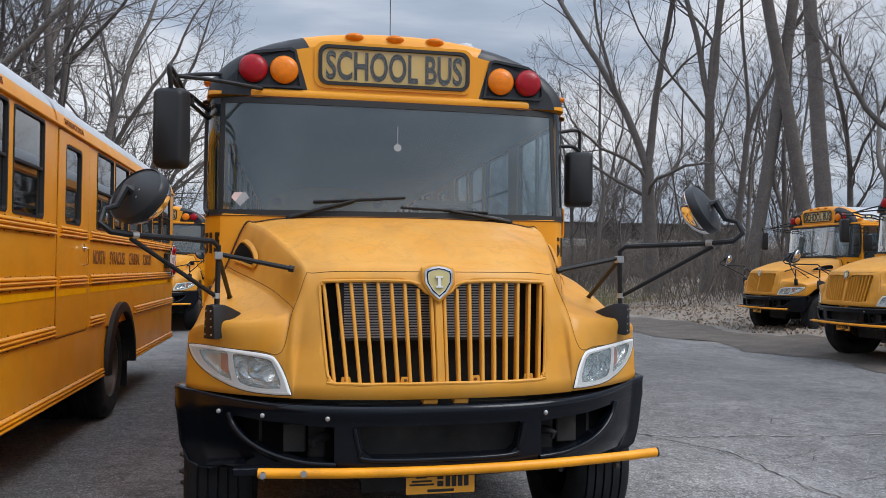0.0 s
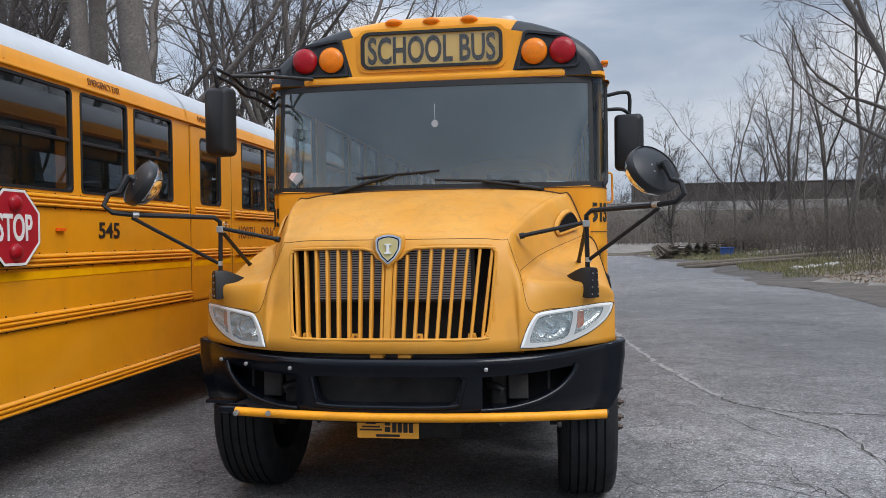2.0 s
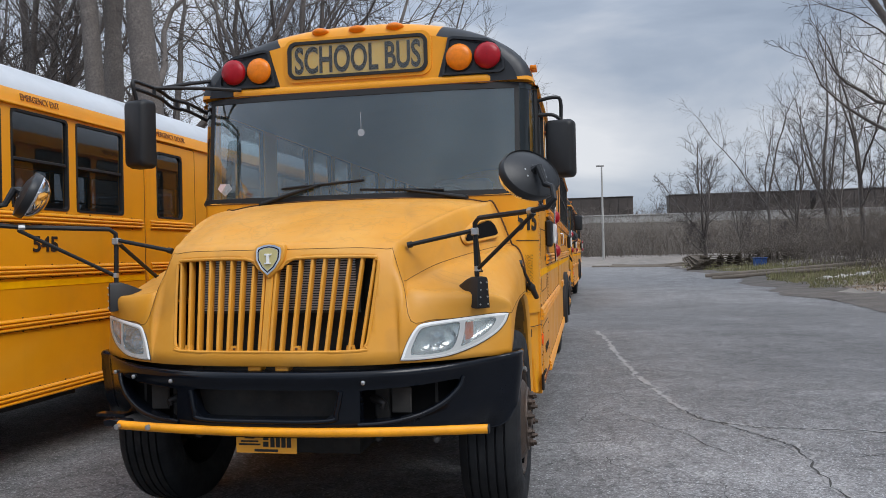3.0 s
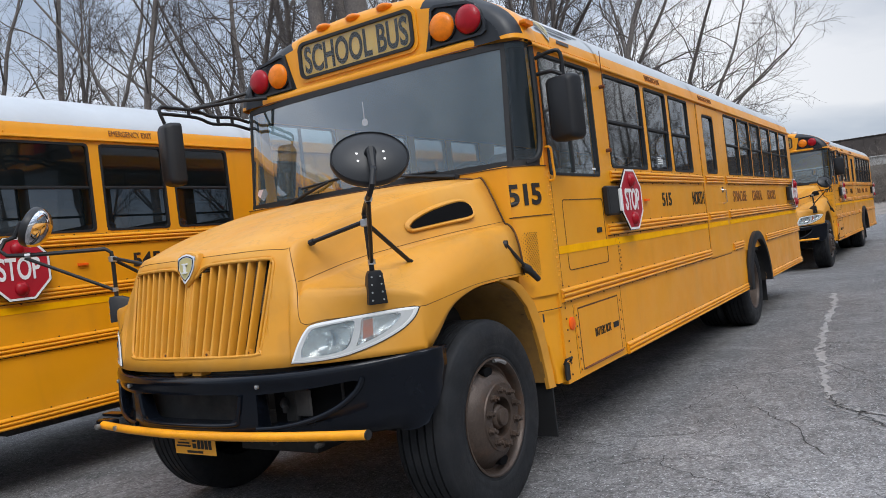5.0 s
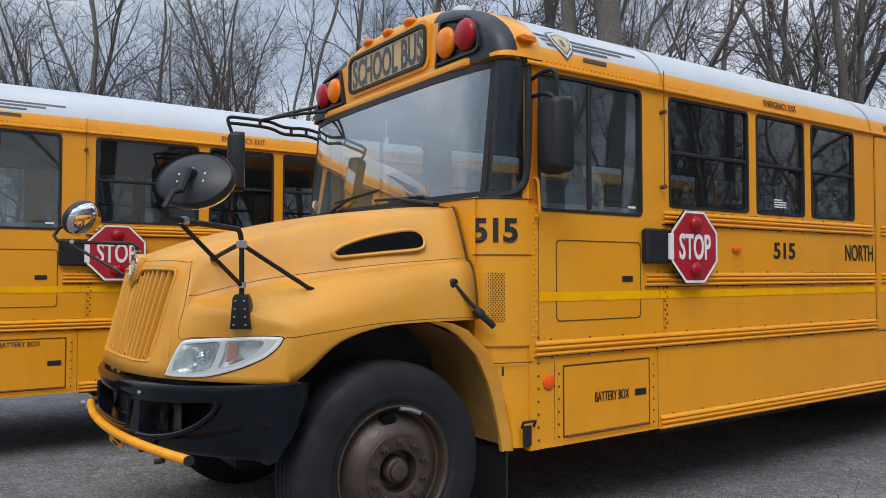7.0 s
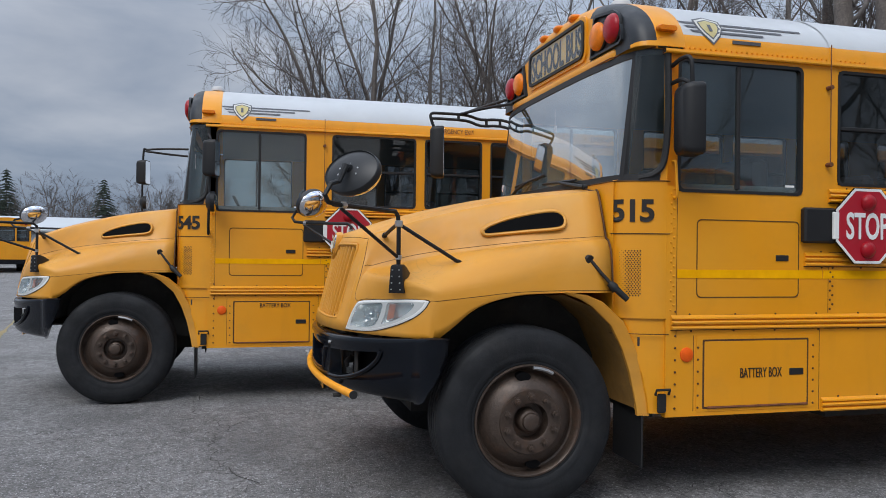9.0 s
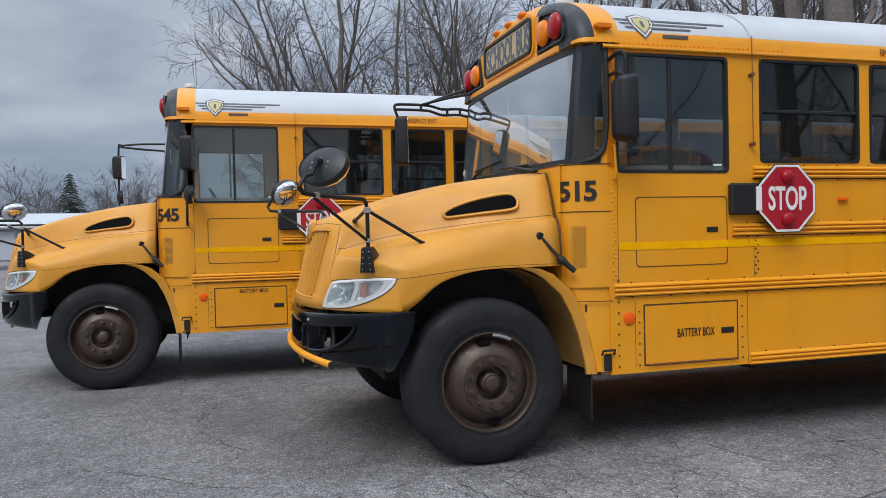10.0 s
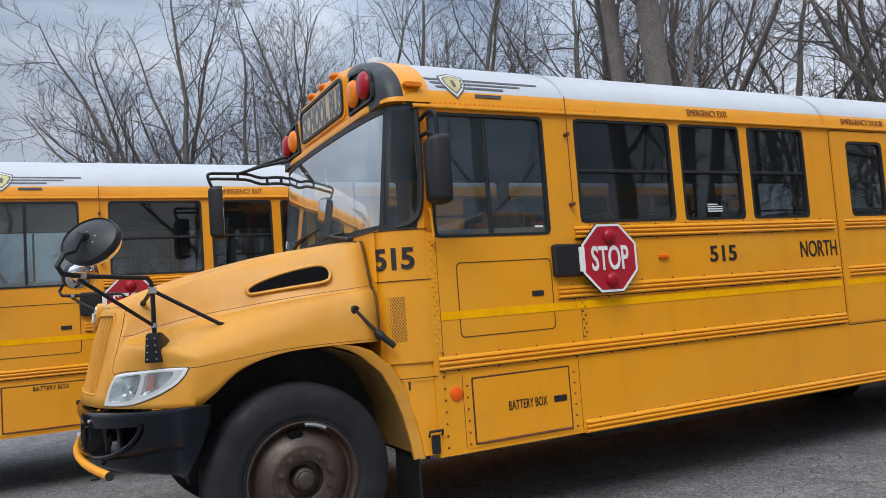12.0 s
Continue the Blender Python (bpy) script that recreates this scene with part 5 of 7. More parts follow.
            # battery box and driver's panel
            bb = part("battery_box", Geo().frame_ring(rounded(2.30, 0.545, 3.11, 0.985, 0.01), rounded(2.345, 0.565, 3.065, 0.962, 0.01), 1.2205, 1.2235), YELLOW, flank, "battery box hatch with black lettering")
            part("hatch", Geo().box((1.2205, 2.352, 0.572), (1.2245, 3.058, 0.955), 0.002), YELLOW, bb)
            part("hatch_seam", Geo().frame_ring(rounded(2.340, 0.560, 3.067, 0.966, 0.008), rounded(2.352, 0.572, 3.058, 0.955, 0.008), 1.2205, 1.2240), RUST_LINE, bb)
            part("hatch_handle", Geo().box((1.2245, 2.93, 0.745), (1.230, 3.03, 0.785), 0.006), RUBBER, bb)
            part("hatch_hinge", Geo().tube([(1.228, 2.37, 0.568), (1.228, 3.06, 0.568)], 0.007, 6), RUST, bb)
            pn = part("access_panel", Geo().frame_ring(rounded(2.295, 1.21, 2.995, 1.67, 0.03), rounded(2.301, 1.216, 2.989, 1.664, 0.027), 1.2205, 1.2225), GAP, flank, "flush hatch under the driver's window")
            part("hatch_handle", Geo().box((1.221, 2.83, 1.43), (1.227, 2.92, 1.465), 0.006), RUBBER, pn)
            part("side_marker", Geo().lathe([(0.042, 1.221), (0.042, 1.228), (0.036, 1.232), (0.001, 1.233)], "x", (0, 2.235, 0.88), 24), MARKER, flank, "round orange reflector")
            part("turn_lamp", Geo().prism([(3.91, 1.632), (3.99, 1.632), (4.0, 1.64), (3.99, 1.652), (3.91, 1.652)], 1.222, 1.245, "x", 0.004), MARKER, flank, "small amber side lamp")
            for y in (3.19,):
                part("aerial_stay", Geo().tube([(1.25, y, 2.02), (1.25, y, 2.62), (1.25, y, 2.75)], 0.003, 6).tube([(1.222, y, 2.02), (1.262, y, 2.02)], 0.014, 8).tube([(1.222, y, 2.49), (1.262, y, 2.49)], 0.014, 8), RUST, bus, "thin whip aerial on two brackets")
            for z in (1.955, 1.972, 1.989, 2.006) if arm else ():
                part("window_notice", Geo().box((1.2102, 4.44, z), (1.2108, 4.44 + (0.15 if z < 2.0 else 0.10), z + 0.009)), WHITE, flank, "small white notice on the pane")
            part("window_notice", Geo().box((1.2102, 2.90, 1.875), (1.2108, 2.965, 1.888)), WHITE, flank)
            stop_arm(bus, 3.425)
            stop_arm(bus, 11.25)
            lettering(number, 0.118, 0.27, LETTER, flank, side(4.54, 1.642, 1.2235), 0.02)
            for words, y0, y1 in name_at:
                lettering(words, 0.13, y1 - y0, LETTER_BROWN if y0 > 6 else LETTER, flank, side((y0 + y1) / 2, 1.642, 1.2235), 0.004)
            lettering("BATTERY BOX", *((0.058, 0.285) if arm else (0.04, 0.29)), LETTER, flank, side(2.735, 0.765 if arm else 0.925, 1.2265), 0.0)
            # decal on the roof's edge: shield and streaks
            for k, (a, b) in enumerate(((2.22, 3.05), (2.25, 2.90), (2.28, 2.76))):
                z = 2.835 - 0.030 * k
                x = 1.215 * (1 - ((z - 2.635) / 0.505) ** 2.2) ** (1 / 2.2)
                z2 = z + 0.014
                x2 = 1.215 * (1 - ((z2 - 2.635) / 0.505) ** 2.2) ** (1 / 2.2)
                dec = Geo().add([(x + 0.004, a, z), (x + 0.004, b, z), (x2 + 0.004, b, z2), (x2 + 0.004, a - 0.02, z2)], [(0, 1, 2, 3)])
                part("streak", dec, DECAL, flank, "", 0)
            def crest(k, d):
                pts = []
                for p, q in ((0, -0.12), (0.055, -0.06), (0.085, 0.0), (0.085, 0.055), (0.04, 0.07), (0, 0.085), (-0.04, 0.07), (-0.085, 0.055), (-0.085, 0.0), (-0.055, -0.06)):
                    z = 2.815 + q * k * 0.93
                    pts.append((1.215 * (1 - max(0, (z - 2.635) / 0.505) ** 2.2) ** (1 / 2.2) + d, 2.40 + p * k, z))
                return Geo().add(pts, [tuple(range(10))])
            part("shield_decal", crest(1.06, 0.005), DECAL, flank, "", 0)
            part("shield_decal", crest(0.93, 0.007), DECAL_LIGHT, flank, "", 0)
            part("shield_decal", crest(0.76, 0.008), DECAL, flank, "", 0)
            part("shield_decal", crest(0.66, 0.009), GOLD, flank, "", 0)
            part("shield_decal", Geo().loft([[(1.215 * (1 - max(0, (z - 2.635) / 0.505) ** 2.2) ** (1 / 2.2) + 0.011, y, z) for y in (2.389, 2.411)] for z in (2.785, 2.81, 2.835)]), DECAL, flank, "", 0)
            part("maker_bar", Geo().box((1.205, 2.53, 2.715), (1.212, 2.72, 2.735)), DECAL, flank)
        for words, y0, y1, z in (("EMERGENCY EXIT", 4.32, 4.73, 2.70), ("EMERGENCY DOOR", 6.05, 6.6, 2.70)):
            lettering(words, 0.05, y1 - y0, LETTER_BROWN, flank, side((y0 + y1) / 2, z, 1.213, s) @ pose(0, 0, 0, -12), 0.0)
        rv = Geo()
        for y in (3.22,):
            for k in range(26):
                z = 1.14 + 0.028 * k
                if y < 3 or z < 1.4:
                    rv.lathe([(0.0075, s * 1.22), (0.006, s * 1.2245), (0.001, s * 1.2265)], "x", (0, y + (0.018 if k % 2 else 0), z), 6)
        for y, z0, z1 in ((3.205, 1.115, 1.395), (3.145, 0.53, 1.02), (2.28, 0.55, 0.99), (2.165, 0.98, 1.82)):
            part("panel_joint", Geo().box((s * 1.2203, y, z0), (s * 1.2215, y + 0.003, z1)), RUST_LINE, flank)
        pv = Geo()
        for k in range(40):
            pv.lathe([(0.006, s * 1.213), (0.004, s * 1.2205)], "x", (0, 2.1 + 0.035 * k, 2.668), 6)
        for k in range(26):
            pv.lathe([(0.0075, s * 1.22), (0.005, s * 1.2262)], "x", (0, 2.13 + (0.018 if k % 2 else 0), 1.14 + 0.028 * k), 6)
        tagged(part("painted_rivet_band", pv, YELLOW, flank), kind="stuff")
        for y, zs_ in ((2.31, 6), (3.10, 6), (2.16, 9)):
            for k in range(zs_):
                rv.lathe([(0.0075, s * 1.2225), (0.006, s * 1.227), (0.001, s * 1.229)], "x", (0, y, 0.57 + 0.07 * k), 6)
        tagged(part("rivet_band", rv, RIVET if s > 0 else YELLOW, flank), kind="stuff")
        part("cowl_latch", Geo().box((s * 1.222, 2.045, 0.55), (s * 1.24, 2.10, 0.66), 0.006).tube([(s * 1.235, 2.03, 0.655), (s * 1.25, 2.03, 0.685), (s * 1.25, 2.115, 0.685), (s * 1.235, 2.115, 0.655)], 0.008), RUBBER, bus, "black rubber latch")

    # roof, front cap
    prof = roof_curve(32)
    rows = [[(x, y, z) for x, z in prof] for y in (2.20, 2.6, 3.23, 3.25, 4.6, 5.9, 7.2, 8.5, 9.8, 11.1, REAR)]
    part("roof", Geo().loft(rows), [ROOF, YELLOW], bus, "white painted roof above yellow eaves", 40, lambda c: 1 if c.z < 2.745 else 0)
    for y in (3.24, 5.84, 8.5, 11.0):
        ribs = Geo().loft([[(x * 1.004, y + d, 2.635 + (z - 2.635) * 1.012 + 0.002 * (abs(d) < 0.01)) for x, z in prof] for d in (-0.02, -0.018, 0.018, 0.02)])
        part("roof_seam", ribs, [ROOF, YELLOW], bus, "", 40, lambda c: 1 if c.z < 2.745 else 0)
    rings = []
    for ins, y in ((0.0, 2.21), (-0.004, 2.20), (-0.004, 2.10), (0.0, 2.03), (0.008, 1.985), (0.028, 1.945), (0.06, 1.922), (0.10, 1.912)):
        rings.append([(x, y + 0.10 * 0.0, z) for x, z in roof_curve(32, ins)])
    rings = [[(x, y, max(z, 2.665)) for x, y, z in r] for r in rings]
    cap = part("front_cap", Geo().loft(rings), [YELLOW, CAP_BLACK], bus, "rounded front cap, black corners round a yellow centre", 40,
               lambda c: 1 if c.y < 2.03 and abs(c.x) > 0.60 and c.z > 2.69 else 0)
    def face(u0, u1, y, mat, nm):
        rows = []
        for k in range(13):
            u = u0 + (u1 - u0) * k / 12
            a = math.pi / 2 * (1 - u)
            xt = (1.215 - 0.10) * math.copysign(abs(math.cos(a)) ** (2 / 2.2), math.cos(a))
            zt = 2.635 + (0.505 - 0.10) * abs(math.sin(a)) ** (2 / 2.2)
            xb = xt * (0.86 if abs(xt) < 0.7 else 0.86 + 0.14 * (abs(xt) - 0.7) / 0.415)
            rows.append([(xb + (xt - xb) * f, y, 2.665 + (max(zt, 2.668) - 2.665) * f) for f in (0, 0.15, 0.4, 0.7, 1.0)])
        part(nm, Geo().loft(rows), mat, cap)
    face(-0.372, 0.372, 1.912, YELLOW, "centre_panel")
    face(0.372, 1.0, 1.912, CAP_BLACK, "corner_panel")
    face(-1.0, -0.372, 1.912, CAP_BLACK, "corner_panel")
    part("cap_lip", Geo().loft([[(x, 1.905 + (0.13 * max(0, abs(x) - 0.9) / 0.3) + d, z) for x in np.linspace(-1.21, 1.21, 41)] for d, z in ((0.03, 2.725), (0.002, 2.712), (-0.006, 2.70), (-0.007, 2.675), (0.0, 2.655), (0.05, 2.648))]), YELLOW, cap, "yellow ridge over the windshield with rust streaks")
    part("lip_rust", Geo().tube([(x, 1.898 + (0.13 * max(0, abs(x) - 0.9) / 0.3), 2.66) for x in np.linspace(-1.2, 1.2, 31)], 0.004, 5), RUST, cap)
    # sign
    sg = part("destination_sign", Geo().frame_ring(rounded(-0.505, 2.757, 0.505, 3.02, 0.06), rounded(-0.48, 2.778, 0.48, 2.999, 0.045), 1.925, 1.888, "y"), RUBBER, bus, "black-framed sign with worn yellow face")
    part("sign_face", Geo().prism(rounded(-0.485, 2.775, 0.485, 3.002, 0.045), 1.915, 1.906, "y"), SIGN, sg)
    lettering("SCHOOL BUS", 0.192, 0.91, LETTER, sg, pose(0, 1.902, 2.888), 0.022)
    part("sign_glass", Geo().add([(-0.48, 1.894, 2.785), (0.48, 1.894, 2.785), (0.48, 1.894, 2.99), (-0.48, 1.894, 2.99)], [(0, 1, 2, 3)]), SIGN_GLASS, sg).visible_shadow = False
    part("sign_brow", Geo().frame_ring(rounded(-0.53, 2.735, 0.53, 3.042, 0.07), rounded(-0.505, 2.757, 0.505, 3.02, 0.06), 1.92, 1.90, "y"), YELLOW, sg)
    for s in (1, -1):
        part("lamp_bezel", Geo().frame_ring([(s * x, z) for x, z in ((0.60, 2.72), (1.0, 2.72), (1.03, 2.74), (1.03, 2.80), (0.97, 2.92), (0.92, 2.95), (0.68, 2.985), (0.645, 2.97))], [(s * x, z) for x, z in ((0.62, 2.735), (0.995, 2.735), (1.015, 2.75), (1.015, 2.80), (0.955, 2.91), (0.915, 2.932), (0.685, 2.966), (0.66, 2.955))], 1.915, 1.893, "y"), CAP_BLACK, cap)
        for x, mat in ((0.917, RED_LENS), (0.723, AMBER_LENS)):
            lm = part("warning_lamp", Geo().lathe([(0.094, 1.915), (0.096, 1.90), (0.09, 1.895)], "y", (s * x, 0, 2.836), 32, False), RUBBER, cap, "round warning lamp")
            part("lens", Geo().lathe([(0.09, 1.90), (0.09, 1.885), (0.078, 1.868), (0.05, 1.856), (0.02, 1.852), (0.001, 1.851)], "y", (s * x, 0, 2.836), 32, False), mat, lm, "red lens" if mat is RED_LENS else "amber lens")
        part("corner_marker", Geo().prism(rounded(2.03, 2.755, 2.15, 2.785, 0.012), s * 1.19, s * 1.235, "x", 0.006), AMBER_LENS, cap)
    for x in (-0.27, 0, 0.27):
        part("clearance_lamp", Geo().loft([[(x + 0.062 * k * math.cos(a), 1.955 - h, 3.085 + 0.027 * k * math.sin(a) + h * 0.1) for a in np.linspace(0, 2 * math.pi, 21)[:-1]] for k, h in ((1.05, 0.0), (1.0, 0.03), (0.8, 0.05), (0.4, 0.06), (0.02, 0.062))], True), AMBER_LENS, cap, "amber clearance lamp")
    part("strobe_base", Geo().lathe([(0.07, 3.10), (0.07, 3.125), (0.05, 3.15), (0.001, 3.155)], "z", (0.53, 2.15, 0), 20), ROOF, bus)
    part("aerial", Geo().tube([(0.0, 2.2, 3.13), (0.0, 2.2, 3.55)], 0.003, 5), PLASTIC, bus)

    # cowl below the windshield
    cow = [(-1.22, 2.12), (-1.215, 2.06), (-1.19, 1.97), (-1.15, 1.89), (-1.09, 1.835), (-1.0, 1.81), (0, 1.80)]
    cow = cow + [(-x, y) for x, y in cow[::-1][1:]]
    cow = [tuple(p) for p in smooth_line(cow, 4)]
    part("cowl", Geo().loft(loft_path(cow, (1.09, 1.3, 1.6, 1.86, 1.885))).loft([[(x * 0.987, max(y + 0.004, interp(z, [0.52, 0.61, 0.78, 0.925, 1.0, 1.068, 1.1], [2.02, 2.01, 1.972, 1.925, 1.90, 1.855, 1.83])), z) for x, y in cow] for z in (0.54, 0.61, 0.70, 0.78, 0.85, 0.925, 1.0, 1.05, 1.09)]).loft([[(x, y, 1.885) for x, y in cow], [(x * 0.98, y + 0.05, 1.90) for x, y in cow]]), YELLOW, bus, "yellow cowl with rust at its top edge")
    part("cowl_seam", Geo().tube([(x * 1.002, y - 0.002, 1.885) for x, y in cow], 0.0035, 5).tube([(x * 1.002, y - 0.002, 1.58) for x, y in cow if x > 1.0], 0.003, 5).tube([(x * 1.002, y - 0.002, 1.0) for x, y in cow if x > 1.0], 0.003, 5), GAP, bus)
    for s in (1, -1):
        me = text_mesh(number, 0.132, 0.25, LETTER, 0.002, 0.03, 0.92)
        way = [Vector((x, y)) for x, y in cow if x >= 0.9]
        way = way if way[0].y < way[-1].y else way[::-1]
        run = [0.0]
        for a, b in zip(way, way[1:]):
            run.append(run[-1] + (b - a).length)
        mid = interp(1.91, [q.y for q in way], run)
        for v in me.vertices:
            at = mid + s * v.co.x
            q = Vector((interp(at, run, [k.x for k in way]), interp(at, run, [k.y for k in way])))
            q2 = Vector((interp(at + 0.01, run, [k.x for k in way]), interp(at + 0.01, run, [k.y for k in way])))
            d = (q2 - q).normalized()
            q += Vector((d.y, -d.x)) * (0.004 - v.co.y)
            v.co = (s * q.x, q.y, 1.712 + v.co.z)
        num = new("lettering", me)
        num.parent = bus
        vg = Geo()
        for i in range(7):
            for j in range(24):
                y = 1.858 + 0.0145 * i + (0.00725 if j % 2 else 0)
                x = interp(y, [1.835, 1.89, 1.97, 2.06], [1.09, 1.15, 1.19, 1.215])
                z = 1.222 + 0.0112 * j
                vg.add([(s * (x + 0.0035), y - 0.0047, z), (s * (x + 0.0045), y, z - 0.0062), (s * (x + 0.0055), y + 0.0047, z), (s * (x + 0.0045), y, z + 0.0062)], [(0, 1, 2, 3)])
        tagged(part("cowl_vent", vg, RUBBER, bus, "perforated vent", 0), kind="stuff")
    # windshield: plan path with curved corners
    ws = [(0, 1.842), (0.5, 1.848), (0.85, 1.868), (1.0, 1.885), (1.095, 1.905)]
    ws = [(-x, y) for x, y in ws[::-1][:-1]] + ws
    ws = [tuple(p) for p in smooth_line(ws, 4)]
    qt = [tuple(p) for p in smooth_line([(1.12, 1.918), (1.165, 1.955), (1.20, 2.02), (1.212, 2.085)], 4)]
    zz = (1.905, 2.1, 2.3, 2.5, 2.645)
    RK = 0.11
    shield_glass = part("windshield", Geo().loft(loft_path(ws, zz, RK)), SHIELD_WHITE, bus, "large flat windshield, slightly hazy, with sky sheen in its colour")
    shield_glass.visible_shadow = False
    def band(path, z0, z1, d):
        rows = [[(x, y - d + RK * (z - 2.25), z) for x, y in path] for z in (z0, z1)]
        rows2 = [[(x, y + 0.01 + RK * (z - 2.25), z) for x, y in path] for z in (z1, z0)]
        return rows[:1] + rows[1:] + rows2 + rows[:1]
    full = [(-x, y) for x, y in qt[::-1]] + ws + qt
    seal = Geo().loft(band(full, 1.885, 1.925, 0.006)).loft(band(full, 2.615, 2.655, 0.006))
    part("windshield_seal", seal, RUBBER, bus)
    for s in (1, -1):
        pil = Geo().loft([[(s * x, y + dy + RK * (z - 2.25), z) for z in np.linspace(1.9, 2.65, 6)] for x, y, dy in ((1.090, 1.905, 0.02), (1.090, 1.905, -0.006), (1.119, 1.918, -0.008), (1.123, 1.922, 0.02))])
        part("corner_post", pil, RUBBER, bus)
        q = part("quarter_glass", Geo().loft(loft_path([(s * x, y) for x, y in qt], zz, RK * 0.6)), QUARTER_GLASS, bus)
        q.visible_shadow = False
        part("quarter_seal", Geo().tube(smooth_line([(s * 1.213, 2.10, 2.64), (s * 1.2145, 2.105, 2.3), (s * 1.213, 2.085, 2.02), (s * 1.205, 2.03, 1.93), (s * 1.17, 1.94, 1.90)], 5), 0.02, 8), RUBBER, bus)
        post = Geo().loft([[(s * x, y, z) for z in (1.86, 2.0, 2.3, 2.64)] for x, y in ((1.205, 2.09), (1.22, 2.10), (1.22, 2.18), (1.17, 2.18))])
        part("door_post", post, YELLOW, bus)
        # small filler under the rounded corner of the quarter glass
        part("quarter_corner", Geo().add([(s * 1.214, 2.10, 1.88), (s * 1.214, 2.10, 2.05), (s * 1.205, 2.03, 1.94), (s * 1.18, 1.96, 1.895)], [(0, 1, 2, 3)]), YELLOW, bus)
    # wipers
    for x0, z0, x1, z1 in ((-0.68, 1.875, 0.06, 2.02), (0.76, 1.875, 0.03, 1.955)):
        wp = part("wiper", Geo().tube([(x0, 1.79, z0), (x0 * 0.7 + x1 * 0.3, 1.775, z0 + (z1 - z0) * 0.45), (x0 * 0.45 + x1 * 0.55, 1.79, z0 + (z1 - z0) * 0.8)], [0.016, 0.012, 0.008]), PLASTIC, bus)
        part("wiper_blade", Geo().tube([(x0 * 0.8 + x1 * 0.2, 1.80, z0 + (z1 - z0) * 0.72), (x1, 1.81, z1)], 0.009, 6), PLASTIC, wp)
        part("wiper_pivot", Geo().lathe([(0.024, 1.83), (0.02, 1.785), (0.001, 1.78)], "y", (x0, 0, z0), 12), PLASTIC, wp)
    part("sticker", Geo().prism([(-1.04, 2.0), (-0.985, 1.945), (-0.93, 2.0), (-0.95, 2.035), (-1.02, 2.035)], 1.857, 1.859, "y"), STICKER, bus, "pink and white sticker in the windshield")
    part("hanging_tag", Geo().lathe([(0.025, 1.90), (0.025, 1.905), (0.001, 1.906)], "y", (0.02, 0, 2.36), 16).tube([(0.02, 1.90, 2.385), (0.02, 1.90, 2.50)], 0.003, 4), STICKER, bus)
    # flat mirrors
    if arm:
        flat_mirror(bus, (1.385, 2.15, 2.215), 1, (0.20, 0.40), -12, [[(1.23, 2.12, 2.55), (1.34, 2.12, 2.57), (1.39, 2.14, 2.55), (1.39, 2.15, 2.40)], [(1.23, 2.12, 2.45), (1.33, 2.12, 2.45), (1.385, 2.14, 2.42)]])
        flat_mirror(bus, (-1.33, 1.37, 2.335), -1, (0.18, 0.45), -15, [
            [(-1.21, 2.07, 2.585), (-1.29, 1.93, 2.64), (-1.32, 1.75, 2.64), (-1.335, 1.62, 2.675), (-1.34, 1.40, 2.68), (-1.34, 1.31, 2.675), (-1.335, 1.295, 2.64), (-1.33, 1.33, 2.54)],
            [(-1.21, 2.07, 2.53), (-1.29, 1.92, 2.585), (-1.32, 1.75, 2.585), (-1.335, 1.62, 2.625), (-1.34, 1.40, 2.632), (-1.34, 1.31, 2.63)],
            [(-1.31, 1.80, 2.585), (-1.312, 1.80, 2.612), (-1.31, 1.80, 2.64)], [(-1.335, 1.55, 2.63), (-1.337, 1.55, 2.65), (-1.335, 1.55, 2.676)], [(-1.29, 1.92, 2.585), (-1.29, 1.92, 2.61), (-1.29, 1.92, 2.64)],
            [(-0.86, 1.89, 2.705), (-1.10, 1.72, 2.70), (-1.335, 1.56, 2.68)], [(-1.12, 1.95, 2.80), (-1.24, 1.75, 2.74), (-1.335, 1.58, 2.68)]])
    else:
        flat_mirror(bus, (1.387, 2.14, 2.305), 1, (0.19, 0.34), -12, [[(1.23, 2.10, 2.52), (1.34, 2.10, 2.53), (1.385, 2.12, 2.48), (1.385, 2.12, 2.3), (1.385, 2.11, 1.66), (1.23, 2.11, 1.63)]])
        round_mirror(bus, (1.387, 2.14, 1.905), 0.095)
        flat_mirror(bus, (-1.313, 1.21, 2.405), -1, (0.17, 0.30), -15, [[(-1.10, 1.86, 2.69), (-1.22, 1.5, 2.70), (-1.313, 1.25, 2.69), (-1.313, 1.20, 2.66), (-1.313, 1.19, 2.2), (-1.313, 1.19, 1.93)], [(-1.18, 1.92, 2.60), (-1.29, 1.5, 2.64), (-1.313, 1.22, 2.67)]])
        round_mirror(bus, (-1.313, 1.22, 2.03), 0.085)
    # grab handle by the door post
    part("grab_handle", Geo().tube(smooth_line([(1.225, 2.13, 2.0), (1.26, 2.13, 1.99), (1.262, 2.135, 1.90), (1.262, 2.14, 1.80), (1.225, 2.14, 1.79)], 3), 0.008), YELLOW, bus)

    # rear end
    rear = Geo()
    rear.loft([[(-1.22, REAR, z), (-0.62, REAR + 0.02, z), (-0.60, REAR + 0.02, z), (0.60, REAR + 0.02, z), (1.22, REAR, z)] for z in (0.52, 1.0, 1.8)])
    rear.loft([[(x, REAR, 2.58), (x * 0.6, REAR + 0.01, 2.58)] for x in (-1.22, 1.22)])
    rear.add([(x, REAR, max(z, 2.5)) for x, z in roof_curve(24)], [tuple(range(25))])
    for x0, x1 in ((-1.22, -1.12), (-0.50, -0.40), (0.40, 0.50), (1.12, 1.22)):
        rear.box((x0, REAR - 0.02, 1.79), (x1, REAR + 0.02, 2.60))
    part("rear_wall", rear, YELLOW, bus)
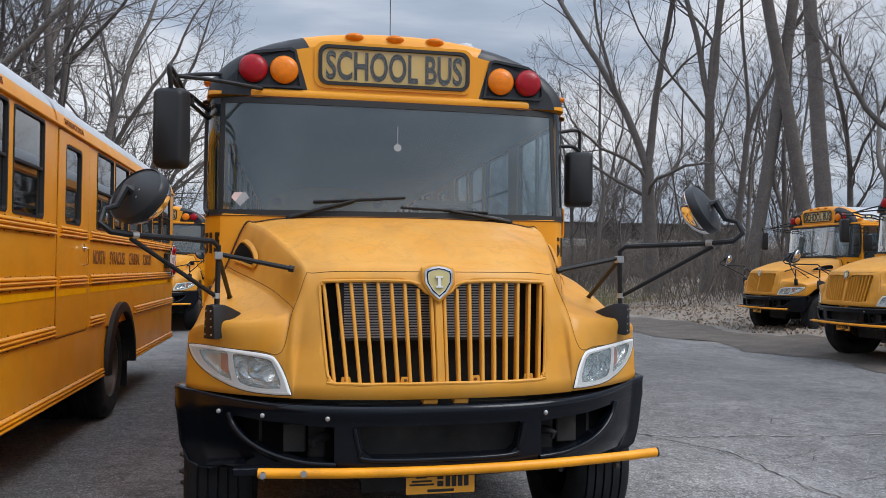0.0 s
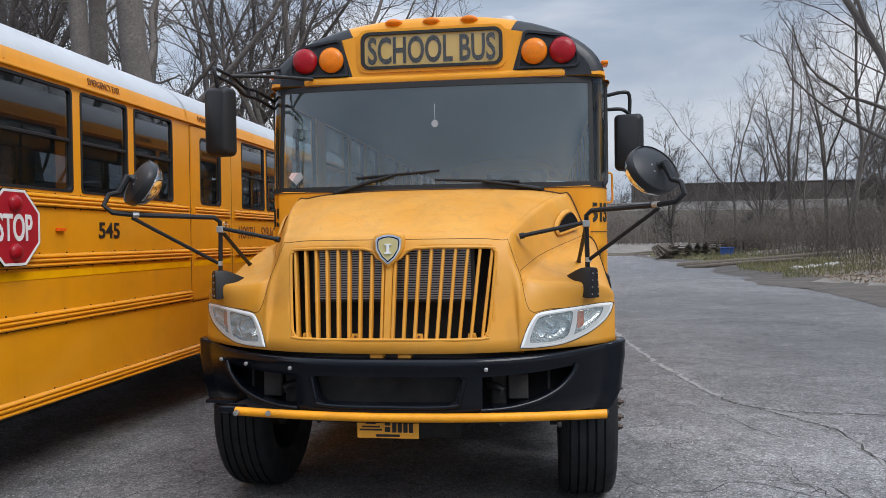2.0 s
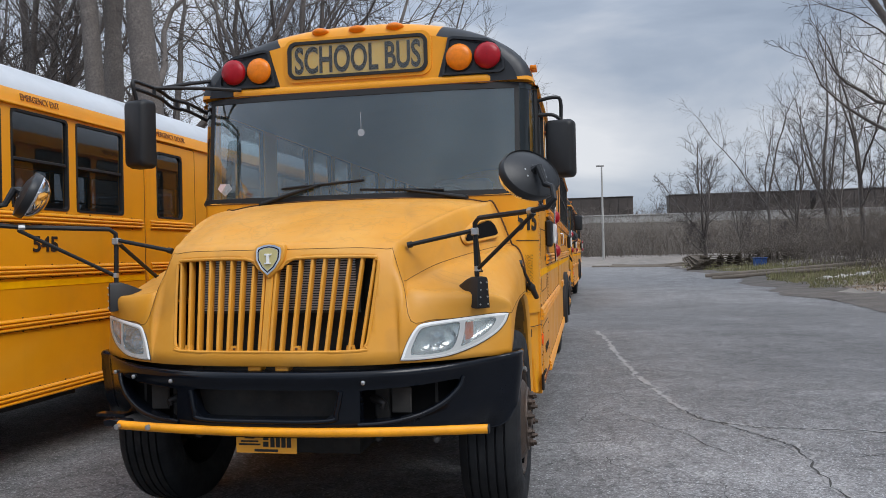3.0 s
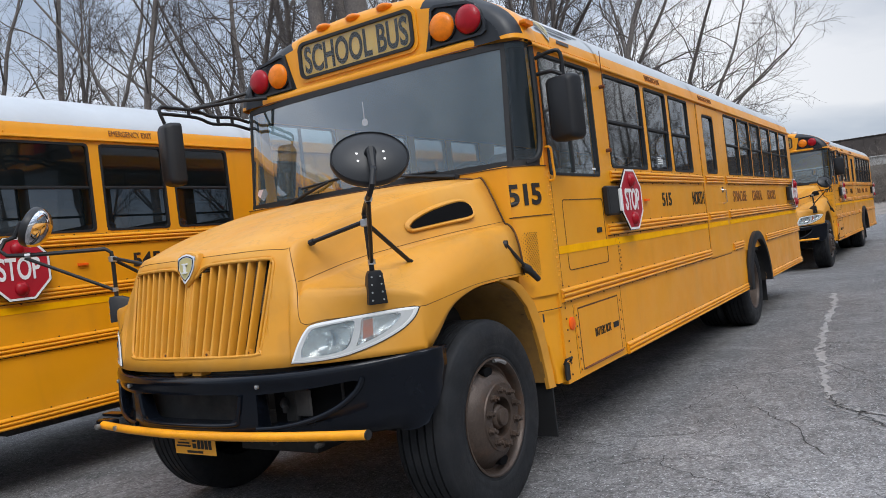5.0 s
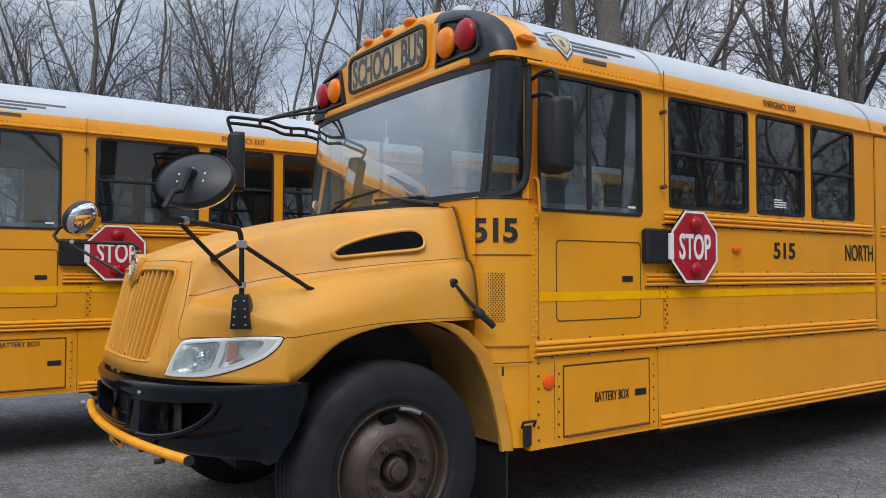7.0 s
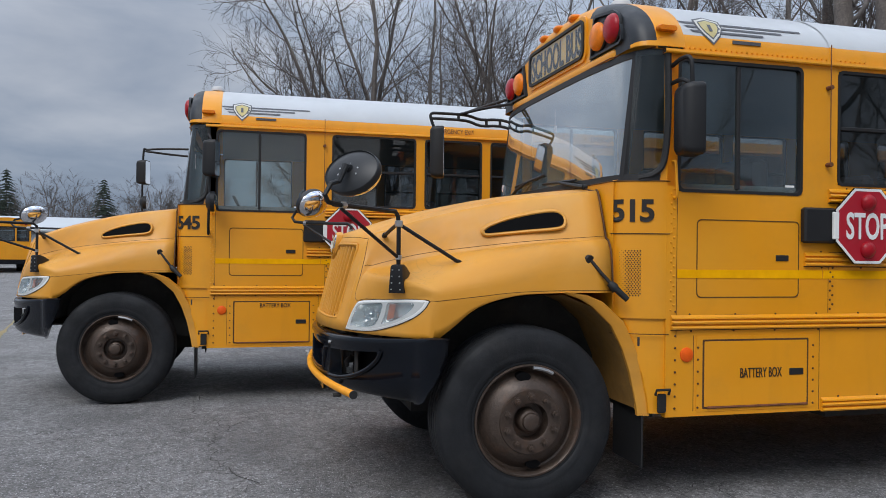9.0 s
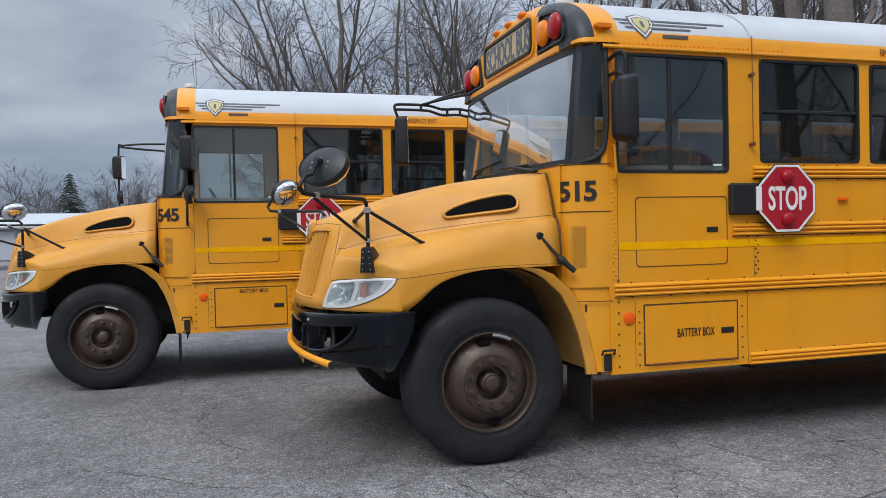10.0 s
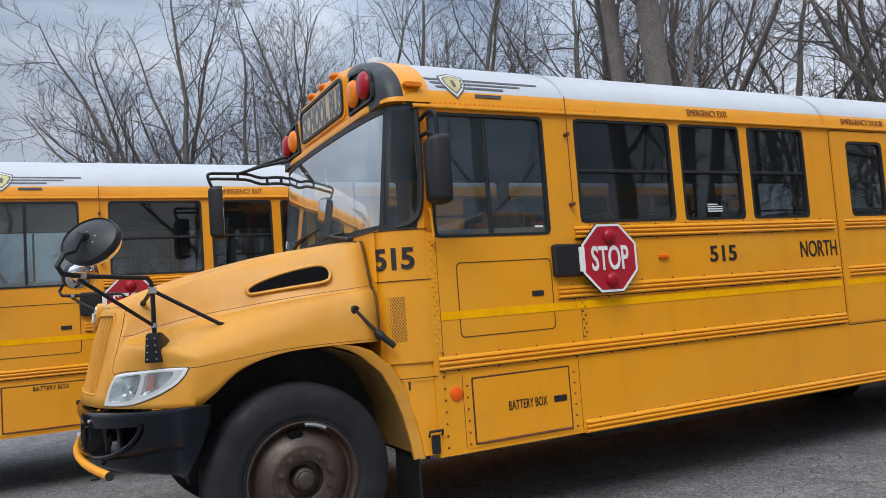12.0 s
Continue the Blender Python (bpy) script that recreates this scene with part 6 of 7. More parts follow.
    for x0, x1 in ((-1.12, -0.50), (-0.40, 0.40), (0.50, 1.12)):
        part("rear_window", Geo().add([(x0, REAR, 1.80), (x1, REAR, 1.80), (x1, REAR, 2.58), (x0, REAR, 2.58)], [(0, 1, 2, 3)]), TINTED, bus).visible_shadow = False
        part("rear_window_frame", Geo().frame_ring(rounded(x0 - 0.01, 1.79, x1 + 0.01, 2.6, 0.05), rounded(x0 + 0.03, 1.83, x1 - 0.03, 2.56, 0.05), REAR - 0.01, REAR + 0.025, "y"), RUBBER, bus)
    for s in (1, -1):
        for x, mat in ((0.95, RED_LENS), (0.72, AMBER_LENS)):
            part("rear_lamp", Geo().lathe([(0.09, REAR), (0.09, REAR + 0.03), (0.06, REAR + 0.05), (0.001, REAR + 0.06)], "y", (s * x, 0, 2.80), 20), mat, bus)
        part("tail_lamp", Geo().lathe([(0.09, REAR), (0.09, REAR + 0.03), (0.001, REAR + 0.05)], "y", (s * 0.95, 0, 1.45), 20), RED_LENS, bus)
    part("rear_bumper", Geo().box((-1.2, REAR - 0.05, 0.48), (1.2, REAR + 0.10, 0.75), 0.02), BLACK, bus)

    # cabin
    part("cabin_floor", Geo().box((-1.17, 1.95, 0.93), (1.17, REAR - 0.03, 0.98)), CABIN_DARK, bus)
    part("cabin_lining", Geo().loft([[(x * 0.965, y, z - 0.035) for x, z in prof] for y in (2.15, REAR - 0.03)]).box((-1.172, 2.1, 0.98), (-1.168, REAR - 0.03, 1.88)).box((1.168, 2.1, 0.98), (1.172, REAR - 0.03, 1.88)), CABIN, bus)
    part("dashboard", Geo().loft([[(-1.08, y, z), (1.08, y, z)] for y, z in ((1.90, 1.88), (1.95, 1.885), (2.15, 1.86), (2.22, 1.78), (2.22, 1.3))]), CABIN_DARK, bus)
    part("steering_wheel", Geo().tube([(0.55 + 0.22 * math.cos(a), 2.42 - 0.10 * math.sin(a), 1.82 + 0.19 * math.sin(a)) for a in np.linspace(0, 2 * math.pi, 29)], 0.014).tube([(0.55, 2.42, 1.82), (0.55, 2.2, 1.65)], 0.03), PLASTIC, bus)
    dseat = part("driver_seat", Geo().box((0.30, 2.62, 1.35), (0.80, 3.05, 1.50), 0.04).box((0.30, 3.0, 1.45), (0.80, 3.12, 2.12), 0.04), SEAT, bus)
    for y in [3.55 + 0.72 * k for k in range(11)]:
        for s in (1, -1):
            part("bench_seat", Geo().box((s * 0.28, y - 0.38, 1.28), (s * 1.14, y, 1.42), 0.03).box((s * 0.28, y, 1.36), (s * 1.14, y + 0.09, 1.985), 0.03), SEAT, bus)
    # frame and wheels
    ch = Geo()
    for s in (1, -1):
        ch.box((s * 0.40, 0.75, 0.55), (s * 0.48, 11.3, 0.80))
    ch.box((-0.85, 1.22, 0.44), (0.85, 1.36, 0.58)).box((-0.8, 8.0, 0.40), (0.8, 8.16, 0.62)).box((-0.3, 0.8, 0.42), (0.3, 2.0, 0.75))
    ch.box((-1.1, 2.1, 0.85), (1.1, 11.5, 0.92)).box((0.55, 3.3, 0.45), (1.1, 5.0, 0.85)).box((-1.1, 3.6, 0.45), (-0.55, 5.2, 0.85))
    ch.box((-1.1, 2.05, 0.50), (1.1, 2.09, 0.95))
    part("chassis", ch, CHASSIS, bus)
    for s in (1, -1):
        wheel(bus, 1.20, 1.29, s)
        wheel(bus, 1.19, 8.08, s, True)
        part("mud_flap", Geo().box((s * 0.55, 8.75, 0.22), (s * 1.17, 8.765, 0.62), 0.003), RUBBER, bus)
    return bus


main_bus = build_bus("515", (("NORTH", 5.38, 5.81), ("SYRACUSE", 7.14, 7.86), ("CENTRAL", 8.22, 8.86), ("SCHOOLS", 9.25, 9.85)), True, "yellow school bus with long hood, parked on worn asphalt")
second_bus = build_bus("545", (("NORTH", 6.95, 7.4), ("SYRACUSE", 7.6, 8.3), ("CENTRAL", 8.5, 9.1), ("SCHOOLS", 9.3, 9.85)), False, "yellow school bus parked beside another, gate arm removed")
second_bus.matrix_world = pose(-3.637, -2.71, 0)
BACK_ROW = [(-0.05, 15.3, -1.0), (-4.05, 15.4, 0.0), (10.1, 13.5, -90), (8.27, 8.3, -90), (-54.2, -16.5, -75), (-53.3, -20.0, -75)]
for bx, by, rz in BACK_ROW:
    copy_thing(main_bus, pose(bx, by, 0, 0, 0, rz))["label"] = "yellow school bus parked further back in the yard"

# ---- trees and undergrowth ----
BARK = material("grey_bark", (0.175, 0.152, 0.138), 0.95, spread=0.3, scale=2.5, spots=0.45, fine=18, dirt=(0.14, 0.122, 0.11), dirt_amount=0.6, dirt_scale=1.5, bump=0.9, bump_scale=9)
TWIG = material("twig_bark", (0.078, 0.067, 0.062), 0.95, spread=0.3, scale=1.0)
BRUSH = material("dry_brush", (0.155, 0.13, 0.11), 0.95, spread=0.4, scale=0.7)
NEEDLE = material("spruce_needles", (0.035, 0.05, 0.035), 0.9, spread=0.4, scale=0.8)
LEAF = material("fallen_leaf", (0.30, 0.235, 0.17), 0.9, spread=0.45, scale=7)


def limb(rng, p, d, length, r0, r1, n, wobble, rise):
    """Points and radii of one wandering limb."""
    pts, rad = [p.copy()], [r0]
    for k in range(n):
        d = d + rng.normal(0, wobble, 3) + np.array((0, 0, rise))
        d = d / np.linalg.norm(d)
        p = p + d * (length / n)
        pts.append(p.copy())
        rad.append(r0 + (r1 - r0) * (k + 1) / n)
    return np.array(pts), rad, d


def swing(rng, d, degrees):
    """A direction turned off d by an angle, in any sense."""
    o = np.cross(d, rng.normal(0, 1, 3))
    o /= np.linalg.norm(o)
    a = radians(degrees)
    return d * math.cos(a) + o * math.sin(a)


def skin(geo, pts, rad, sides):
    n = len(pts)
    d = np.gradient(pts, axis=0)
    d /= np.linalg.norm(d, axis=1)[:, None]
    ref = np.array((0.3, 0.9, 0.1)) if abs(d[0][2]) > 0.7 else np.array((0.0, 0.1, 1.0))
    u = np.cross(d, ref)
    u /= np.linalg.norm(u, axis=1)[:, None]
    v = np.cross(d, u)
    a = np.arange(sides) * 2 * math.pi / sides
    ring = pts[:, None, :] + np.array(rad)[:, None, None] * (np.cos(a)[None, :, None] * u[:, None, :] + np.sin(a)[None, :, None] * v[:, None, :])
    base = len(geo.v)
    geo.v += [tuple(q) for q in ring.reshape(-1, 3)]
    for i in range(n - 1):
        for j in range(sides):
            k = (j + 1) % sides
            geo.f.append((base + i * sides + j, base + i * sides + k, base + (i + 1) * sides + k, base + (i + 1) * sides + j))


def quick_mesh(geo, name, mat, smooth=True):
    me = bpy.data.meshes.new(name)
    me.from_pydata(geo.v, [], geo.f)
    me.polygons.foreach_set("use_smooth", [smooth] * len(me.polygons))
    me.materials.append(mat)
    me.update()
    return me


def bare_tree(seed, height, r0, clear, leaders, lean=(0, 0), fine=True, spread=1.0, twig=0.009, limbs=3, leads=None, crook=0.12, dense=1.0):
    """A leafless tree: trunk and limbs in one mesh, the crown of twigs in another."""
    rng = np.random.default_rng(seed)
    wood, crown = Geo(), Geo()
    d0 = np.array((lean[0], lean[1], 1.0))
    d0 /= np.linalg.norm(d0)
    pts, rad, d = limb(rng, np.array((0.0, 0.0, -0.3)), d0, height * clear + 0.3, r0 * 1.0, r0 * 0.72, 9, 0.028 if leads is None else 0.012, 0.0)
    rad[0], rad[1] = r0 * 1.5, r0 * 1.08
    skin(wood, pts, rad, 12)
    seconds = []
    for k in range(leaders):
        dd = swing(rng, d, (6 if k == 0 else rng.uniform(14, 34)) * spread)
        L = height * (1 - clear) * (1.0 if k == 0 else rng.uniform(0.65, 0.98))
        thick = r0 * (0.66 if k == 0 else rng.uniform(0.42, 0.58))
        if leads:
            dd = np.array((leads[k][0], leads[k][1], 1.0))
            dd /= np.linalg.norm(dd)
            thick = r0 * leads[k][2]
        q, rr, _ = limb(rng, pts[-1], dd, L, thick, 0.02, 13, crook * (0.6 if leads else 1.0), 0.035)
        skin(wood, q, rr, 8)
        seconds.append((q, rr, L, 0.12))
    for k in range(limbs):
        i = int(rng.integers(4, 9))
        dd = swing(rng, d0, rng.uniform(38, 62) * min(1.2, spread))
        dd[2] = abs(dd[2])
        L = height * rng.uniform(0.22, 0.38)
        q, rr, _ = limb(rng, pts[i], dd, L, rad[i] * 0.34, 0.016, 9, 0.19, 0.06)
        skin(wood, q, rr, 7)
        seconds.append((q, rr, L, 0.2))
    for q, rr, L, lo in seconds:
        many = round(7 * dense)
        for k in range(many):
            t = lo + (1 - lo) * (k + rng.uniform(0, 1)) / many
            i = min(len(q) - 2, int(t * (len(q) - 1)))
            p = q[i] + (q[i + 1] - q[i]) * (t * (len(q) - 1) - i)
            dd = swing(rng, (q[i + 1] - q[i]) / np.linalg.norm(q[i + 1] - q[i]), rng.uniform(24, 52) * spread)
            l2 = L * rng.uniform(0.28, 0.5) * (1.15 - 0.6 * t)
            b, br, _ = limb(rng, p, dd, l2, max(0.016, rr[i] * rng.uniform(0.32, 0.48)), 0.008, 7, 0.13, 0.05)
            skin(wood, b, br, 5)
            more = round(6 * dense)
            for m in range(more):
                t3 = 0.15 + 0.85 * (m + rng.uniform(0, 1)) / more
                j = min(len(b) - 2, int(t3 * (len(b) - 1)))
                p3 = b[j] + (b[j + 1] - b[j]) * (t3 * (len(b) - 1) - j)
                d3 = swing(rng, (b[j + 1] - b[j]) / np.linalg.norm(b[j + 1] - b[j]), rng.uniform(25, 60))
                l3 = l2 * rng.uniform(0.35, 0.6) * (1.1 - 0.5 * t3)
                c, cr_, _ = limb(rng, p3, d3, l3, max(twig * 1.25, br[j] * 0.45), twig * 0.7, 3, 0.14, 0.045)
                skin(crown, c, cr_, 3)
                if fine:
                    for w in range(4):
                        t4 = 0.2 + 0.8 * (w + rng.uniform(0, 1)) / 4
                        h = min(len(c) - 2, int(t4 * (len(c) - 1)))
                        p4 = c[h] + (c[h + 1] - c[h]) * (t4 * (len(c) - 1) - h)
                        d4 = swing(rng, (c[h + 1] - c[h]) / np.linalg.norm(c[h + 1] - c[h]), rng.uniform(22, 55))
                        e, er, _ = limb(rng, p4, d4, l3 * rng.uniform(0.35, 0.75), twig * 0.8, twig * 0.4, 1, 0.15, 0.03)
                        skin(crown, e, er, 3)
    tree = new("tree")
    tagged(tree, "tall leafless tree with grey bark", "tree", "bare trees round the yard")
    for nm, geo, mat in (("trunk", wood, BARK), ("crown", crown, TWIG)):
        ob = new(nm, quick_mesh(geo, nm, mat))
        ob.parent = tree
    return tree


def put_tree(model, x, y, turn, size=1.0, z=None, label=""):
    t = copy_thing(model, pose(x, y, bank(x, y) if z is None else z, 0, 0, turn))
    t.scale = (size, size, size)
    if label:
        t["label"] = label
    return t


BIG_FORK = bare_tree(11, 24, 0.50, 0.25, 4, lean=(0, 0), spread=1.15, twig=0.0085, limbs=4)
TALL = bare_tree(12, 26, 0.40, 0.32, 3, spread=0.8, twig=0.0085, limbs=2, crook=0.10)
STEMS = bare_tree(14, 19, 0.24, 0.22, 4, spread=1.05, twig=0.0075, crook=0.075, dense=1.3)
BROAD = bare_tree(15, 18, 0.27, 0.2, 5, spread=1.25, twig=0.0085, limbs=5, crook=0.085, dense=1.3)
SLIM = bare_tree(16, 17, 0.17, 0.3, 3, spread=0.9, twig=0.007, limbs=3, crook=0.08, dense=1.3)
SMALL = bare_tree(17, 9, 0.15, 0.2, 6, fine=True, spread=1.2, twig=0.011, limbs=4, crook=0.09, dense=1.2)
SPREADING = bare_tree(19, 18, 0.30, 0.2, 6, spread=1.3, twig=0.0105, limbs=6, crook=0.085, dense=1.35)


def by_bearing(x, y, bearing, dist):
    return x + dist * math.cos(radians(bearing)), y + dist * math.sin(radians(bearing))


def across(bearing, amount):
    """A lean to the right as seen along a bearing."""
    return (amount * math.sin(radians(bearing)), -amount * math.cos(radians(bearing)))


# wood east of the yard: the big trees by the road, each with its own lean and fork
FORKED = bare_tree(41, 23, 0.36, 0.24, 3, lean=across(64, -0.06), twig=0.0085, limbs=4, leads=((*across(64, -0.34), 0.5), (*across(64, 0.06), 0.52), (*across(64, -0.2), 0.32)))
STRAIGHT = bare_tree(42, 25, 0.25, 0.31, 3, lean=(0, 0), twig=0.0085, limbs=2, leads=((*across(60, 0.0), 0.7), (*across(60, -0.28), 0.55), (*across(60, 0.10), 0.45)))
THIN = bare_tree(43, 21, 0.16, 0.3, 2, lean=across(59, 0.10), twig=0.008, limbs=1, leads=((*across(59, 0.28), 0.7), (*across(59, 0.05), 0.5)))
LEAN_RIGHT = bare_tree(44, 26, 0.28, 0.46, 3, lean=across(58, 0.145), twig=0.0085, limbs=0, leads=((*across(58, 0.05), 0.66), (*across(58, 0.3), 0.5), (*across(58, -0.25), 0.4)))
LEAN_LEFT = bare_tree(45, 26, 0.29, 0.44, 3, lean=across(54, -0.15), twig=0.0085, limbs=0, leads=((*across(54, -0.1), 0.66), (*across(54, -0.35), 0.45), (*across(54, 0.2), 0.4)))
UPRIGHT = bare_tree(46, 25, 0.31, 0.42, 3, lean=across(52, -0.07), twig=0.0085, limbs=1, leads=((*across(52, -0.03), 0.66), (*across(52, -0.3), 0.45), (*across(52, 0.25), 0.4)))
MODELS = [BIG_FORK, TALL, STEMS, BROAD, SLIM, SMALL, SPREADING, FORKED, STRAIGHT, THIN, LEAN_RIGHT, LEAN_LEFT, UPRIGHT]
for model, brg, dist in ((FORKED, 64.0, 35), (STRAIGHT, 60.4, 33), (THIN, 58.9, 33), (LEAN_RIGHT, 57.9, 31.5), (LEAN_LEFT, 53.3, 31.5), (UPRIGHT, 52.5, 30)):
    put_tree(model, *by_bearing(-0.29, -3.24, brg, dist), 0, 1.0)
for model, brg, dist, turn, size in ((TALL, 48.4, 30, 200, 1.0), (SLIM, 65.5, 48, 30, 0.6), (SLIM, 61.8, 46, 200, 0.6), (SLIM, 56.0, 46, 10, 0.7),
                                     (BROAD, 68.0, 55, 0, 0.55), (SLIM, 70.5, 56, 60, 0.6), (SMALL, 66.3, 58, 77, 1.0), (SMALL, 63, 52, 11, 0.9), (SMALL, 59.5, 50, 50, 1.0), (SMALL, 55, 48, 90, 0.9), (SLIM, 57.2, 42, 300, 0.85), (STEMS, 54.2, 44, 15, 0.9), (SLIM, 50.6, 38, 130, 0.95)):
    put_tree(model, *by_bearing(-0.66, -3.1, brg, dist), turn, size)
for model, x, y, turn, size in ((TALL, 27, 6, 40, 1.0), (BIG_FORK, 30, -3, 190, 1.0), (LEAN_RIGHT, 26, -10, 80, 1.0), (STEMS, 31, 13, 10, 1.1), (TALL, 28, 18, 300, 1.0)):
    put_tree(model, x, y, turn, size)
# wood west of the yard
for model, x, y, turn, size in ((TALL, -8.6, 13.9, 140, 1.0), (UPRIGHT, -9.9, 13.9, 90, 0.85), (TALL, -10.9, 15.2, 20, 0.85), (SPREADING, -9.4, 25, 15, 1.0), (BROAD, -8.6, 31, 90, 1.05), (BROAD, -9.0, 42, 10, 1.0), (BROAD, -8.6, 50, 160, 0.72),
                                (STEMS, -15, 17, 300, 1.0), (SLIM, -18, 13.5, 45, 1.0), (BROAD, -19, 19, 170, 1.0), (STEMS, -23, 14.5, 60, 0.95), (SLIM, -26, 13, 90, 1.0), (BROAD, -29, 12, 310, 0.9), (STEMS, -31, 8.6, 20, 0.9), (SLIM, -34, 12.5, 200, 1.0), (SPREADING, -34.5, 5.0, 110, 1.08), (BROAD, -37, 7.4, 250, 1.08), (BROAD, -36.5, 3.2, 30, 0.72), (BROAD, -33, 9.5, 200, 0.9), (BROAD, -16, 27.7, 140, 1.05), (STEMS, -19.5, 25.5, 40, 1.1), (SPREADING, -13.2, 29.8, 220, 1.05), (BROAD, -25, 24, 75, 1.05), (BROAD, -22, 22, 20, 1.0), (SLIM, -38, 14, 44, 1.0)):
    put_tree(model, x, y, turn, size)
# beyond the end of the yard
for model, brg, dist, turn, size in ((SMALL, 81.2, 66, 0, 1.08), (SMALL, 79.0, 72, 130, 0.8), (SLIM, 76.9, 60, 10, 0.74), (SMALL, 75.2, 60, 220, 1.0), (STEMS, 73.2, 56, 40, 0.78), (SLIM, 71.2, 48, 140, 0.85), (SLIM, 69.8, 44, 250, 0.95), (SMALL, 84.5, 100, 20, 0.8)):
    put_tree(model, *by_bearing(1.12, -3.33, brg, dist), turn, size)
# far trees in the west
for model, brg, dist, turn, size in ((SMALL, 193, 95, 0, 1.05), (SMALL, 194.5, 100, 80, 0.8), (SMALL, 187.8, 100, 0, 1.0), (SMALL, 186.3, 90, 70, 1.0), (SMALL, 184.9, 92, 190, 1.05), (SMALL, 183.6, 95, 20, 0.95), (SMALL, 182.0, 90, 120, 1.0), (SMALL, 196.5, 92, 60, 0.8), (SMALL, 191.4, 92, 160, 0.95), (SMALL, 190.5, 98, 250, 0.9)):
    put_tree(model, *by_bearing(5.43, -0.25, brg, dist), turn, size, 0.0)
for m in MODELS:
    for o in (m, *m.children_recursive):
        bpy.data.objects.remove(o)


def spruce(seed, height):
    rng = np.random.default_rng(seed)
    wood, green = Geo(), Geo()
    skin(wood, np.array([(0, 0, 0.0), (0, 0, height * 0.5), (0, 0, height)]), [0.2, 0.12, 0.02], 8)
    z = 0.8
    while z < height - 0.2:
        reach = (height - z) * 0.46 + 0.35
        for k in range(9):
            a = rng.uniform(0, 2 * math.pi)
            l = reach * rng.uniform(0.6, 1.1)
            tip = np.array((math.cos(a) * l, math.sin(a) * l, z - l * rng.uniform(0.05, 0.35)))
            root = np.array((0, 0, z + 0.1))
            for m in range(9):
                q = root + (tip - root) * ((m + 1) / 9)
                for s in (-1, 1):
                    w = l * 0.22 * (1.1 - m / 9)
                    e = q + np.array((-math.sin(a) * s * w, math.cos(a) * s * w, -0.12 * rng.uniform(0.3, 1.6))) + np.array((math.cos(a), math.sin(a), 0)) * w * 0.6
                    b = len(green.v)
                    green.v += [tuple(q), tuple(q + (e - q) * 0.5 + (0, 0, 0.07)), tuple(e), tuple(q + (e - q) * 0.5 - (0, 0, 0.07))]
                    green.f.append((b, b + 1, b + 2, b + 3))
        z += 0.33
    t = new("spruce")
    tagged(t, "dark green spruce beyond the yard", "conifer", "spruces in the distance")
    for nm, geo, mat in (("trunk", wood, BARK), ("crown", green, NEEDLE)):
        ob = new(nm, quick_mesh(geo, nm, mat, False))
        ob.parent = t
    return t


sp = spruce(5, 11.0)
for brg, dist, size in ((189.6, 96, 0.86), (195.4, 104, 0.98), (196.3, 98, 0.92), (197.4, 96, 0.9), (198.9, 92, 0.84), (185.3, 118, 0.78), (184.3, 120, 0.68)):
    put_tree(sp, *by_bearing(5.43, -0.25, brg, dist), brg * 7, size, 0.0)
for o in (sp, *sp.children_recursive):
    bpy.data.objects.remove(o)


def brush(name, spots, per, height, seed, label, mat):
    """Dense leafless undergrowth: clumps of thin stems."""
    rng = np.random.default_rng(seed)
    g = Geo()
    for x, y in spots:
        z0 = bank(x, y)
        for k in range(per):
            p = np.array((x + rng.normal(0, 0.7), y + rng.normal(0, 0.7), z0 - 0.05))
            d = np.array((rng.normal(0, 0.35), rng.normal(0, 0.35), 1.0))
            d /= np.linalg.norm(d)
            L = height * rng.uniform(0.4, 1.1)
            q, rr, _ = limb(rng, p, d, L, 0.014, 0.006, 2, 0.16, 0.0)
            skin(g, q, rr, 3)
            for m in range(4):
                i = int(rng.integers(1, 3))
                e, er, _ = limb(rng, q[i], swing(rng, d, rng.uniform(25, 70)), L * rng.uniform(0.2, 0.45), 0.0085, 0.004, 1, 0.15, 0.0)
                skin(g, e, er, 3)
    ob = new(name, quick_mesh(g, name, mat))
    return tagged(ob, label, "brush", kind="stuff")


rng = np.random.default_rng(3)
east = []
for k in range(330):
    y = rng.uniform(12, 62)
    east.append((lot_edge(y) + (4.5 if y > 20 else 7.5) + abs(rng.normal(0, 7)), y))
brush("brush", east, 8, 2.6, 31, "tangle of dry leafless undergrowth under the trees", BRUSH)
west = [(-8.0 - abs(rng.normal(0, 5)), rng.uniform(13, 60)) for k in range(110)] + [(rng.uniform(-42, -9), rng.uniform(10.5, 18)) for k in range(120)]
brush("brush", west, 9, 2.6, 32, "dry leafless undergrowth behind the parked buses", BRUSH)
far = [(rng.uniform(-20, 55), rng.uniform(70, 82)) for k in range(620)]
brush("brush", far, 7, 4.2, 33, "dry brush along the railway embankment", BRUSH)
line = [by_bearing(5.43, -0.25, rng.uniform(180, 200), rng.uniform(100, 125)) for k in range(160)]
brush("hedge", line, 7, 5.5, 34, "hazy leafless hedge on the skyline", BRUSH)

# fallen leaves on the bank
leaves = Geo()
for k in range(26000):
    y = rng.uniform(6, 40)
    x = lot_edge(y) + 1.9 + abs(rng.normal(0, 5.0))
    s, a = rng.uniform(0.018, 0.045), rng.uniform(0, 2 * math.pi)
    z = bank(x, y) + rng.uniform(0.01, 0.04)
    c, n_ = math.cos(a) * s, math.sin(a) * s
    t1, t2 = rng.normal(0, 0.02, 2)
    leaves.add([(x + c, y + n_, z + t1), (x - n_ * 0.6, y + c * 0.6, z + t2), (x - c, y - n_, z - t1), (x + n_ * 0.6, y - c * 0.6, z - t2)], [(0, 1, 2, 3)])
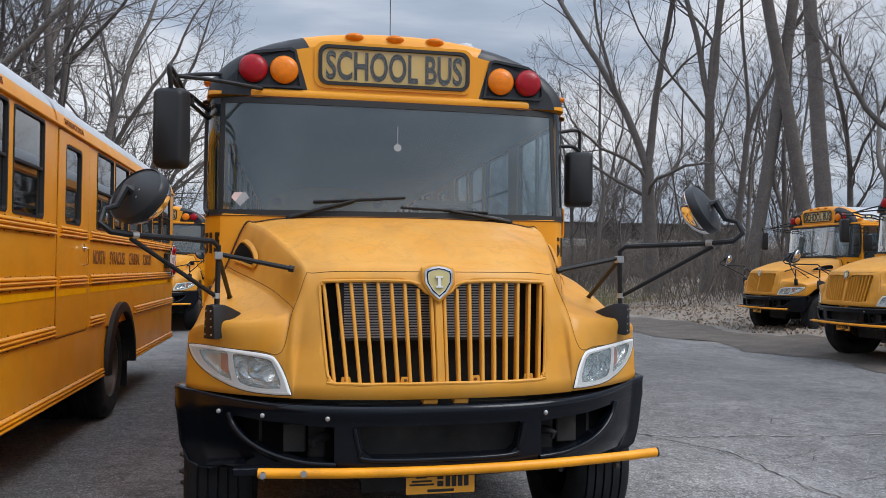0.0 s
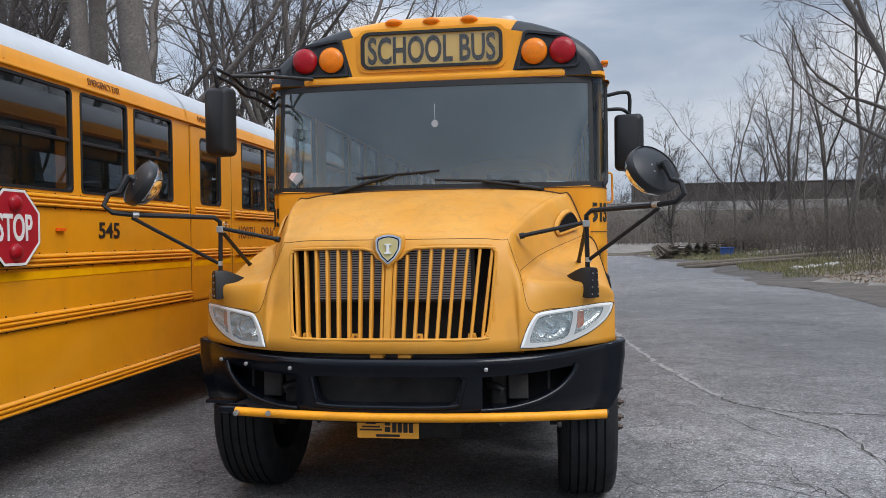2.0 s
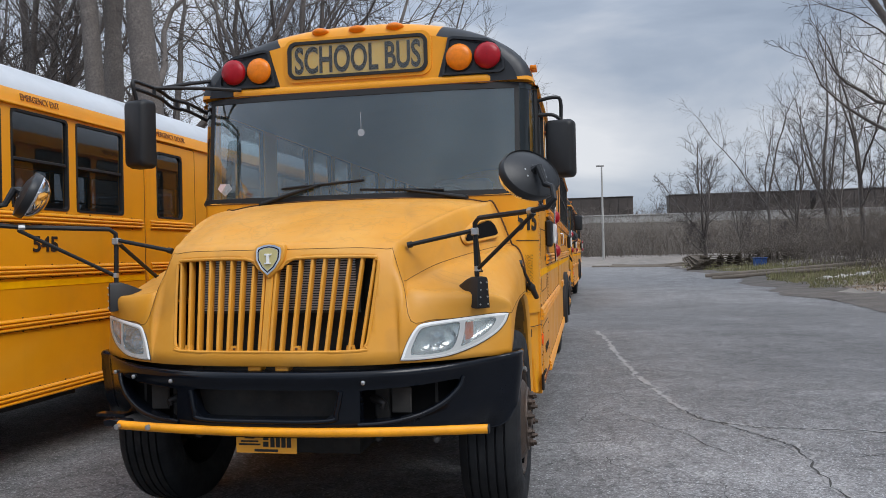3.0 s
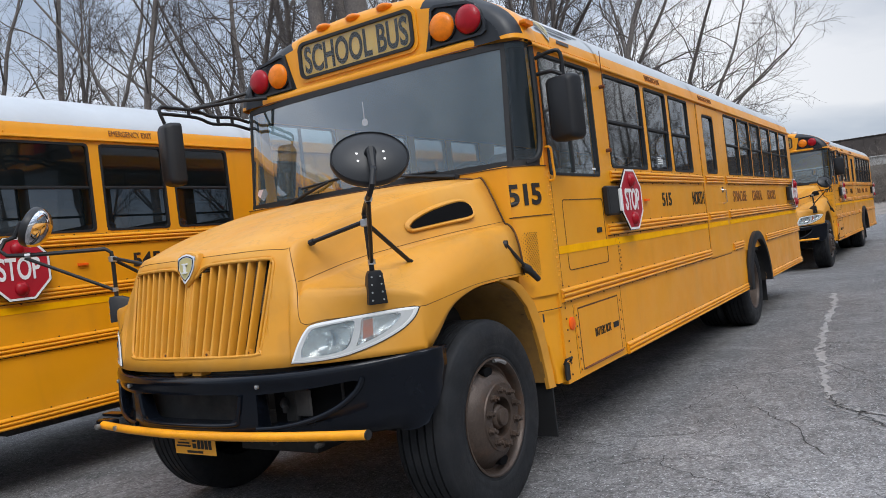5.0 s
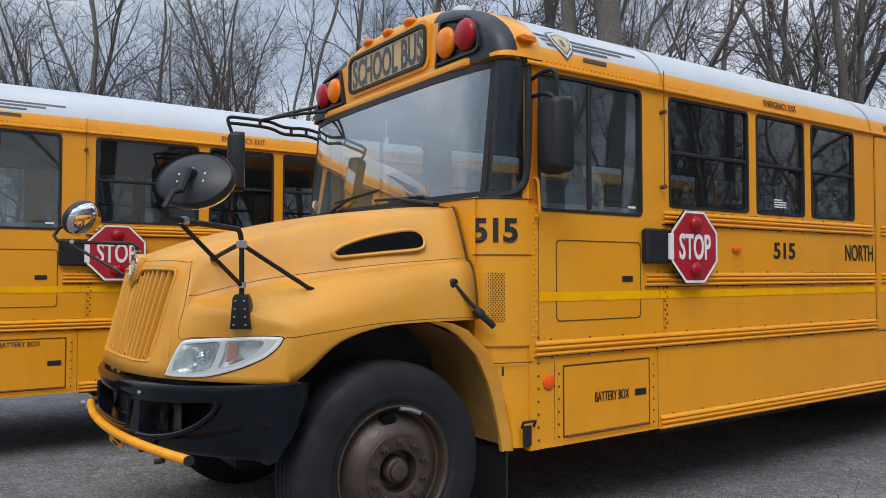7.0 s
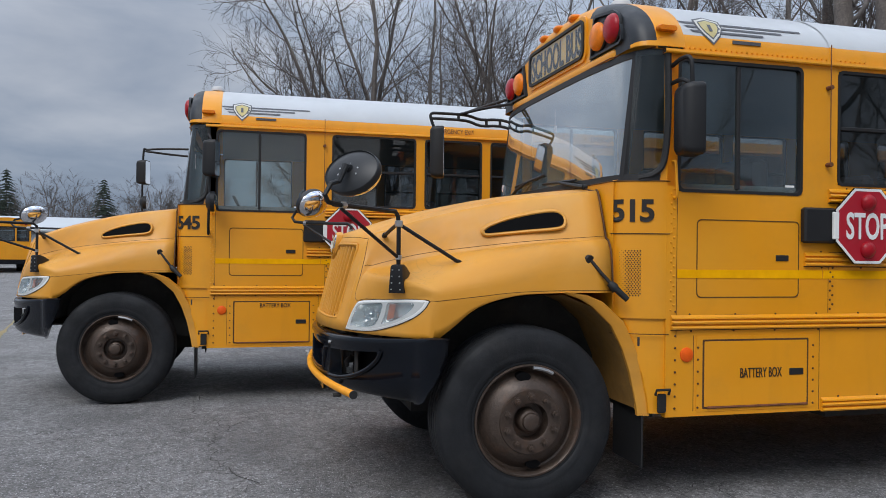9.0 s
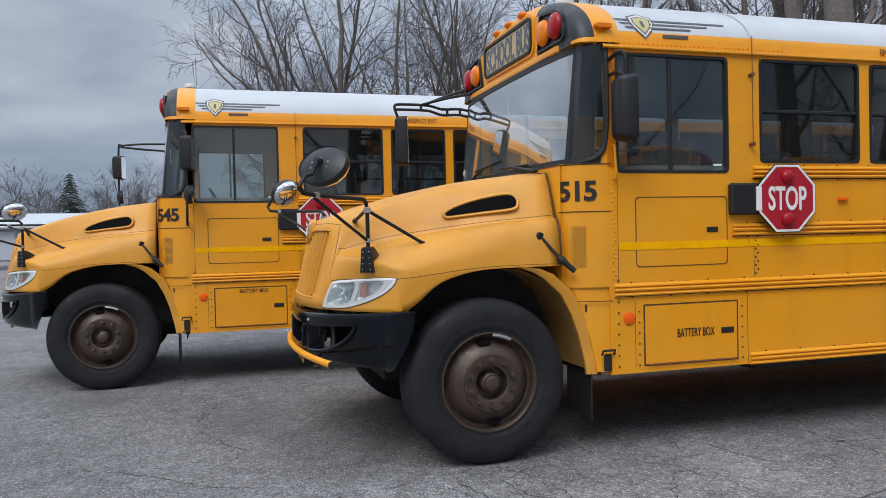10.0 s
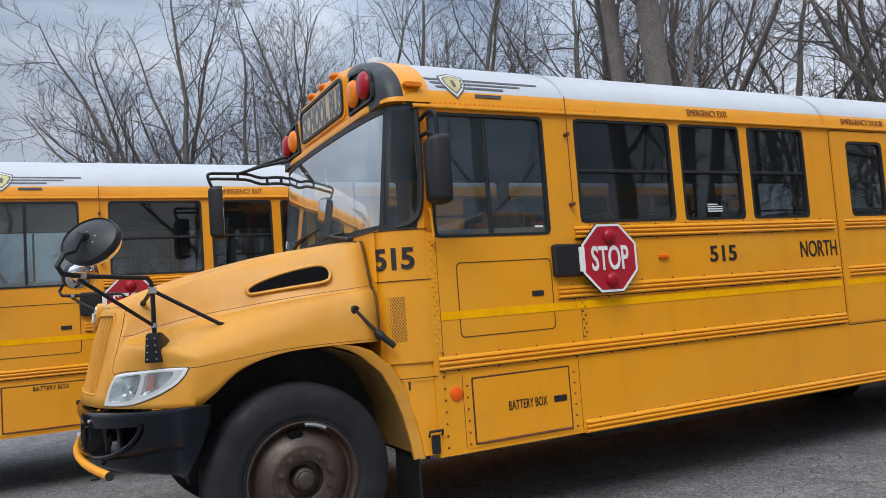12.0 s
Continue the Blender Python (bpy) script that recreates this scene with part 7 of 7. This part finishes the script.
tagged(new("fallen_leaves", quick_mesh(leaves, "fallen_leaves", LEAF, False)), "pale brown fallen leaves on the bank", "leaves", kind="stuff")

# ---- beyond the yard ----
CONCRETE = material("pale_concrete", (0.42, 0.41, 0.39), 0.9, spread=0.15, scale=0.6, dirt=(0.2, 0.19, 0.18), dirt_amount=0.6, dirt_scale=0.3)
WAGON = material("freight_wagon_brown", (0.075, 0.062, 0.055), 0.8, spread=0.25, scale=0.4, dirt=(0.12, 0.10, 0.09), dirt_amount=0.6, dirt_scale=0.5)
SLOPE = material("embankment_earth", (0.10, 0.083, 0.066), 0.95, spread=0.3, scale=0.3, spots=0.4, fine=5, bump=0.6, bump_scale=4)
TIMBER = material("weathered_timber", (0.17, 0.14, 0.11), 0.9, spread=0.3, scale=4, spots=0.3, fine=40)
GRASS = material("winter_grass", (0.21, 0.20, 0.095), 0.95, spread=0.45, scale=1.2, dirt=(0.36, 0.29, 0.18), dirt_amount=0.9, dirt_scale=0.7)
METAL_ROOF = material("pale_metal_roof", (0.5, 0.54, 0.57), 0.5, spread=0.06, scale=0.3)
SIDING = material("building_siding", (0.35, 0.36, 0.36), 0.7, spread=0.08, scale=0.4)
BLUE = material("blue_plastic", (0.03, 0.09, 0.28), 0.5, spread=0.1)
TARP = material("pale_rubble", (0.55, 0.52, 0.47), 0.9, spread=0.2, scale=3, bump=0.5, bump_scale=8)

# railway embankment with its parapet
g = Geo().loft([[(x, y + 0.8 * math.sin(x * 0.05), z + 0.25 * noise.noise(Vector((x * 0.2, y, z)))) for x in range(-80, 161, 4)] for y, z in ((80, 0.4), (84, 2.2), (88, 4.3), (89.5, 4.6), (100, 4.8))])
emb = tagged(new("embankment", mesh_from(g, "embankment", SLOPE)), "dark earth embankment across the end of the yard", "embankment", kind="structure")
para = new("parapet_wall", mesh_from(Geo().box((-80, 89.6, 4.3), (160, 90.0, 5.40), 0.03).box((-80, 89.5, 5.36), (160, 90.1, 5.5), 0.02), "parapet_wall", CONCRETE))
tagged(para, "long pale concrete parapet on the embankment", "wall", kind="structure")


def wagon(x0, x1):
    w = new("freight_wagon")
    tagged(w, "dark brown freight wagon standing on the embankment", "wagon", "freight wagons")
    part("body", Geo().box((x0, 92, 5.5), (x1, 95, 7.75), 0.06), WAGON, w)
    for x in np.arange(x0 + 0.9, x1 - 0.3, 1.1):
        part("rib", Geo().box((x, 91.93, 5.55), (x + 0.12, 92.01, 7.65)), WAGON, w)
    part("roof_edge", Geo().box((x0 - 0.05, 91.9, 7.75), (x1 + 0.05, 95.1, 7.83)), WAGON, w)
    part("underframe", Geo().box((x0 + 0.6, 92.3, 4.8), (x1 - 0.6, 94.7, 5.5)), CHASSIS, w)


for a, b in ((-24, -9), (-8.4, 7.4), (11.6, 27.4), (28.0, 43.8), (44.4, 60)):
    wagon(a, b)

# lamp pole
pole = new("lamp_pole")
tagged(pole, "slim grey lamp pole at the end of the yard", "lamp pole")
px, py = by_bearing(1.708, -3.176, 103.5 - 14.7, 72)
part("mast", Geo().tube([(px, py, 0.3), (px, py, 9.2)], [0.12, 0.07], 10), CONCRETE, pole)
part("lamp_head", Geo().box((px - 0.5, py - 0.15, 9.1), (px + 0.2, py + 0.15, 9.25), 0.03), CONCRETE, pole)

# stacked pallets and timber beside the yard
def pallet(parent, x, y, z, a, tilt=0.0):
    g = Geo()
    for k in range(6):
        g.box((-0.6, -0.5 + 0.18 * k, 0.10), (0.6, -0.40 + 0.18 * k, 0.12))
    for k in (-0.55, 0, 0.5):
        g.box((k, -0.5, 0.02), (k + 0.06, 0.5, 0.10))
    for k in range(3):
        g.box((-0.6, -0.5 + 0.42 * k, 0.0), (0.6, -0.40 + 0.42 * k, 0.02))
    m = pose(x, y, z, tilt, 0, a)
    g.v = [tuple(m @ Vector(p)) for p in g.v]
    tagged(part("pallet", g, TIMBER, parent), kind="stuff")


stack = new("pallet_stack")
tagged(stack, "untidy stack of weathered wooden pallets", "pallets")
srng = random.Random(4)
sx, sy = by_bearing(1.708, -3.176, 78.6, 52)
for col in range(6):
    for k in range(srng.randint(6, 10)):
        x = sx - 2.6 + col * 1.15
        pallet(stack, x + srng.uniform(-0.1, 0.1), sy + srng.uniform(-0.2, 0.2), bank(x, sy) + 0.13 * k - 0.04, srng.uniform(-14, 14))
for k in range(4):
    pallet(stack, sx - 3.7 + 0.15 * k, sy - 0.2, bank(sx - 3.6, sy) + 0.35 + 0.1 * k, 20 + 5 * k, 48 - 8 * k)
bin_ = new("plastic_crate")
tagged(bin_, "blue plastic crate by the pallets", "crate")
bx, by = by_bearing(1.708, -3.176, 78.2, 50)
part("tub", Geo().box((bx - 0.35, by - 0.3, bank(bx, by) - 0.02), (bx + 0.35, by + 0.3, bank(bx, by) + 0.5), 0.04), BLUE, bin_)
part("rim", Geo().box((bx - 0.39, by - 0.34, bank(bx, by) + 0.45), (bx + 0.39, by + 0.34, bank(bx, by) + 0.5), 0.015), BLUE, bin_)


def log(x, y, length, r, a, label="grey fallen log lying on the grass"):
    o = new("log")
    tagged(o, label, "log", "logs and poles beside the yard")
    c, s = math.cos(radians(a)) * length / 2, math.sin(radians(a)) * length / 2
    ends = [(x - c, y - s), (x, y), (x + c, y + s)]
    part("bole", Geo().tube([(p, q, bank(p, q) + r * 0.75) for p, q in ends], [r, r * 0.93, r * 0.85], 10), TIMBER, o)


lx, ly = by_bearing(1.708, -3.176, 76.5, 40)
log(lx, ly, 7.5, 0.16, -3)
log(lx - 1.0, ly - 1.6, 5.5, 0.12, 4)
for k in range(9):
    qx, qy = by_bearing(1.708, -3.176, 88.0 - 0.7 * k + srng.uniform(-0.3, 0.3), 62.5 + srng.uniform(-0.5, 2.5))
    log(qx, qy, srng.uniform(2.0, 4.5), srng.uniform(0.07, 0.14), srng.uniform(-20, 20), "grey timber pole dumped at the end of the yard")
rub = new("rubble_heap")
tagged(rub, "low heap of pale rubble on the verge", "rubble")
hx, hy = by_bearing(1.125, -3.33, 99.2 - 26.9, 33)
for k in range(16):
    ax, ay, r = hx + srng.gauss(0, 0.6), hy + srng.gauss(0, 0.25), srng.uniform(0.09, 0.2)
    gg = Geo().lathe([(0.01, -r * 0.5), (r * 0.8, -r * 0.35), (r, 0.02), (r * 0.7, r * 0.4), (0.01, r * 0.5)], "z", (ax, ay, bank(ax, ay) + r * 0.25), 7)
    gg.v = [(p[0] + srng.uniform(-0.05, 0.05), p[1] + srng.uniform(-0.05, 0.05), p[2] + srng.uniform(-0.04, 0.04)) for p in gg.v]
    part("lump", gg, TARP, rub, "", 30)

# grass verge: many blades
vg = Geo()
vr = np.random.default_rng(8)
for k in range(16000):
    y = vr.uniform(24, 60)
    x = lot_edge(y) + 0.9 + abs(vr.normal(0, 3.0))
    z, h, a = bank(x, y), vr.uniform(0.04, 0.2) * (2.2 if vr.random() < 0.12 else 1), vr.uniform(0, 6.28)
    c, s = 0.022 * math.cos(a), 0.022 * math.sin(a)
    vg.add([(x - c, y - s, z), (x + c, y + s, z), (x + vr.normal(0, 0.05), y + vr.normal(0, 0.05), z + h)], [(0, 1, 2)])
tagged(new("grass", quick_mesh(vg, "grass", GRASS, False)), "short winter grass on the verge", "grass", kind="stuff")

# low building in the west
bld = new("depot_building")
tagged(bld, "low depot building with pale metal roof", "building")
ux, uy = by_bearing(5.43, -0.25, 191.0, 82)
m = pose(ux, uy, 0, 0, 0, 101)
def placed(g):
    g.v = [tuple(m @ Vector(p)) for p in g.v]
    return g
part("wall", placed(Geo().box((-16, -6, 0), (16, 6, 2.95))), SIDING, bld)
part("roof", placed(Geo().loft([[(x, y, z) for x in (-16.5, 16.5)] for y, z in ((-6.6, 2.85), (-6.6, 3.0), (0, 4.35), (6.6, 3.0), (6.6, 2.85))])), METAL_ROOF, bld)
for k in range(7):
    part("bay_door", placed(Geo().box((-14 + 4.2 * k, -6.06, 0.1), (-11 + 4.2 * k, -5.98, 2.6), 0.02)), METAL_ROOF, bld)

# ---- cracks, seams and paint on the asphalt ----
CRACK = material("crack_shadow", (0.05, 0.047, 0.045), 0.95)
FILLER = material("pale_crack_edge", (0.37, 0.36, 0.35), 0.95, spread=0.3, scale=6, spots=0.4, fine=40)
PAINT = material("faded_yellow_paint", (0.36, 0.28, 0.13), 0.85, spread=0.35, scale=8, spots=0.4, fine=50)
crng = random.Random(12)


def ribbon(geo, keys, width, z, jag=0.03, n=14):
    """A thin ragged strip along the ground."""
    line = [(p[0] + crng.gauss(0, jag), p[1] + crng.gauss(0, jag)) for p in smooth_line(keys, n)]
    left, right = [], []
    for i, p in enumerate(line):
        q, o = line[min(i + 1, len(line) - 1)], line[max(i - 1, 0)]
        d = Vector((q[0] - o[0], q[1] - o[1], 0)).normalized()
        w = width * crng.uniform(0.25, 1.0) * (0.3 if i in (0, len(line) - 1) else 1)
        left.append((p[0] - d.y * w, p[1] + d.x * w, z))
        right.append((p[0] + d.y * w, p[1] - d.x * w, z))
    geo.loft([left, right])


def crack_line(name, keys, width, mat, label, z=0.004, jag=0.03, n=14):
    g = Geo()
    ribbon(g, keys, width, z, jag, n)
    return tagged(new(name, mesh_from(g, name, mat, 0)), label, "crack", kind="structure")


crack_line("crack", [(1.70, 11.2), (1.88, 9.2), (2.02, 7.0), (2.20, 5.4), (2.41, 4.1)], 0.046, FILLER, "pale ragged crack across the asphalt", 0.005, 0.02, 16)
for keys in ([(2.38, 4.3), (2.46, 3.85), (2.62, 3.65), (2.95, 3.48), (3.5, 3.45), (4.4, 3.3), (6.0, 3.3)], [(2.62, 3.65), (2.85, 3.2), (3.03, 2.8), (3.04, 1.7), (3.3, 0.4)]):
    crack_line("crack", [(x + 0.03, y + 0.02) for x, y in keys], 0.02, FILLER, "crumbled pale edge of a crack", 0.003, 0.025)
    crack_line("crack", [(x - 0.02, y - 0.05) for x, y in keys], 0.012, FILLER, "crumbled pale edge of a crack", 0.0032, 0.025)
crack_line("crack", [(2.38, 4.3), (2.46, 3.85), (2.62, 3.65), (2.95, 3.48), (3.5, 3.45), (4.4, 3.3), (6.0, 3.3)], 0.011, CRACK, "dark crack across the asphalt", 0.0045, 0.015)
crack_line("crack", [(2.62, 3.65), (2.85, 3.2), (3.03, 2.8), (3.04, 1.7), (3.3, 0.4)], 0.011, CRACK, "dark crack across the asphalt", 0.0045, 0.015)
web = Geo()
for k in range(190):
    x, y = crng.uniform(-2.3, 7.5), crng.uniform(-5, 14)
    if k < 70:
        x, y = crng.uniform(1.3, 4.2), crng.uniform(-0.5, 5.5)
    a = crng.uniform(0, math.pi)
    keys = [(x, y)]
    for j in range(crng.randint(2, 4)):
        a += crng.gauss(0, 0.6)
        l = crng.uniform(0.15, 0.45)
        keys.append((keys[-1][0] + l * math.cos(a), keys[-1][1] + l * math.sin(a)))
    ribbon(web, keys, crng.uniform(0.0022, 0.006), 0.0035, 0.012, 6)
tagged(new("fine_cracks", mesh_from(web, "fine_cracks", CRACK, 0)), "web of fine cracks in old asphalt", "cracks", kind="stuff")
crack_line("parking_line", [(-7.2, -3.88), (-12, -4.75), (-22, -6.4)], 0.06, PAINT, "faded yellow line painted on asphalt", 0.005, 0.004, 20)
for keys in ([(-3.0, -0.6), (-2.2, -0.75), (-1.4, -0.4), (-0.7, -0.5), (0.4, -0.2)], [(-1.2, -0.3), (-1.25, -1.2), (-0.9, -2.2)]):
    crack_line("crack", keys, 0.0055, CRACK, "dark crack across the asphalt")
# trodden mud along the verge
VERGE = material("trodden_earth", (0.125, 0.105, 0.088), 0.85, spread=0.4, scale=1.5, spots=0.4, fine=25, dirt=(0.06, 0.05, 0.043), dirt_amount=0.8, dirt_scale=0.9, bump=0.8, bump_scale=14)
sheet = []
for k in range(260):
    y = 2 + 56 * k / 259
    thin = min(1, (y - 2) / 3, (58 - y) / 10) + 0.02
    x0 = lot_edge(y) - (0.25 + 0.5 * noise.noise(Vector((3, y * 0.45, 1))) + 0.2 * noise.noise(Vector((7, y * 2.1, 1)))) * thin
    x1 = lot_edge(y) + (1.75 + 1.0 * noise.noise(Vector((11, y * 0.4, 4))) + 0.35 * noise.noise(Vector((5, y * 1.9, 4)))) * thin
    row = []
    for j in range(11):
        x = x0 + (x1 - x0) * j / 10
        z = max(bank(x, y), 0.0) + (0.008 if j in (0, 10) else 0.02 + 0.03 * abs(noise.noise(Vector((x * 1.6, y * 0.5, 8)))))
        row.append((x, y, z))
    sheet.append(row)
tagged(new("muddy_verge", mesh_from(Geo().loft(sheet), "muddy_verge", VERGE)), "dark wet earth between asphalt and leaves", "mud", kind="structure")
# grit and small litter lying about
grit = Geo()
for k in range(2600):
    x, y = crng.uniform(-3, 8), crng.uniform(-4, 16)
    r = crng.uniform(0.003, 0.009)
    grit.add([(x - r, y - r * 0.5, 0.002), (x + r, y - r * 0.6, 0.002), (x, y + r, 0.002), (x, y, r * 1.2)], [(0, 1, 3), (1, 2, 3), (2, 0, 3)])
tagged(new("grit", quick_mesh(grit, "grit", FILLER, False)), "loose grit on the asphalt", "grit", kind="stuff")
